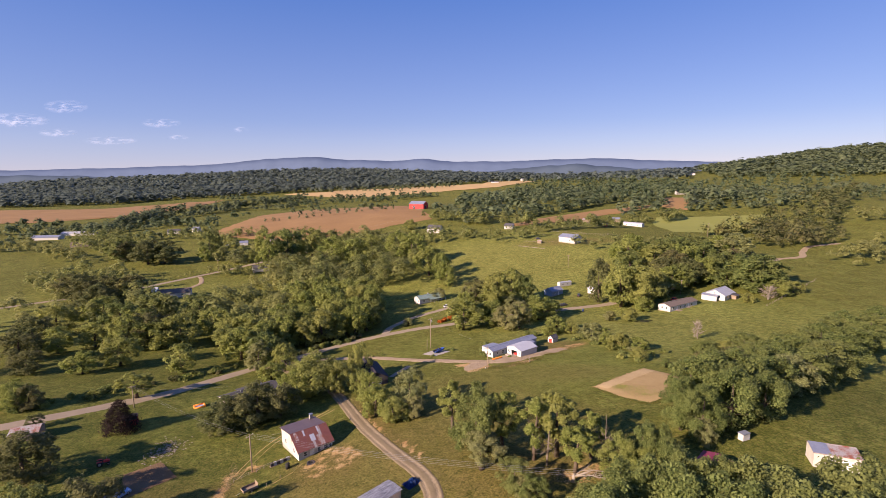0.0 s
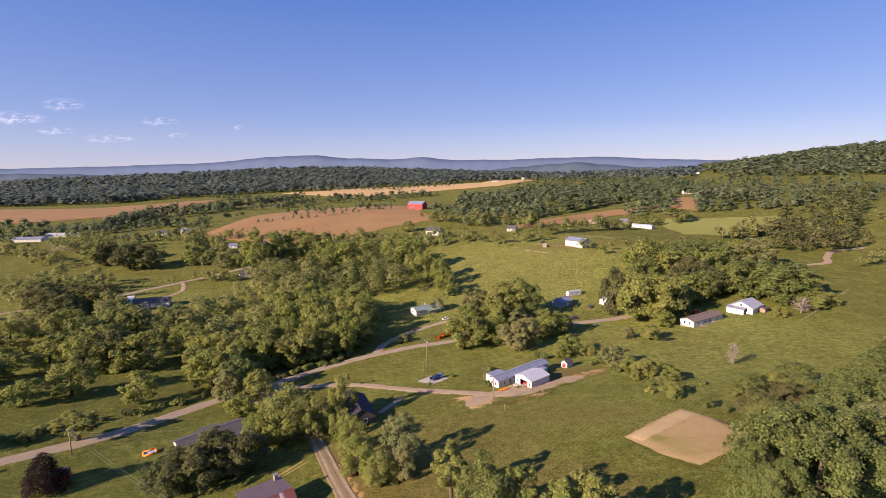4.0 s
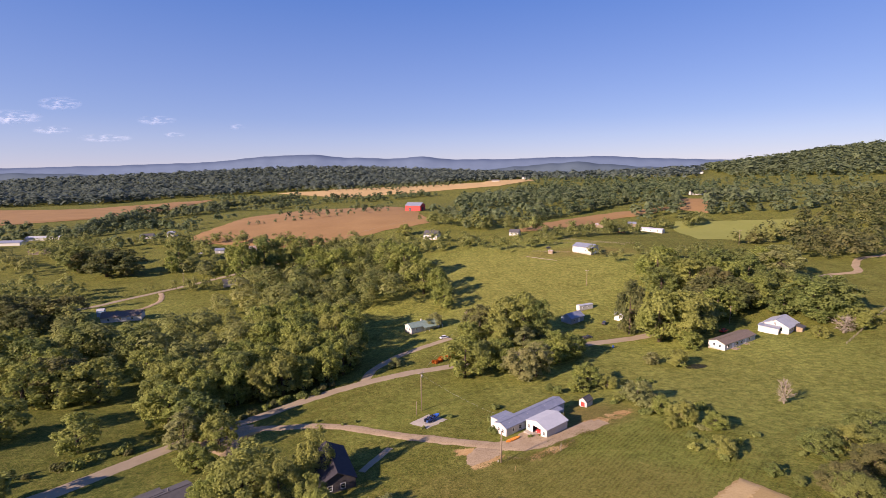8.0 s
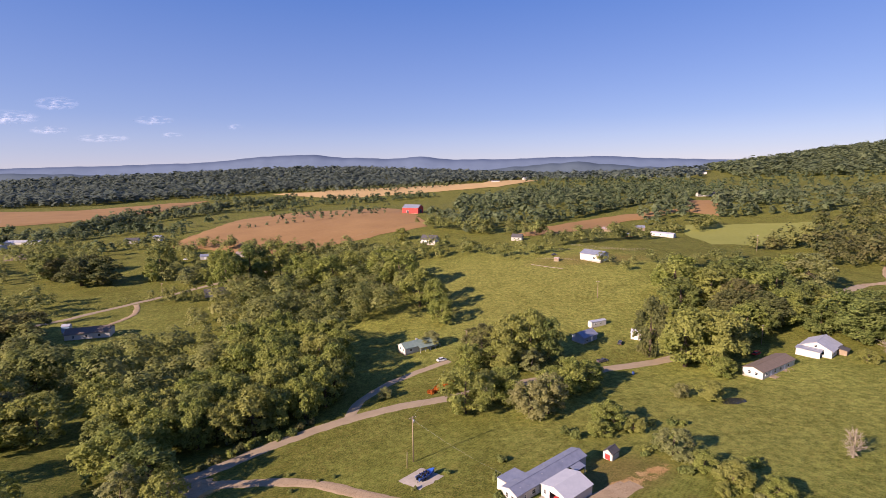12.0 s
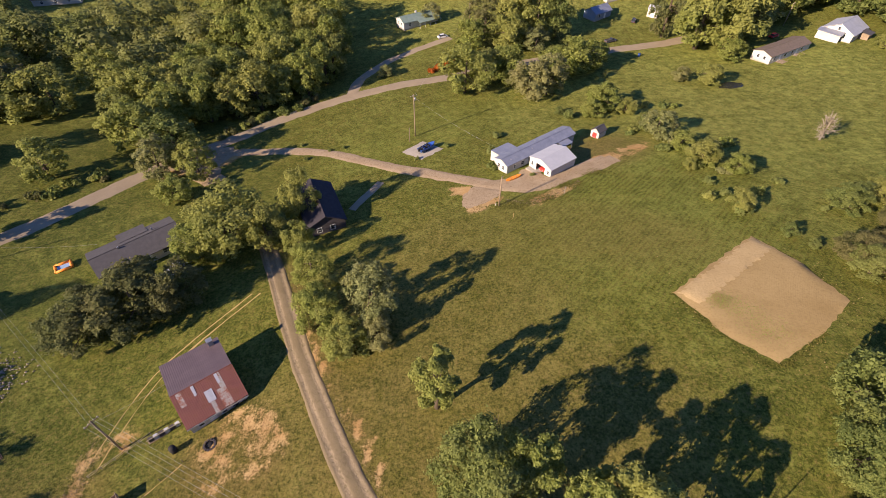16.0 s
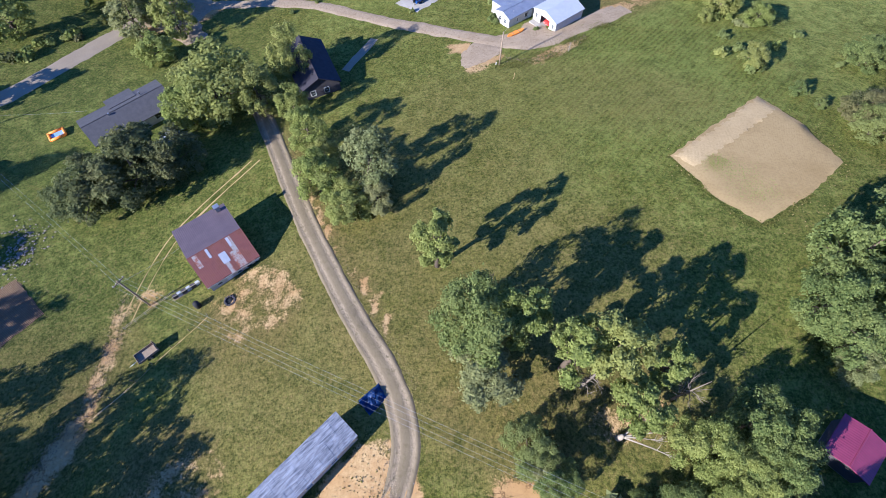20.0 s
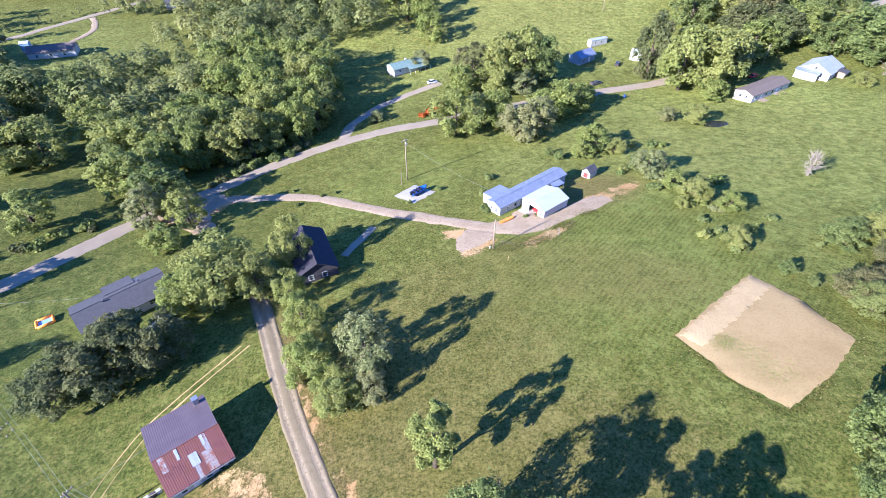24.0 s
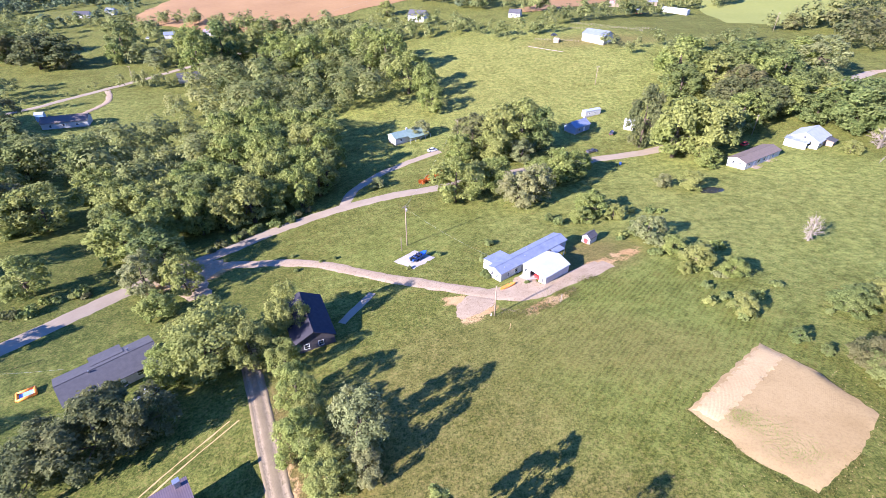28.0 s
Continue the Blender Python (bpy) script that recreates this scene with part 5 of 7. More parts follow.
def lean_to(parent, name, x0, y0, x1, y1, z0, z1, roof, wall=None, posts=True):
    """A flat sloping roof on posts, or walled: its y0 edge at z0, its y1 edge at z1."""
    prism_part(name, [(x0, y0, z0), (x1, y0, z0), (x1, y1, z1), (x0, y1, z1)], (0, 0, 0.1), roof, parent)
    if wall:
        box(name + "_wall", x0 + 0.15, min(y0, y1) + 0.15, -0.5, x1 - 0.15, max(y0, y1) - 0.02, min(z0, z1) - 0.02, wall, parent)
    elif posts:
        for xx in np.linspace(x0 + 0.15, x1 - 0.15, max(2, int((x1 - x0) / 2.5) + 1)):
            box("post", xx - 0.06, y0 + (0.1 if y1 > y0 else -0.22), -0.6, xx + 0.06, y0 + (0.22 if y1 > y0 else -0.1), z0 + 0.02, M["trim"], parent)


# the single-wide mobile home with its additions
mh = house("mobile_home", "white mobile home with pale blue-grey tin roof", 23.9, 175.3, 36, 24.5, 4.4, 2.75, 0.75, M["white"], M["tin"], over=0.25,
           wins=[("l", 1.4, 1.0, 0.75, 1.0), ("l", 3.0, 1.0, 0.75, 1.0), ("f", 2.6, 1.1, 0.6, 0.9), ("f", 5.3, 1.1, 0.9, 1.0), ("f", 6.6, 0.25, 0.85, 1.95, "door"), ("f", 18.0, 1.1, 1.2, 1.0), ("f", 21.5, 1.1, 0.9, 1.0), ("b", 14, 1.1, 1.2, 1.0)])
for px, py in ((2.0, 1.0), (9.5, 1.2), (17.0, 1.4), (20, 2.9), (12.5, 3.2)):
    box("roof_vent", px, py, 2.9, px + 0.35, py + 0.35, 3.45 if py > 1.1 else 3.35, M["steel"], mh, bevel=0.04)
lean_to(mh, "side_porch", 1.6, 8.0, 7.6, 4.45, 2.35, 2.75, M["tin"], M["white"])
lean_to(mh, "awning", 17.8, -2.2, 21.5, -0.02, 2.3, 2.55, M["tin"])
box("skirting", 0.02, -0.03, -1.2, 24.4, 0.02, 0.35, M["whitetin"], mh)
box("step", 6.1, -1.0, -0.5, 7.2, -0.05, 0.0, M["wood"], mh, bevel=0.02)
box("step", 6.1, -0.55, 0.0, 7.2, -0.05, 0.2, M["wood"], mh, bevel=0.02)
box("wooden_step", -1.6, 1.2, -0.8, -0.1, 2.8, -0.25, M["wood"], mh, bevel=0.02)


def garage():
    L, W, h, rise = 8.6, 7.2, 2.7, 1.15
    x, y, deg = 34.0, 171.9, 36
    z = gz(35, 176) - 0.05
    ob = thing("garage", "white garage with pale metal roof and open bay", "garage", pose(x, y, z, 0, 0, deg))
    t = 0.15
    prism_part("side_wall", [(0, 0, -0.6), (L, 0, -0.6), (L, 0, h), (0, 0, h)], (0, t, 0), M["white"], ob)
    prism_part("side_wall", [(0, W, -0.6), (L, W, -0.6), (L, W, h), (0, W, h)], (0, -t, 0), M["white"], ob)
    prism_part("back_wall", [(L, t, -0.6), (L, W - t, -0.6), (L, W - t, h), (L, W / 2, h + rise), (L, t, h)], (-t, 0, 0), M["white"], ob)
    a, b, top = 2.0, 4.9, 2.2
    prism_part("front_wall", [(0, t, -0.6), (0, a, -0.6), (0, a, top), (0, b, top), (0, b, -0.6), (0, W - t, -0.6), (0, W - t, h), (0, W / 2, h + rise), (0, t, h)], (t, 0, 0), M["white"], ob)
    for y0, y1 in ((-0.2, W / 2), (W / 2, W + 0.2)):
        za, zb = (h - 0.06, h + rise) if y0 < 0 else (h + rise, h - 0.06)
        prism_part("roof", [(-0.25, y0, za + 0.02), (L + 0.25, y0, za + 0.02), (L + 0.25, y1, zb + 0.02), (-0.25, y1, zb + 0.02)], (0, 0, 0.1), M["smoothtin"], ob)
    box("floor_slab", -1.4, 0.3, -0.5, L - 0.2, W - 0.3, 0.02, M["concrete"], ob)
    for yy in (0.9, 6.2):
        opening(ob, "l", L, W, yy, 0.9, 0.6, 1.0)
    box("door_jamb", -0.03, a - 0.12, 0, t + 0.02, a, top, M["trim"], ob)
    box("door_jamb", -0.03, b, 0, t + 0.02, b + 0.12, top, M["trim"], ob)
    box("door_head", -0.03, a - 0.12, top, t + 0.02, b + 0.12, top + 0.14, M["trim"], ob)
    return z


gz0 = garage()


def shed(name, label, x, y, deg, L, W, h, rise, wall, roof, door_mat):
    ob = house(name, label, x, y, deg, L, W, h, rise, wall, roof, over=0.15, category="shed")
    opening(ob, "l", L, W, W / 2, 0.15, W * 0.55, h * 0.8, "door", door_mat)
    return ob


shed("garden_shed", "small white shed with red doors and dark roof", 51.0, 191.2, 40, 3.4, 2.6, 1.9, 1.0, M["white"], M["shingle"], M["red"])


# the old house with the rusted roof
def rusty_house():
    L, W = 8.8, 11.6
    ob = house("old_house", "old white house with brown metal and rusted red roof", -32.0, 110.2, 36, L, W, 2.6, 1.2, M["cream"], M["rust"], ridge=0.38, back=4.0, roof2=M["purplemetal"], over=0.35, floor=0.4,
               wins=[("f", 1.6, 1.0, 0.8, 1.0), ("f", 3.4, 0.2, 0.9, 1.9, "door"), ("f", 5.2, 1.0, 0.8, 1.0), ("f", 7.0, 1.0, 1.0, 1.0), ("f", 8.2, 1.0, 0.5, 0.9), ("l", 3.0, 1.1, 0.8, 1.1), ("l", 8.5, 1.1, 0.8, 1.1), ("r", 3.0, 1.1, 0.8, 1.1), ("r", 8.0, 1.1, 0.8, 1.1)])
    top, yr, k = 5.2, 11.6 * 0.38, (5.2 - 2.6) / (11.6 * 0.38)
    r = random.Random(4)
    n = 13
    for i in range(n):
        x0, x1 = -0.35 + i * (L + 0.7) / n, -0.35 + (i + 1) * (L + 0.7) / n + 0.06
        for ya, yb, up in ((-0.38, 2.5, 0.0), (2.3, yr - 0.02, 0.02)):
            mat = M["rust"] if r.random() < 0.88 else M["rusttin"]
            lift = 0.155 + up + 0.012 * (i % 2)
            za, zb = 2.6 + ya * k + lift, 2.6 + yb * k + lift
            ya2 = ya + r.uniform(-0.08, 0.08)
            prism_part("roof_sheet", [(x0, ya2, 2.6 + ya2 * k + lift), (x1, ya2, 2.6 + ya2 * k + lift), (x1, yb, zb), (x0, yb, zb)], (0, 0, 0.018), mat, ob)
    prism_part("roof_patch", [(3.9, 1.2, 2.6 + 1.2 * k + 0.21), (5.1, 1.2, 2.6 + 1.2 * k + 0.21), (5.1, 2.8, 2.6 + 2.8 * k + 0.21), (3.9, 2.8, 2.6 + 2.8 * k + 0.21)], (0, 0, 0.03), M["whitetin"], ob, "pale tin patch")
    for a, b in ((2.6, 3.0), (6.2, 6.6)):
        prism_part("roof_patch", [(a, 2.9, 2.6 + 2.9 * k + 0.21), (b, 2.9, 2.6 + 2.9 * k + 0.21), (b + 0.05, 4.3, 2.6 + 4.3 * k + 0.21), (a, 4.3, 2.6 + 4.3 * k + 0.21)], (0, 0, 0.02), M["whitetin"], ob, "pale tin patch")
    box("chimney", 7.4, 10.5, 3.0, 8.2, 11.2, 5.5, M["concrete"], ob, bevel=0.05)
    box("chimney_cap", 7.3, 10.4, 5.5, 8.3, 11.3, 5.62, M["steel"], ob, bevel=0.03)
    box("porch_board", 3.4, -1.4, -0.6, 8.6, -0.15, -0.05, M["wood"], ob, bevel=0.03)
    box("gutter", -0.35, -0.55, 2.3, L + 0.35, -0.42, 2.42, M["steel"], ob)


rusty_house()


# the long trailer with the patched grey roof
def long_trailer():
    L, W, h = 19.8, 4.1, 2.7
    x, y, deg = -20.0, 71.4, 44
    ob = thing("long_trailer", "long trailer with patched grey tarred roof", "trailer", pose(x, y, gz(-13, 80) + 0.25, 0, 0, deg))
    box("body", 0, 0, 0.2, L, W, h, M["cream"], ob, bevel=0.05)
    box("underside", 0.2, 0.2, -2.0, L - 0.2, W - 0.2, 0.25, M["dark"], ob)
    r = random.Random(3)
    n = 46
    for i in range(n):
        x0, x1 = -0.12 + i * (L + 0.24) / n, -0.12 + (i + 1) * (L + 0.24) / n + 0.16
        sk = r.uniform(-0.06, 0.06)
        bm = bmesh.new()
        ys = np.linspace(-0.12, W + 0.12, 7)
        zs = h + 0.02 + 0.28 * (1 - ((ys - W / 2) / (W / 2 + 0.12)) ** 2) + 0.012 * (i % 2)
        top = [[bm.verts.new((xx + sk * (yy - W / 2), yy, zz + 0.05 + r.uniform(0, 0.03))) for yy, zz in zip(ys, zs)] for xx in (x0, x1)]
        low = [[bm.verts.new((xx + sk * (yy - W / 2), yy, zz)) for yy, zz in zip(ys, zs)] for xx in (x0, x1)]
        for k in range(6):
            bm.faces.new((top[0][k], top[1][k], top[1][k + 1], top[0][k + 1]))
            bm.faces.new((low[0][k], low[0][k + 1], low[1][k + 1], low[1][k]))
            bm.faces.new((top[1][k], low[1][k], low[1][k + 1], top[1][k + 1]))
            bm.faces.new((top[0][k], top[0][k + 1], low[0][k + 1], low[0][k]))
        for k in (0, 6):
            q = (top[0][k], low[0][k], low[1][k], top[1][k])
            bm.faces.new(q if k == 0 else q[::-1])
        part("roof_strip", done(bm, "roof_strip", M["greytar"]), ob)
    for pos in (3, 7, 12, 16):
        opening(ob, "f", L, W, pos, 1.1, 1.0, 0.9)
    opening(ob, "f", L, W, 9.5, 0.3, 0.9, 2.0, "door")


long_trailer()

# the dark-roofed house, the black-roofed house, barns
dk = house("ranch_house", "long house with dark grey shingle roof", -62.8, 144.6, 41, 17, 8.6, 2.6, 1.5, M["cream"], M["shingle"], over=0.5, wins=[("f", 3, 1, 1.2, 1.1), ("f", 7, 1, 1.2, 1.1), ("f", 9.5, 0.2, 0.9, 2.0, "door"), ("f", 13, 1, 1.4, 1.1), ("r", 4, 1, 1.0, 1.1), ("l", 4, 1, 1.0, 1.1), ("b", 4, 1, 1.2, 1.1), ("b", 12, 1, 1.2, 1.1)])
prism_part("roof_extension", [(6, 9.05, 2.55), (12, 9.05, 2.55), (12, 6.0, 3.62), (6, 6.0, 3.62)], (0, 0, 0.15), M["shingle"], dk)
prism_part("roof_extension", [(6, 10.8, 2.3), (12, 10.8, 2.3), (12, 9.05, 2.55), (6, 9.05, 2.55)], (0, 0, 0.15), M["shingle"], dk)
for px, py in ((5.2, 3.8), (12.6, 5.2)):
    box("vent_pipe", px, py, 3.6, px + 0.3, py + 0.3, 4.6, M["steel"], dk, bevel=0.03)
house("dark_house", "dark house with black shingle roof in tree shade", -14.3, 158.6, 112, 14, 8.4, 3.2, 2.2, M["dark"], M["blackroof"], over=0.4, wins=[("f", 3, 1.2, 1.0, 1.2), ("f", 6.5, 0.2, 1.0, 2.0, "door"), ("f", 10, 1.2, 1.0, 1.2), ("l", 3, 1.2, 1.0, 1.2), ("l", 6, 1.2, 1.0, 1.2)])
strip("garden_path", [(-14.0, 165.2), (-12.4, 168.4), (-10.6, 171.4), (-7.8, 176.6)], 2.4, M["asphalt"], "grey paved path beside the dark house", "path", lift=0.09, rag=0.1)
wb = house("storage_barn", "old white board barn with grey and rusted tin roof", 71.2, 81.4, -22, 7.2, 4.0, 2.9, 0.5, M["cream"], M["rusttin"], over=0.2, ridge=0.75, category="barn", wins=[("f", 2.7, 0.1, 1.1, 1.9, "door"), ("f", 5.2, 0.1, 1.6, 2.0, "door")])
prism_part("roof_part", [(-0.25, -0.25, 3.05), (2.6, -0.25, 3.05), (2.6, 3.0, 3.58), (-0.25, 3.0, 3.58)], (0, 0, 0.08), M["tin"], wb, "grey tin roof section")
house("maroon_shed", "shed with ribbed maroon metal roof under trees", 51.6, 77.6, 42, 5.0, 4.6, 2.6, 0.5, M["dark"], M["maroon"], over=0.3, category="shed")
house("red_shed", "small red shed behind the dark conifer", -89.5, 135.2, 25, 3.6, 3.0, 2.1, 0.8, M["red"], M["shingle"], over=0.2, category="shed")
house("low_outbuilding", "low weathered outbuilding with rusty roof", -114, 126, 20, 6.5, 5, 2.2, 0.9, M["wood"], M["rusttin"], over=0.3, category="outbuilding")

# across the road
bt = house("manufactured_home", "white manufactured home with brown shingle roof", 126.0, 242.8, 29.5, 24, 7.0, 2.7, 1.1, M["white"], M["brownroof"], over=0.3,
           wins=[("l", 2.2, 1.0, 0.9, 1.1), ("l", 4.6, 1.0, 0.9, 1.1), ("f", 2.5, 1.0, 1.1, 1.1), ("f", 6, 0.2, 0.95, 2.0, "door"), ("f", 9, 1.0, 1.4, 1.1), ("f", 13, 1.0, 1.4, 1.1), ("f", 16, 0.2, 0.95, 2.0, "door"), ("f", 19, 1.0, 1.1, 1.1)])
for a in (4.5, 14.5):
    box("deck", a, -2.4, -0.5, a + 3.2, -0.05, 0.25, M["wood"], bt, bevel=0.02)
    for xx in (a + 0.1, a + 3.1):
        box("deck_rail", xx - 0.04, -2.4, 0.95, xx + 0.04, -0.1, 1.03, M["wood"], bt)
        box("deck_post", xx - 0.05, -2.4, 0.25, xx + 0.05, -2.3, 1.0, M["wood"], bt)
wh = house("white_farmhouse", "white farmhouse with pale metal roof and porch", 163.8, 257.2, 37, 13, 10.8, 3.0, 2.6, M["white"], M["whitetin"], over=0.5, wins=[("l", 5.5, 3.4, 0.9, 1.0), ("l", 3, 1.1, 1.0, 1.3), ("l", 9.5, 1.1, 1.0, 1.3), ("f", 3, 1.1, 1.0, 1.3), ("f", 9, 1.1, 1.0, 1.3)])
prism_part("porch_roof", [(-3.0, 2.8, 2.3), (-3.0, 11.6, 2.3), (0.05, 11.6, 2.95), (0.05, 2.8, 2.95)], (0, 0, 0.12), M["tin"], wh)
box("porch_wall", -2.7, 3.2, -0.6, -2.5, 11.3, 2.2, M["white"], wh)
box("rear_wing", 7, -3.2, -0.4, 11, -0.05, 2.4, M["wood"], wh, bevel=0.03)
prism_part("wing_roof", [(6.6, -3.6, 2.35), (11.4, -3.6, 2.35), (11.4, -0.2, 2.95), (6.6, -0.2, 2.95)], (0, 0, 0.12), M["shingle"], wh)
gr = house("green_roofed_house", "white house with green metal roof and front porch", -5.6, 294.4, 31, 17.5, 6.8, 2.8, 1.5, M["white"], M["greenroof"], over=0.4, wins=[("l", 2, 1, 0.9, 1.1), ("l", 4.6, 1, 0.9, 1.1), ("f", 3, 1, 1.0, 1.1), ("f", 8, 0.2, 0.95, 2.0, "door"), ("f", 11, 1, 1.2, 1.1), ("f", 15, 1, 1.2, 1.1)])
lean_to(gr, "porch_roof", 6.5, -2.6, 17.5, -0.1, 2.3, 2.8, M["greenroof"])
box("chimney", 8, 3.8, 3.2, 8.8, 4.6, 5.0, M["white"], gr, bevel=0.04)
house("white_barn", "long white barn with grey metal roof", 114.7, 420.5, -48.8, 16, 11.5, 4.2, 2.2, M["white"], M["tin"], category="barn", wins=[("f", 5, 0.1, 2.4, 2.8, "door"), ("f", 11, 1.2, 1.2, 1.2), ("r", 6, 0.1, 2.8, 3.0, "door")])
house("red_barn", "large red barn with grey metal roof", -28, 752, -26, 24, 16, 7.5, 4, M["red"], M["tin"], gable_mat=M["red"], category="barn", wins=[("f", 8, 0.1, 3.5, 4, "door", M["dark"]), ("r", 8, 0.1, 5, 5, "door", M["dark"])])
house("white_farmhouse", "white farmhouse with dark blue-grey roof beyond meadow", -1, 530, -28, 15, 10, 4.2, 3.6, M["white"], M["shingle"], wins=[("f", 3, 1.2, 1.1, 1.4), ("f", 7.5, 1.2, 1.1, 1.4), ("f", 12, 1.2, 1.1, 1.4), ("r", 5, 1.2, 1.1, 1.4)])
house("cottage", "small white cottage with dark roof by hedge", 80, 506, -25, 9, 7, 3, 2.4, M["white"], M["shingle"], wins=[("f", 2.5, 1, 1, 1.2), ("f", 6.5, 1, 1, 1.2)])
house("blue_house", "small pale blue house with grey roof", 76.6, 292.6, 34, 10, 6.6, 2.8, 1.8, M["blueboard"], M["tin"], wins=[("f", 2.5, 1, 1, 1.1), ("f", 6, 0.2, 0.9, 2, "door"), ("r", 3.5, 1, 1, 1.1)])
house("camper_trailer", "white camper trailer on grass", 86.5, 311, 23, 9.5, 2.7, 2.6, 0.3, M["white"], M["whitetin"], over=0.1, category="trailer", wins=[("f", 2.5, 1.1, 1, 0.7), ("f", 6, 1.1, 1, 0.7)])
house("white_shed", "tall white shed by the road", 99.8, 295.5, -35, 4.2, 3.2, 3.2, 1.2, M["white"], M["whitetin"], over=0.2, category="shed", wins=[("f", 2.1, 0.1, 1.2, 2.0, "door")])
house("mobile_home", "long white mobile home at field edge", 214, 526, -52, 22, 5, 3, 0.8, M["white"], M["whitetin"], over=0.2, wins=[("f", 4, 1, 1.2, 1.1), ("f", 10, 1, 1.2, 1.1), ("f", 17, 1, 1.2, 1.1)])
house("farm_shed", "brown shed near far fields", 176, 547, -20, 8, 6, 3, 1.5, M["wood"], M["rusttin"], category="shed")
house("farm_shed", "orange-brown shed with pale roof", 214, 556, -15, 8, 6, 3.2, 1.5, M["wood"], M["tin"], category="shed")
house("hill_house", "long white house on far hillside", 425, 822, -8, 26, 10, 4, 2.5, M["white"], M["shingle"], wins=[("f", 5, 1.2, 1.4, 1.4), ("f", 13, 1.2, 1.4, 1.4), ("f", 20, 1.2, 1.4, 1.4)])
house("white_house", "white house with brown roof beyond the wood", -189, 335.5, 17, 21, 9, 3.2, 2.2, M["white"], M["brownroof"], wins=[("f", 4, 1, 1.2, 1.2), ("f", 10, 1, 1.2, 1.2), ("f", 16, 1, 1.2, 1.2)])
house("pump_house", "small blue and white pump house", -199, 347.5, 15, 4, 3.4, 4, 0.8, M["carblue"], M["whitetin"], over=0.15, category="shed")
house("brick_house", "dark brown low house in far meadow", -403, 556, 8, 20, 9, 3, 2, M["brownroof"], M["brownroof"], wins=[("f", 5, 1, 1.4, 1.2), ("f", 14, 1, 1.4, 1.2)])
house("poultry_house", "very long low white-roofed farm building", -492, 664, 3, 42, 10, 3, 1.8, M["white"], M["whitetin"], category="barn")
house("grey_barn", "wide low barn with grey metal roof", -500, 624, 5, 32, 14, 3.4, 2, M["white"], M["tin"], category="barn")
house("garden_shed", "small pale shed in meadow", -203, 527, 15, 8, 6, 3, 1.6, M["white"], M["tin"], category="shed", wins=[("f", 4, 0.2, 1.2, 2, "door")])
house("pink_shed", "small weathered shed under trees", -172, 531, 15, 7, 6, 3, 1.6, M["cream"], M["rusttin"], category="shed")
house("white_house", "pair of white houses among trees", -335, 633, 10, 14, 9, 3.4, 2.4, M["white"], M["shingle"])
house("white_house", "small white house among dark conifers", -308, 642, -10, 9, 7, 4, 2.4, M["white"], M["tin"])
house("long_dark_shed", "long dark-roofed shed at the meadow edge", -151, 417, 25, 20, 9, 3, 1.8, M["cream"], M["shingle"], category="shed")
house("far_house", "white house on far ridge", 215, 1640, 0, 24, 12, 6, 3, M["white"], M["shingle"])
house("far_house", "white house on far ridge", 330, 1700, 20, 20, 12, 6, 3, M["white"], M["tin"])
house("far_house", "pale house below the wooded hill", 800, 1500, -20, 26, 12, 6, 3, M["white"], M["shingle"])


def wisp(x, z, w, h, seed):
    """A thin far cloud: a soft flat shred of vapour."""
    m, t, b = nodes_of("cloud_vapour", 1.0, 0.0, 0.0)
    b.inputs["Base Color"].default_value = (0.9, 0.9, 0.95, 1)
    # Brightness of the lit vapour is added as a faint glow.
    b.inputs["Emission Color"].default_value = (0.75, 0.80, 0.95, 1)
    b.inputs["Emission Strength"].default_value = 0.28
    grad = t.nodes.new("ShaderNodeTexGradient")
    grad.gradient_type = "SPHERICAL"
    spot = t.nodes.new("ShaderNodeTexCoord")
    size = add(t, "ShaderNodeMapping", Scale=(2 / w, 1, 2 / h))
    t.links.new(spot.outputs["Object"], size.inputs["Vector"])
    t.links.new(size.outputs["Vector"], grad.inputs["Vector"])
    flow = add(t, "ShaderNodeMapping", Scale=(0.35, 1, 1.6), Location=(3.1 * seed, 0, 7.7 * seed))
    t.links.new(spot.outputs["Object"], flow.inputs["Vector"])
    n = noise_at(t, 0.02, 6, flow.outputs["Vector"], rough=0.65, distortion=0.8)
    t.links.new(maths(t, "MULTIPLY", maths(t, "MULTIPLY", grad.outputs["Fac"], ramp(t, n, 0.45, 0.80)), 0.6), b.inputs["Alpha"])
    v = [(-w / 2, 0, -h / 2), (w / 2, 0, -h / 2), (w / 2, 0, h / 2), (-w / 2, 0, h / 2)]
    ob = new("cloud", mesh_from("cloud", v, [(0, 1, 2, 3)], m))
    ob.location = (x, 4750, z)
    ob.visible_shadow = False
    return tagged(ob, "thin wispy white cloud low in the sky", "cloud", kind="structure")


for k, (x, z, w, h) in enumerate([(-3792, 590, 640, 150), (-3426, 479, 380, 80), (-2473, 560, 380, 90), (-2957, 403, 520, 80), (-3326, 712, 420, 130), (-1748, 495, 160, 60), (-2337, 430, 240, 55), (-4150, 640, 600, 110)]):
    wisp(x, z, w, h, k)


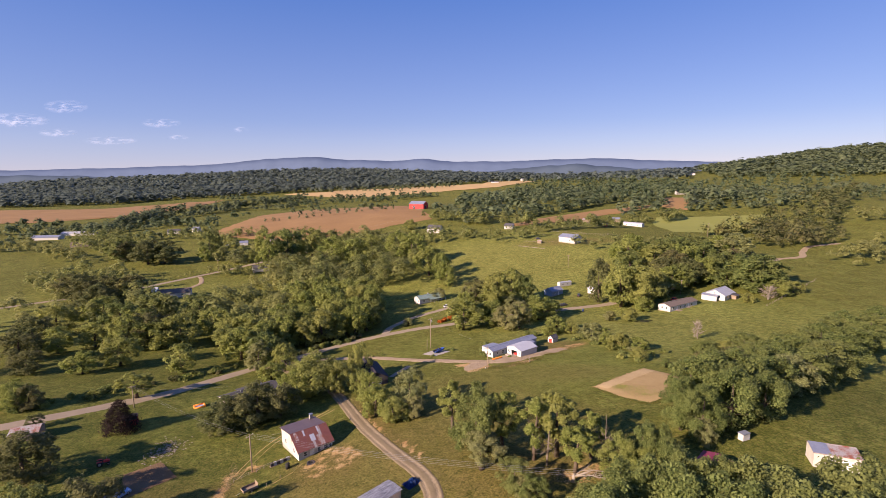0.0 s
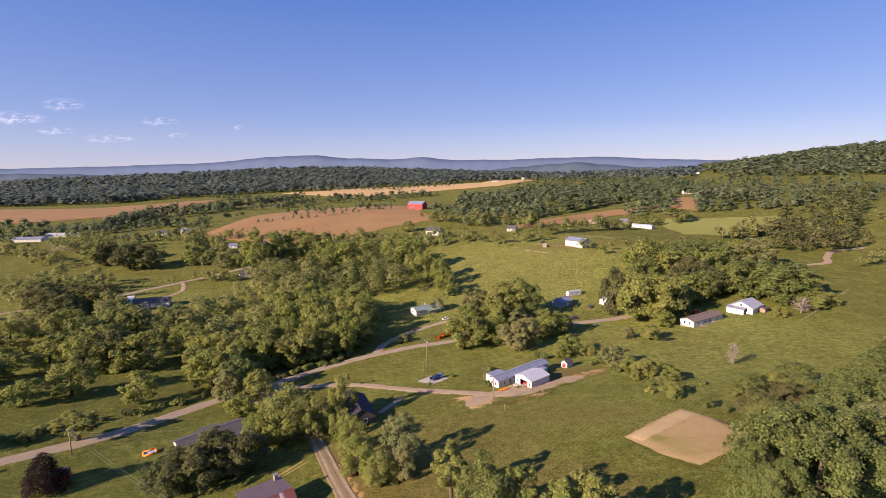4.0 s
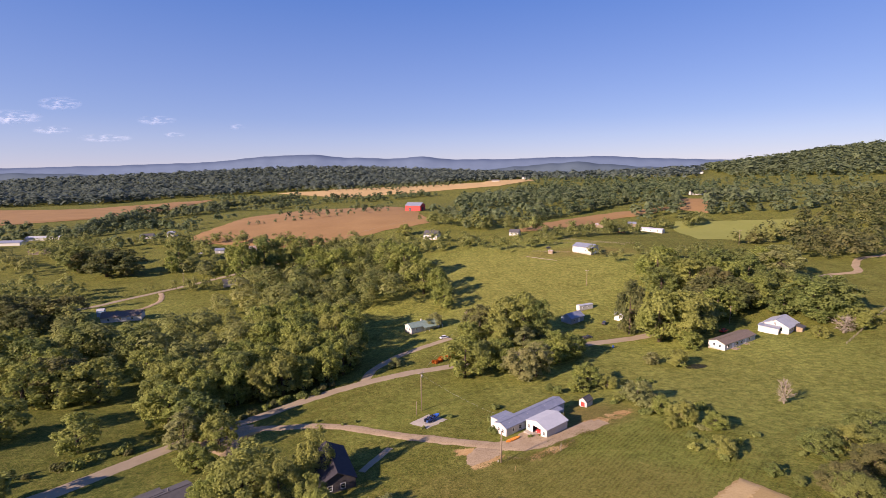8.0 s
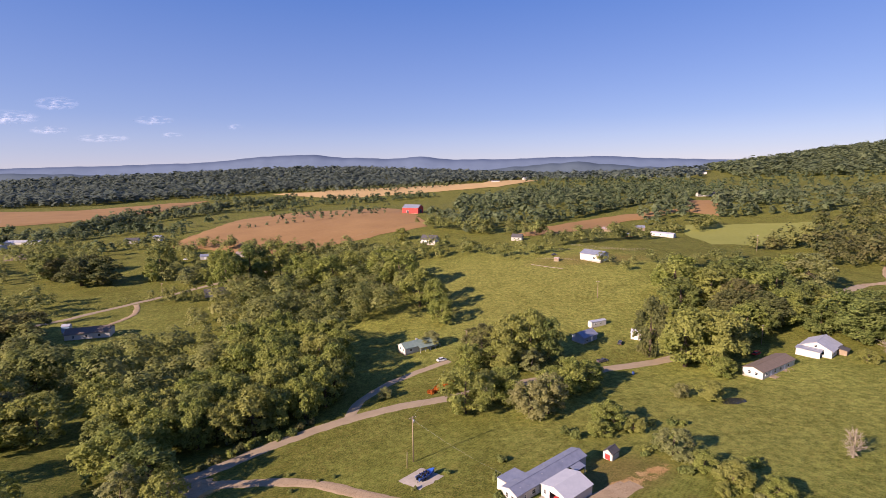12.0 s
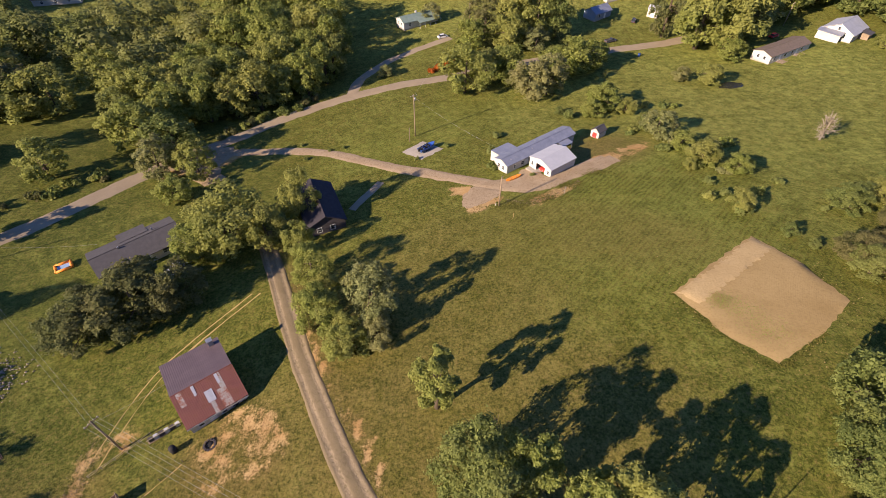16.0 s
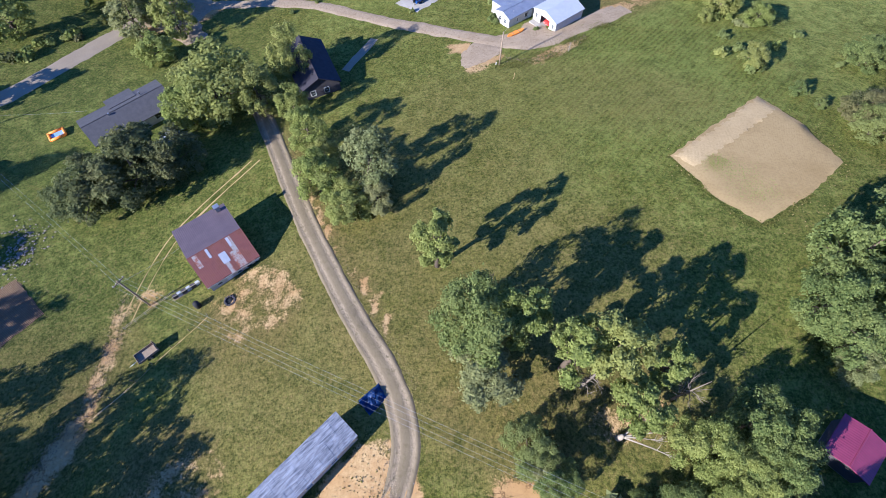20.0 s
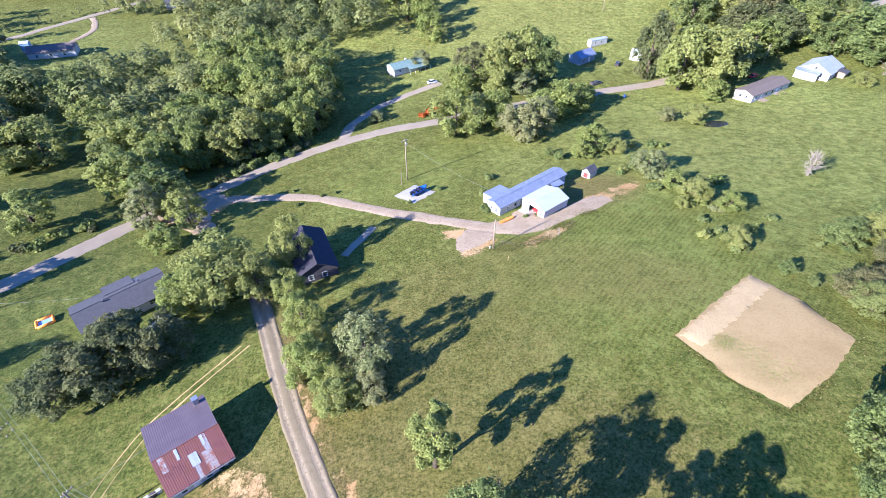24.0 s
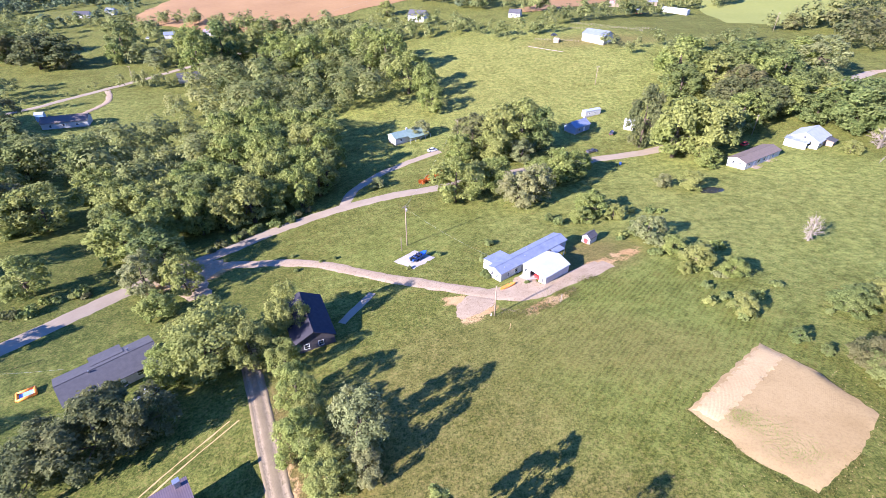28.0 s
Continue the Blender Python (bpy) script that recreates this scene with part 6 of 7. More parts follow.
# ---- poles and wires ----
def utility_pole(x, y, h, arm_deg=0, arm=True, box_on=False, label="weathered wooden utility pole", mat="wood"):
    ob = thing("utility_pole", label, "utility pole", pose(x, y, gz(x, y), 0, 0, arm_deg), "utility poles")
    tube("pole", [(0, 0, -0.5), (0, 0, h * 0.5), (0, 0, h)], [0.17, 0.15, 0.12], M[mat], ob, sides=8)
    if arm:
        box("crossarm", -1.1, -0.07, h - 0.55, 1.1, 0.07, h - 0.40, M["wood"], ob, bevel=0.02)
        for k in (-0.95, -0.4, 0.4, 0.95):
            tube("insulator", [(k, 0, h - 0.40), (k, 0, h - 0.22)], [0.05, 0.06], M["white"], ob)
    if box_on:
        tube("transformer", [(0.32, 0, h - 1.9), (0.32, 0, h - 1.0)], [0.25, 0.25], M["steel"], ob, sides=10)
    return ob


def wire(a, b, sag=0.8, rad=0.012, n=14, label="thin overhead power line"):
    a, b = Vector(a), Vector(b)
    pts = [a.lerp(b, k / n) - Vector((0, 0, sag * 4 * (k / n) * (1 - k / n))) for k in range(n + 1)]
    bm = bmesh.new()
    tube_bm(bm, pts, [rad] * len(pts), 4)
    return tagged(new("power_line", done(bm, "power_line", M["steel"])), label, "cable", "power lines")


def top_of(x, y, h):
    return Vector((x, y, gz(x, y) + h))


utility_pole(0.6, 200.6, 13.2, 30, True, True)
tube_guy = tube("guy_pole", [(-1.0, 197.6, gz(-1, 197.6) - 0.3), (-0.9, 197.7, gz(-1, 197.6) + 4.5)], [0.11, 0.09], M["wood"], None, sides=7)
tagged(tube_guy, "short leaning wooden post beside the pole", "post")
utility_pole(20.3, 161.3, 8.2, 0, False, label="plain grey wooden service pole")
utility_pole(-42.8, 108.6, 9.6, 60, True)
utility_pole(35.6, 69.0, 10.0, 60, True, True)
utility_pole(-95, 150, 7.5, 40, True)
utility_pole(23, 299, 8.5, 0, True)
utility_pole(103, 350, 10, 0, True)
utility_pole(266, 452, 13, 0, True)
utility_pole(-183, 423, 10, 0, True)
utility_pole(150, 278, 9, 30, True)
for off in (-0.9, -0.35, 0.35, 0.9):
    o = Vector((0.5 * off, 0.87 * off, 0))
    wire(top_of(-42.8, 108.6, 9.3) + o, top_of(35.6, 69, 9.7) + o, 1.4)
    if abs(off) < 0.5:
        wire(top_of(-42.8, 108.6, 9.3) + o, top_of(-95, 150, 7.3) + o, 1.6)
wire(top_of(0.6, 200.6, 12.4), (27, 177.6, 3.4), 1.2)
wire(top_of(0.6, 200.6, 12.8), top_of(23, 299, 8.2), 1.5)
wire(top_of(20.3, 161.3, 8.0), (25.0, 175.8, 3.2), 0.5)
wire(top_of(-42.8, 108.6, 8.9), (-36, 117, 5.0), 0.4)
wire(top_of(-95, 150, 6.8), (-64, 150, 2.5), 0.8)


def post(x, y, h, mat, label, r=0.07):
    ob = tube("post", [(x, y, gz(x, y) - 0.3), (x + 0.03, y, gz(x, y) + h)], [r, r * 0.9], M[mat], None, sides=6)
    return tagged(ob, label, "post", "posts")


drape("pond", [(-41, 512), (-34, 508), (-24, 512), (-22, 520), (-30, 528), (-39, 523)], 4, 0.35, M["water"], "grey farm pond beside the red field", "pond", rag=0.8)
strip("log_line", [(79, 418.7), (88, 410), (97.8, 401.8)], 0.6, M["deadwood"], "pale felled logs laid across the meadow", "log", lift=0.22, rag=0.1, kind="", across=5)
house("field_shelter", "small brown shelter in meadow by barn", 96, 421, -30, 3.4, 2.6, 1.9, 0.7, M["wood"], M["rusttin"], over=0.2, category="shed")
house("red_shed", "small red shed at the field edge", 186, 511, -20, 5, 4, 2.4, 1.2, M["red"], M["tin"], over=0.2, category="shed")
for tx, ty, th, tw, tk in ((-19.7, 559, 11, 13, "l"), (284, 459, 9, 10, "d"), (314, 474, 8, 8, "g"), (-289, 469, 17, 18, "d"), (-278, 492, 15, 16, "d"), (-212, 464, 13, 12, "l"), (-180, 454, 12, 13, "b"), (-168, 458, 11, 11, "l"), (-123, 455, 15, 14, "l")):
    tree(tx, ty, th, tw, tk, 0)
post(22.7, 155.8, 1.6, "tansoil", "yellow marker stake in the grass", 0.06)
post(35.5, 163.8, 2.2, "deadwood", "grey wooden post in rough grass", 0.09)
post(19.6, 161.5, 0.6, "white", "short white marker post", 0.12)


# ---- vehicles ----
def wheel_at(parent, x, y, r=0.34, w=0.22):
    bm = bmesh.new()
    tube_bm(bm, [(x, y - w / 2, r), (x, y - w / 2 + 0.03, r), (x, y + w / 2 - 0.03, r), (x, y + w / 2, r)], [r - 0.04, r, r, r - 0.04], 14)
    wheel = part("wheel", done(bm, "tyre", M["black"]), parent)
    bm = bmesh.new()
    tube_bm(bm, [(x, y - w / 2 - 0.01, r), (x, y + w / 2 + 0.01, r)], [r * 0.55, r * 0.55], 10)
    part("rim", done(bm, "rim", M["steel"]), wheel)


def loft(name, sections, mat, parent, label=""):
    """A closed body through cross sections (x, half width low, half width high, z low, z high)."""
    bm = bmesh.new()
    rings = []
    for x, wl, wh, zl, zh in sections:
        mid = (zl + zh) / 2
        rings.append([bm.verts.new(p) for p in ((x, -wl, zl), (x, -max(wl, wh), mid), (x, -wh, zh), (x, wh, zh), (x, max(wl, wh), mid), (x, wl, zl))])
    for a, b in zip(rings, rings[1:]):
        for k in range(6):
            bm.faces.new((a[k], a[(k + 1) % 6], b[(k + 1) % 6], b[k]))
    bm.faces.new(rings[0][::-1])
    bm.faces.new(rings[-1])
    bmesh.ops.recalc_face_normals(bm, faces=bm.faces)
    return part(name, done(bm, name, mat), parent, label)


def car(name, label, x, y, deg, paint, pickup=False):
    ob = thing(name, label, "car" if not pickup else "pickup truck", pose(x, y, gz(x, y) + 0.02, 0, 0, deg))
    L = 2.7 if pickup else 2.25
    loft("body", [(-L, 0.75, 0.72, 0.42, 0.72), (-L + 0.15, 0.88, 0.80, 0.32, 0.88), (-0.9, 0.9, 0.84, 0.28, 0.94), (0.9, 0.9, 0.84, 0.28, 0.94), (L - 0.3, 0.88, 0.78, 0.30, 0.84), (L, 0.74, 0.66, 0.40, 0.66)], M[paint], ob)
    x0 = -0.2 if pickup else -1.5
    loft("cabin", [(x0 - 0.1, 0.78, 0.70, 0.92, 1.0), (x0 + 0.35, 0.78, 0.62, 0.92, 1.46), (0.75, 0.78, 0.62, 0.92, 1.48), (1.35, 0.76, 0.66, 0.92, 0.98)], M["glass"], ob)
    box("cabin_roof", x0 + 0.33, -0.6, 1.46, 0.72, 0.6, 1.52, M[paint], ob, bevel=0.03)
    if pickup:
        box("bed_floor", -L + 0.1, -0.75, 0.86, -0.3, 0.75, 0.95, M["dark"], ob)
        for yy in (-0.85, 0.78):
            box("bed_side", -L + 0.05, yy, 0.8, -0.3, yy + 0.07, 1.2, M[paint], ob, bevel=0.02)
        box("tailgate", -L, -0.8, 0.8, -L + 0.07, 0.8, 1.2, M[paint], ob, bevel=0.02)
    for wx in (-L + 0.75, L - 0.8):
        for wy in (-0.80, 0.80):
            wheel_at(ob, wx, wy)
    for yy in (-0.6, 0.4):
        box("headlight", L - 0.1, yy, 0.52, L + 0.01, yy + 0.2, 0.64, M["trim"], ob)
        box("tail_light", -L - 0.01, yy, 0.55, -L + 0.1, yy + 0.2, 0.68, M["red"], ob)
    return ob


car("pickup_truck", "dark pickup truck parked on grass", -68.8, 99.4, 55, "carblue", True)
car("parked_car", "pale blue car parked in tree shade", -46.9, 76.3, 15, "carblue")
car("parked_car", "white car on the grey drive", 10.8, 284.5, 25, "carwhite")
car("parked_car", "red car in shade behind the manufactured home", 141, 268, 30, "red")
car("parked_car", "silver car beside the ranch house", -49.5, 147.5, 60, "carwhite")
car("parked_car", "blue car beside the ranch house", -46.5, 151.5, 40, "carblue")
car("parked_car", "white car in far meadow", -218, 531, 10, "carwhite")
car("pickup_truck", "dark pickup in tree shade by road", 78, 272, 25, "carpaint", True)
car("parked_car", "red car inside the open garage bay", 34.0 + 2.6 * math.cos(radians(36)) - 3.4 * math.sin(radians(36)), 171.9 + 2.6 * math.sin(radians(36)) + 3.4 * math.cos(radians(36)), 216, "red").location.z = gz0 + 0.04
car("parked_car", "dark car near white barn", 100, 436, 10, "carpaint")
car("parked_car", "dark car by the white shed", 93, 291, 60, "carpaint")


def tarped_heap(x, y, z, deg, L, W, H, mat, label, seed):
    """A heap under a creased tarpaulin."""
    r = random.Random(seed)
    ob = thing("covered_heap", label, "tarpaulin", pose(x, y, z, 0, 0, deg))
    nx, ny = 18, 12
    bm = bmesh.new()
    g = []
    humps = [(r.uniform(0.2, 0.8), r.uniform(0.25, 0.75), r.uniform(0.12, 0.25), r.uniform(0.5, 1)) for _ in range(5)]
    for i in range(nx):
        row = []
        for j in range(ny):
            u, v = i / (nx - 1), j / (ny - 1)
            e = min(1, 6 * min(u, 1 - u, v, 1 - v))
            hh = max([a * math.exp(-((u - cu) ** 2 + (v - cv) ** 2) / (2 * s * s)) for cu, cv, s, a in humps] + [0.35]) * e
            row.append(bm.verts.new(((u - 0.5) * L, (v - 0.5) * W, H * hh + r.uniform(0, 0.10))))
        g.append(row)
    for i in range(nx - 1):
        for j in range(ny - 1):
            bm.faces.new((g[i][j], g[i + 1][j], g[i + 1][j + 1], g[i][j + 1]))
    bmesh.ops.solidify(bm, geom=bm.faces[:], thickness=-0.02)
    part("tarpaulin", done(bm, "tarpaulin", mat), ob)
    return ob


drape("concrete_pad", [(-3.0, 191.6), (2.6, 186.2), (8.6, 191.6), (2.8, 197.0)], 2, 0.16, M["concrete"], "pale concrete pad in the lawn", "pad", rag=0.25)


def boat():
    """An open blue motor boat on its trailer, its fittings half covered."""
    x, y = 4.0, 191.6
    ob = thing("boat", "blue open motor boat on trailer standing on concrete pad", "boat", pose(x, y, gz(x, y) + 0.2, 0, 0, 42))
    loft("hull", [(-2.7, 0.72, 0.92, 0.45, 1.15), (-1.0, 0.7, 1.0, 0.40, 1.12), (1.0, 0.55, 0.95, 0.42, 1.18), (2.2, 0.25, 0.6, 0.55, 1.30), (2.9, 0.03, 0.08, 0.9, 1.40)], M["blue"], ob, "glossy blue hull")
    loft("cockpit", [(-2.4, 0.6, 0.72, 0.9, 1.165), (-1.0, 0.6, 0.78, 0.9, 1.15), (0.6, 0.5, 0.74, 0.9, 1.20)], M["black"], ob, "dark open cockpit")
    loft("foredeck", [(0.75, 0.6, 0.86, 1.1, 1.22), (1.8, 0.4, 0.62, 1.15, 1.31), (2.6, 0.1, 0.18, 1.25, 1.41)], M["brightblue"], ob, "bright blue foredeck")
    box("windscreen", 0.45, -0.7, 1.18, 0.55, 0.7, 1.62, M["glass"], ob, bevel=0.02)
    for sx in (-1.6, -0.3):
        for sy in (-0.42, 0.42):
            box("seat", sx, sy - 0.24, 1.0, sx + 0.5, sy + 0.24, 1.42, M["brightblue"], ob, bevel=0.06)
            box("seat_back", sx - 0.1, sy - 0.24, 1.3, sx + 0.04, sy + 0.24, 1.75, M["black"], ob, bevel=0.04)
    motor = box("motor", -3.2, -0.25, 0.7, -2.72, 0.25, 1.55, M["black"], ob, bevel=0.08)
    box("motor_leg", -3.1, -0.07, -0.05, -2.9, 0.07, 0.72, M["steel"], motor)
    tube("trailer_beam", [(-2.2, 0, 0.35), (3.9, 0, 0.35)], [0.06, 0.06], M["steel"], ob)
    for wy in (-0.95, 0.95):
        wheel_at(ob, -0.9, wy, 0.33)
    tube("jockey_wheel", [(3.7, 0, -0.02), (3.7, 0, 0.42)], [0.05, 0.04], M["steel"], ob)


M["brightblue"] = plain("bright_blue_gelcoat", (0.03, 0.10, 0.42), (0.05, 0.15, 0.52), 1.2, 0.3, bump=0.05, spec=0.5)
boat()

tarped_heap(-3.8, 90.2, gz(-4, 90), 40, 3.6, 2.6, 1.1, M["blue"], "dark blue tarpaulin over a heap of boards", 3)


def canoe():
    x, y = 25.2, 172.6
    ob = thing("canoe", "orange plastic canoe beside the mobile home", "canoe", pose(x, y, gz(x, y) + 0.12, 0, 0, 30))
    loft("hull", [(-2.3, 0.03, 0.05, 0.1, 0.5), (-1.5, 0.25, 0.40, 0.0, 0.42), (0, 0.35, 0.5, 0.0, 0.40), (1.5, 0.25, 0.40, 0.0, 0.42), (2.3, 0.03, 0.05, 0.1, 0.5)], M["orange"], ob)
    for k in (-0.9, 0.7):
        box("thwart", k, -0.42, 0.40, k + 0.14, 0.42, 0.44, M["wood"], ob)


canoe()


def small_tractor():
    x, y = -81, 113.5
    ob = thing("tractor", "small old red tractor on the lawn", "tractor", pose(x, y, gz(x, y), 0, 0, 30))
    loft("hood", [(0.2, 0.3, 0.28, 0.7, 1.2), (1.0, 0.3, 0.27, 0.7, 1.18), (1.5, 0.26, 0.22, 0.72, 1.08)], M["red"], ob)
    box("chassis", -0.9, -0.25, 0.45, 1.4, 0.25, 0.72, M["dark"], ob, bevel=0.03)
    box("seat", -0.7, -0.25, 0.95, -0.3, 0.25, 1.1, M["black"], ob, bevel=0.05)
    for wy in (-0.7, 0.7):
        wheel_at(ob, -0.6, wy, 0.62, 0.34)
        wheel_at(ob, 1.15, wy * 0.85, 0.36, 0.22)
        box("mudguard", -1.2, wy - 0.2, 1.22, 0.0, wy + 0.2, 1.28, M["red"], ob, bevel=0.02)
    tube("exhaust", [(0.9, 0.15, 1.15), (0.9, 0.15, 1.8)], [0.04, 0.035], M["steel"], ob)
    tube("steering_column", [(0.15, 0, 1.1), (-0.15, 0, 1.45)], [0.03, 0.03], M["black"], ob)


small_tractor()


def utility_trailer():
    x, y = -40.2, 99.8
    ob = thing("utility_trailer", "weathered grey utility trailer in rough grass", "trailer", pose(x, y, gz(x, y), 0, 0, 42))
    box("bed", -1.6, -0.85, 0.55, 1.6, 0.85, 0.65, M["wood"], ob)
    for yy in (-0.88, 0.82):
        box("side_board", -1.6, yy, 0.6, 1.6, yy + 0.06, 1.1, M["wood"], ob, bevel=0.01)
    for xx in (-1.63, 1.57):
        box("end_board", xx, -0.85, 0.6, xx + 0.06, 0.85, 1.1 if xx < 0 else 1.7, M["wood"], ob, bevel=0.01)
    wheel_at(ob, 0.1, -1.0, 0.36)
    wheel_at(ob, 0.1, 1.0, 0.36)
    tube("drawbar", [(-1.6, 0, 0.55), (-3.0, 0, 0.35)], [0.05, 0.05], M["steel"], ob)


utility_trailer()


def paddling_pool():
    x, y = -74.3, 149.9
    ob = thing("paddling_pool", "inflatable orange and blue paddling pool on lawn", "paddling pool", pose(x, y, gz(x, y) + 0.02, 0, 0, 35))
    r, hw, hh = 0.3, 1.5, 1.1
    c = [(-hw, -hh), (hw, -hh), (hw, hh), (-hw, hh)]
    for k in range(4):
        a, b = c[k], c[(k + 1) % 4]
        tube("side_tube", [(*a, r), (*b, r)], [r, r], M["orange"], ob, sides=9)
    box("liner", -hw, -hh, 0.02, hw, hh, 0.22, M["carblue"], ob, bevel=0.03)


paddling_pool()


def drum(x, y, mat, label, r=0.35, h=0.9, name="barrel"):
    ob = thing(name, label, name, pose(x, y, gz(x, y)))
    tube("body", [(0, 0, 0), (0, 0, h * 0.33), (0, 0, h * 0.35), (0, 0, h * 0.66), (0, 0, h * 0.68), (0, 0, h)], [r, r, r * 1.05, r * 1.05, r, r], M[mat], ob, sides=14)
    tube("lid", [(0, 0, h), (0, 0, h + 0.03)], [r * 0.9, r * 0.88], M[mat], ob, sides=14)


drum(-34.0, 107.6, "black", "black barrel standing by old house", 0.5, 1.3)
drum(84.5, 256.6, "blue", "blue plastic barrel by the road fence", 0.5, 1.1)
drum(17.2, 80.2, "steel", "round grey metal tub under trees", 0.7, 0.7, "tub")


def fire_pit():
    x, y = -28.6, 108.0
    ob = thing("fire_pit", "dark stone fire pit ring on bare earth", "fire pit", pose(x, y, gz(x, y)))
    r = random.Random(6)
    for k in range(12):
        a = k * math.pi / 6
        s = r.uniform(0.14, 0.2)
        box("stone", -s, -s, -0.05, s, s, 0.26, M["dark"], ob, bevel=0.05, m=pose(0.8 * math.cos(a), 0.8 * math.sin(a), 0.03, 0, 0, math.degrees(a)))
    tube("ash", [(0, 0, -0.05), (0, 0, 0.08)], [0.7, 0.6], M["black"], ob, sides=12)


fire_pit()


def picket_run(name, label, a, b, h, mat, gap=0.3, rails=2):
    """A run of fence: posts, rails and pales."""
    a, b = Vector((*a, 0)), Vector((*b, 0))
    n = int((b - a).length / 2.2) + 1
    ob = thing(name, label, "fence", pose(a.x, a.y, 0))
    for k in range(n + 1):
        p = a.lerp(b, k / n) - a
        z = gz(a.x + p.x, a.y + p.y)
        tube("fence_post", [(p.x, p.y, z - 0.3), (p.x, p.y, z + h)], [0.06, 0.055], M[mat], ob, sides=5)
        if k < n:
            q = a.lerp(b, (k + 1) / n) - a
            zq = gz(a.x + q.x, a.y + q.y)
            for j in range(rails):
                f = h * (0.9 - 0.45 * j)
                tube("rail", [(p.x, p.y, z + f), (q.x, q.y, zq + f)], [0.03, 0.03], M[mat], ob, sides=4)


picket_run("field_fence", "pale rail fence round the barn paddock", (120, 466), (162, 437.5), 1.5, "deadwood")
picket_run("field_fence", "long post and rail fence across hillside", (175, 240), (240, 288), 1.3, "deadwood")
picket_run("field_fence", "wooden fence behind the white barn", (108, 450), (178, 444), 1.3, "deadwood")
picket_run("field_fence", "post and wire fence along the red field", (-110, 545), (0, 665), 1.3, "deadwood")
picket_run("field_fence", "old fence in meadow by barn", (86, 430), (112, 418), 1.2, "deadwood")
for u in np.linspace(0, 1, 7):
    post(-32.0 - 14.2 * u, 105.8 - 15.3 * u, 0.9, "greywood", "short grey fence post in rough grass", 0.06)
strip("footpath", [(-32.0, 105.4), (-38.2, 98.8), (-42.4, 93.6), (-46.0, 89.8)], 0.45, M["tansoil"], "narrow pale footpath worn along the posts", "path", lift=0.05, rag=0.25, across=3)
picket_run("yard_fence", "low grey fence by the old house", (-38.9, 110.6), (-45.6, 104.4), 0.9, "deadwood")


def stack(x, y, deg, label):
    ob = thing("lumber_rack", label, "rack", pose(x, y, gz(x, y), 0, 0, deg))
    for k in range(6):
        box("panel", -2.4 + 0.8 * k, -0.25, 0.05, -1.75 + 0.8 * k, 0.25, 0.9, M["whitetin"] if k % 2 else M["dark"], ob, bevel=0.02)
    box("base", -2.6, -0.4, 0.0, 2.6, 0.4, 0.08, M["wood"], ob)
    box("top_rail", -2.6, -0.32, 0.9, 2.6, -0.24, 0.98, M["deadwood"], ob)


stack(-36.7, 110.8, 36, "row of old grey and white appliances by wall")


def hive_box(x, y):
    ob = thing("bee_hive", "small white box under big trees", "box", pose(x, y, gz(x, y), 0, 0, 20))
    box("body", -1.0, -0.6, 0.1, 1.0, 0.6, 1.5, M["white"], ob, bevel=0.03)
    box("lid", -1.1, -0.7, 1.5, 1.1, 0.7, 1.62, M["tin"], ob, bevel=0.02)
    box("stand", -0.9, -0.5, -0.2, 0.9, 0.5, 0.12, M["wood"], ob)


hive_box(64.9, 91.8)


# ---- bushes, brush and rough growth ----
def bush(x, y, h, w, leaf, label, seed, n=700, name="bush"):
    r = np.random.default_rng(seed)
    k = 6
    c = np.stack([r.uniform(-0.3, 0.3, k) * w, r.uniform(-0.3, 0.3, k) * w, r.uniform(0.25, 0.65, k) * h], -1)
    ob = thing(name, label, "bush", pose(x, y, gz(x, y) - 0.1), "bushes")
    part("foliage", leaf_mesh("foliage", leaves(c, np.full(k, 0.28 * w), n, 0.11 * w + 0.1, seed=seed), M[leaf]), ob)
    bm = bmesh.new()
    for p in c[:4]:
        tube_bm(bm, [(0, 0, -0.1), tuple(p * 0.5), tuple(p)], [0.05, 0.04, 0.015], 4)
    part("stem", done(bm, "stem", M["bark"]), ob)


M["leaf_orange"] = foliage("orange_leaves", (0.30, 0.07, 0.01), (0.55, 0.17, 0.03), (0.5, 0.2, 0.04))
for k, (x, y, h, w) in enumerate([(8.5, 252.5, 2, 3.2), (11.5, 255.5, 2, 2.8), (13.8, 258, 1.8, 2.4), (5.8, 250.5, 1.8, 2.4)]):
    bush(x, y, h, w, "leaf_orange", "bright orange-leaved shrub by the road", 20 + k, 350)
for k, (x, y, h, w) in enumerate([(9.5, 192.5, 1.6, 1.3), (1.2, 186.6, 0.9, 1.2), (20.5, 178.5, 2.2, 2.4), (21.5, 186.8, 2.4, 2.2), (24, 196, 1.3, 2.4), (46, 206, 2.2, 3.4), (30, 173.5, 0.6, 1.2), (-30, 192, 0.9, 1.2), (-24, 196, 0.9, 1.1), (-20, 197, 0.9, 1.0), (-33, 200.5, 0.9, 1.1)]):
    bush(x, y, h, w, "leaf_green", "small rounded green garden shrub", 40 + k, 260)
brush = random.Random(9)
for k in range(46):
    u = brush.random()
    x, y = -130 + 96 * u + brush.uniform(-2, 2), 140 + 88 * u + brush.uniform(3.5, 9)
    if -130 < x < -30:
        bush(x, y, brush.uniform(1.2, 2.6), brush.uniform(2, 4), brush.choice(["leaf_green", "leaf_dark", "leaf_light"]), "rough green brush along the road verge", 100 + k, 180)
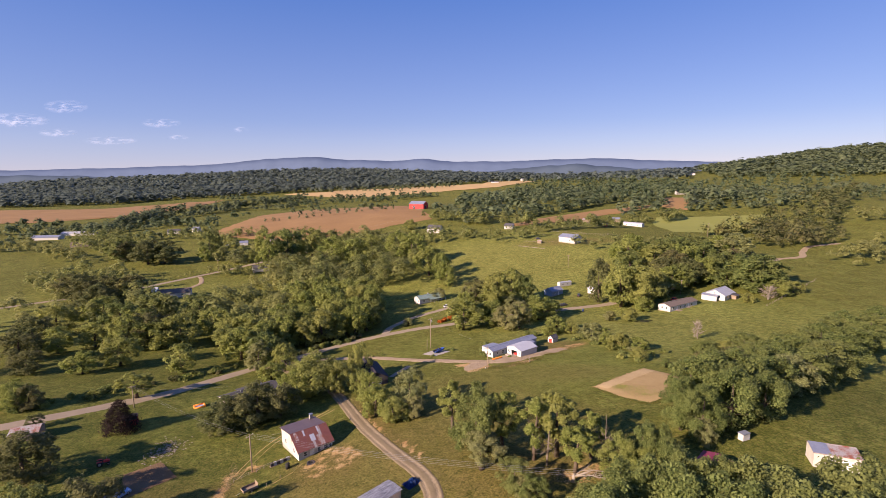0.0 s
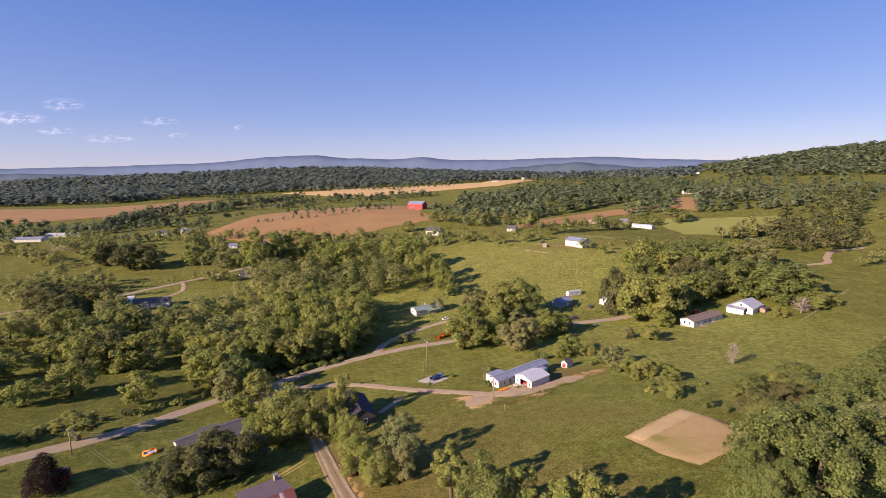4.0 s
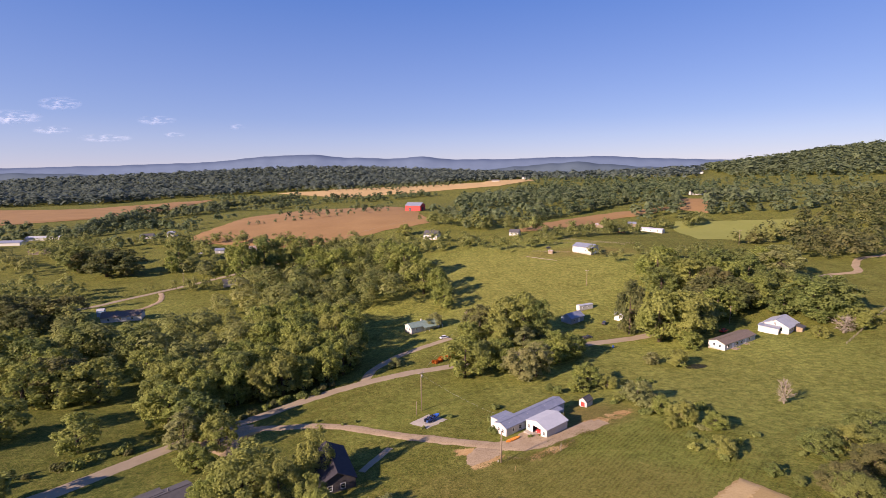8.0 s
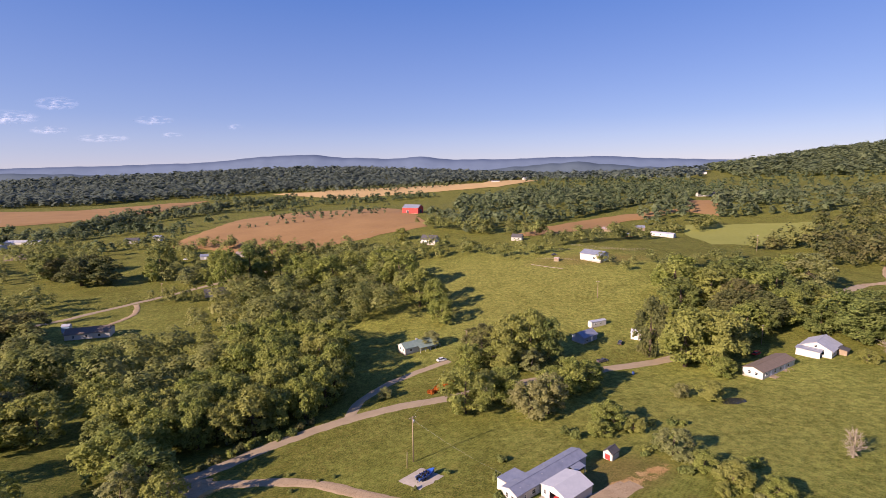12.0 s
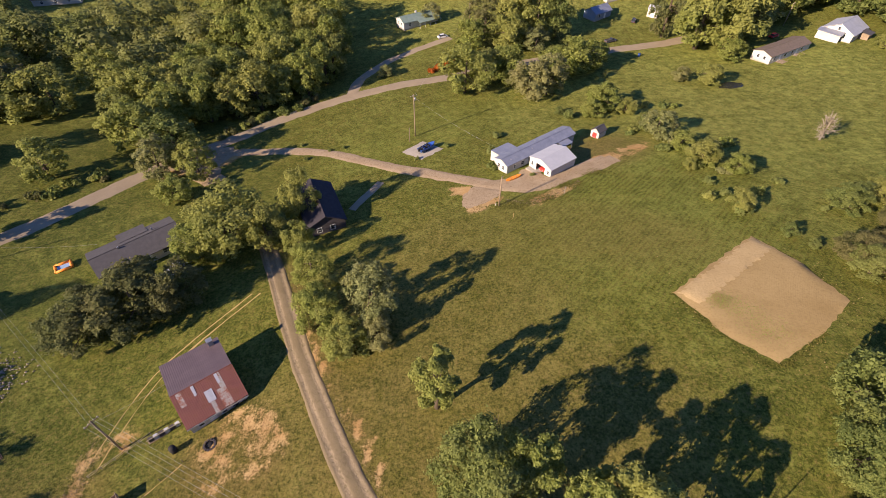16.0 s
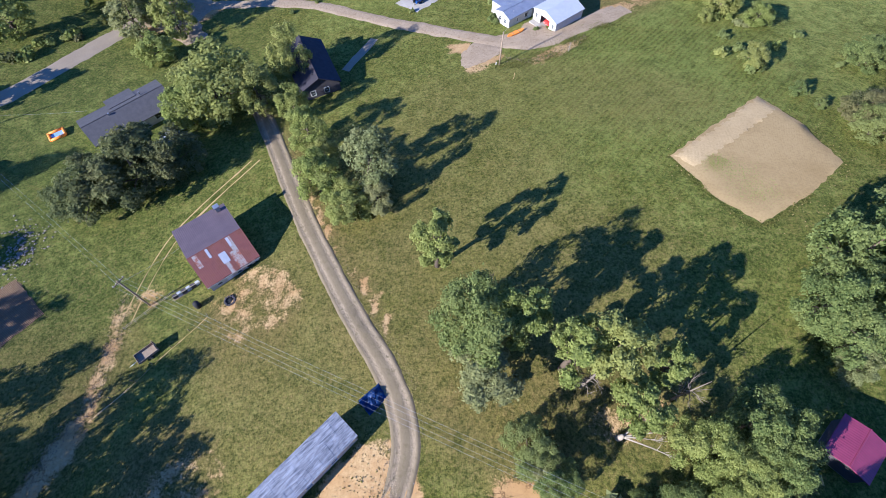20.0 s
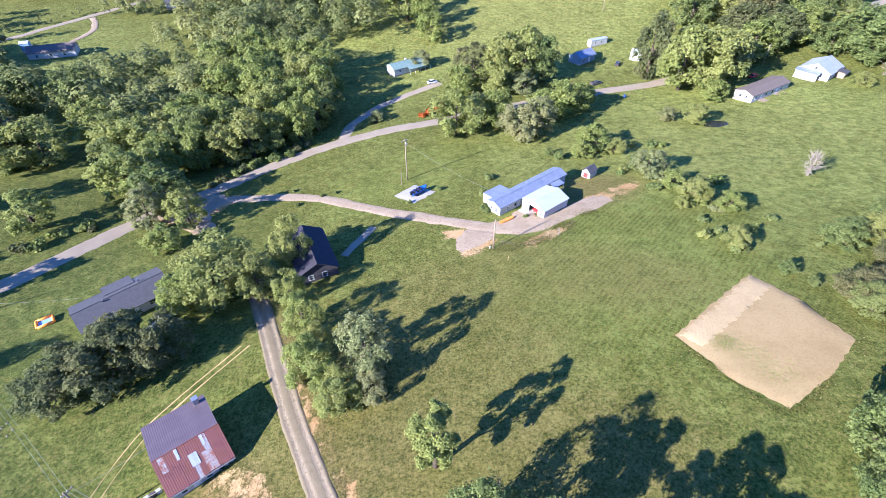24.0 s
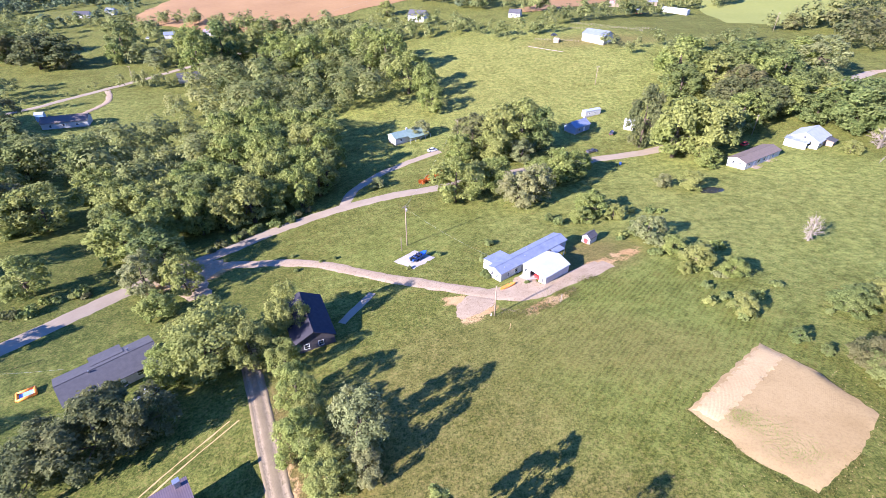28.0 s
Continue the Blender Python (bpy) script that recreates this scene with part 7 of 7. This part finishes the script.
for k in range(30):
    x, y = brush.uniform(62, 84), brush.uniform(146, 215)
    bush(x + 0.15 * (180 - y), y, brush.uniform(0.8, 2.2), brush.uniform(1.4, 3.2), brush.choice(["leaf_light", "leaf_pale", "leaf_green"]), "rough scrub along the field edge", 200 + k, 160)
for k in range(11):
    x = brush.uniform(24, 48)
    y = 71 + 0.2 * (x - 24) + brush.uniform(0, 5)
    bush(x, y, brush.uniform(1.5, 3.5), brush.uniform(2, 4), brush.choice(["leaf_green", "leaf_green", "leaf_pale"]), "dense green undergrowth beneath the trees", 300 + k, 420)


def tufts(name, label, blobs, n, size, leaf, seed, lift=0.0):
    """Short grass and weed tufts scattered over rough ground."""
    r = np.random.default_rng(seed)
    out = []
    for cx, cy, rx, ry in blobs:
        x, y = cx + rx * 0.55 * r.normal(size=n), cy + ry * 0.55 * r.normal(size=n)
        z = ground_z(x, y) + lift
        h = size * r.uniform(0.4, 1.3, n)
        t = r.uniform(0, 6.28, n)
        w = h * r.uniform(0.5, 1.1, n)
        sx, sy = np.cos(t) * w, np.sin(t) * w
        lx, ly = r.normal(0, 0.4, n) * h, r.normal(0, 0.4, n) * h
        out.append(np.stack([np.stack([x - sx, y - sy, z - 0.05], -1), np.stack([x + sx, y + sy, z - 0.05], -1), np.stack([x + sx * 0.8 + lx, y + sy * 0.8 + ly, z + h], -1), np.stack([x - sx * 0.8 + lx, y - sy * 0.8 + ly, z + h * 0.8], -1)], 1))
    return tagged(new(name, leaf_mesh(name, np.concatenate(out), M[leaf])), label, "grass", kind="stuff")


M["grassblade"] = foliage("grass_tufts", (0.11, 0.115, 0.024), (0.20, 0.195, 0.05), (0.16, 0.165, 0.04))
M["dryblade"] = foliage("dry_grass_tufts", (0.13, 0.10, 0.035), (0.26, 0.20, 0.08), (0.2, 0.16, 0.06))
M["weedblade"] = foliage("sprouting_weeds", (0.22, 0.25, 0.06), (0.34, 0.36, 0.10), (0.32, 0.30, 0.09))
tufts("meadow_grass", "rough tufted meadow grass", [(100, 220, 60, 35), (150, 180, 55, 45), (55, 375, 85, 75), (0, 330, 45, 40)], 3500, 0.18, "grassblade", 1)
tufts("rough_grass", "short rough grass beside the track", [(0, 122, 16, 28), (-18, 95, 16, 12), (20, 90, 22, 14), (40, 140, 30, 28), (-60, 120, 26, 30)], 3500, 0.07, "grassblade", 2)
tufts("plot_weeds", "green weeds sprouting in the sandy plot", [(55, 124.5, 3.5, 3.2), (57, 120, 4, 3), (53, 127, 2, 2)], 700, 0.075, "weedblade", 5, 0.2)
tufts("dry_grass", "dry yellow weeds on worn ground", [(-22, 104, 10, 8), (-12, 84, 12, 10), (48, 180, 9, 5), (-6, 112, 5, 14), (-50, 92, 8, 14), (32, 166, 9, 4)], 800, 0.09, "dryblade", 3)


def clods(name, label, line, wide, n, size, mat, seed):
    """Loose stones and clods strewn along a line."""
    r = np.random.default_rng(seed)
    p = along(line, 0.5)
    k = r.integers(0, len(p), n)
    x, y = p[k, 0] + r.normal(0, wide, n), p[k, 1] + r.normal(0, wide, n)
    z = ground_z(x, y) + 0.08
    s = size * r.uniform(0.4, 1.3, (n, 1, 1))
    corner = np.array([(1, 0, 0), (0, 1, 0), (-1, 0, 0), (0, -1, 0), (0, 0, 0.8), (0, 0, -0.6)], float)
    v = (np.stack([x, y, z], -1)[:, None] + corner * s * r.uniform(0.6, 1.3, (n, 6, 1))).reshape(-1, 3)
    tri = np.array([(0, 1, 4), (1, 2, 4), (2, 3, 4), (3, 0, 4), (1, 0, 5), (2, 1, 5), (3, 2, 5), (0, 3, 5)])
    f = (np.arange(n)[:, None, None] * 6 + tri).reshape(-1, 3)
    return tagged(new(name, mesh_from(name, v, f, M[mat])), label, "stones", kind="stuff")


TRACK_LINE = TRACK[1:-3]
clods("track_stones", "loose stones and clods on the earth track", TRACK_LINE, 0.9, 1500, 0.055, "track", 1)
clods("verge_clods", "pale clods along the track verge", [(p[0] + 2.2, p[1] + 1.0) for p in TRACK_LINE], 0.45, 800, 0.05, "rut", 2)
clods("bank_rubble", "dark rubble on the worn bank", [(22, 163), (28, 161.5), (34, 164.5), (40, 169)], 0.6, 220, 0.13, "track", 3)
clods("stone_path", "grey rubble of an old stone path", [(-48.4, 111), (-46.6, 106), (-47, 98.6), (-47.2, 92.4), (-49.6, 87.2), (-51.6, 82)], 1.0, 1100, 0.08, "track", 4)
clods("plot_clods", "clods of earth in the sandy plot", [(49, 128), (58, 127), (70, 130), (62, 121), (55, 117)], 4.0, 900, 0.09, "sand", 5)
EDGE = along([(46.2, 129), (50.4, 118.8), (55, 113.3), (65, 118.4)], 1.0)
tufts("plot_edge", "ragged dark grass fringe round the plot", [(p[0], p[1], 0.7, 0.7) for p in EDGE], 40, 0.13, "grassblade", 7)
tufts("bank_weeds", "rough green weeds along the drive bank", [(24, 161, 5, 2.0), (31, 163, 5, 2.0), (38, 168, 4, 2.2), (44, 173, 4, 1.5)], 520, 0.17, "grassblade", 8)


def fallen_tree():
    x, y = 26.9, 83.6
    ob = thing("fallen_tree", "broken tree with bleached limbs lying on grass", "tree", pose(x, y, gz(x, y) + 0.15))
    tube("stump", [(0, 0, -0.4), (0.05, 0, 0.9), (0.15, 0.1, 1.5)], [0.42, 0.34, 0.2], M["deadwood"], ob, sides=9)
    r = random.Random(2)
    for k in range(4):
        a = radians((-26, -8, 4, 30)[k])
        L = (7.5, 5.0, 8.5, 4.0)[k]
        p = [(0.1, 0, 1.1), (0.45 * L * math.cos(a), 0.45 * L * math.sin(a), 1.3 + r.uniform(0, 0.8)), (L * math.cos(a), L * math.sin(a), 0.5 + r.uniform(0, 1.6))]
        limb = tube("limb", p, [0.13, 0.08, 0.025], M["deadwood"], ob)
        bm = bmesh.new()
        for _ in range(8):
            s0 = Vector(p[1]).lerp(Vector(p[2]), r.uniform(0.1, 0.8))
            tube_bm(bm, [s0, s0 + Vector((r.uniform(0.4, 1.4), r.uniform(-0.9, 0.9), r.uniform(0, 0.8)))], [0.05, 0.012], 4)
        part("branch", done(bm, "branch", M["deadwood"]), limb)


fallen_tree()
tufts("soil_weeds", "green weeds and dry stalks on eroded soil", [(-4, 80, 3, 4), (-3, 71, 4, 3), (1.5, 74, 2, 4), (13, 76.5, 3, 2), (20, 72, 4, 2.5), (12, 70, 3, 2.5), (-12, 70.5, 3, 2), (9, 73.5, 2.5, 3)], 90, 0.13, "grassblade", 31)
tufts("pasture_weeds", "coarse weeds in the rough pasture", [(-33, 79, 7, 6), (-46, 92, 4, 10), (-24, 104, 8, 6), (17, 84, 9, 5), (4, 74, 3, 5)], 420, 0.07, "dryblade", 32)
clods("field_debris", "pale stones and rubbish strewn on rough ground", [(5, 75), (6, 72), (9, 71), (11, 74)], 1.6, 420, 0.09, "whitetin", 33)
clods("brush_pile", "pile of cut brush and pale debris", [(-70.5, 124.5), (-69, 121), (-70, 117.6)], 2.0, 260, 0.22, "deadwood", 14)


clods("track_gravel", "loose gravel where the track runs out", [(-0.4, 84), (-1.2, 79), (-1.6, 76)], 1.0, 800, 0.06, "gravel", 21)
clods("soil_stones", "scattered stones on the eroded bank", [(8, 72), (13, 71), (17, 73), (22, 70)], 2.4, 700, 0.06, "gravel", 22)


def dirt_mound(x, y, w, h, label, seed):
    """A rounded heap of dug earth."""
    r = np.random.default_rng(seed)
    n, m = 28, 9
    verts, faces = [(x, y, gz(x, y) + h)], []
    for k in range(1, m + 1):
        u = k / m
        for i in range(n):
            a = 2 * math.pi * i / n
            rr = w * u * (1 + 0.16 * math.sin(2 * a + 1) + 0.08 * math.sin(5 * a)) + r.normal(0, 0.04)
            px, py = x + rr * math.cos(a), y + rr * math.sin(a)
            verts.append((px, py, gz(px, py) + h * (math.cos(math.pi * u) * 0.5 + 0.5) - 0.08 * (k == m) + r.normal(0, 0.10)))
    for i in range(n):
        faces.append((0, 1 + i, 1 + (i + 1) % n))
        for k in range(m - 1):
            a, b = 1 + k * n + i, 1 + k * n + (i + 1) % n
            faces.append((a, a + n, b + n, b))
    tagged(new("dirt_mound", mesh_from("dirt_mound", verts, faces, M["orangesoil"], True)), label, "mound")


dirt_mound(-14.2, 68.8, 3.6, 1.2, "heap of dug orange earth beside the trailer", 5)
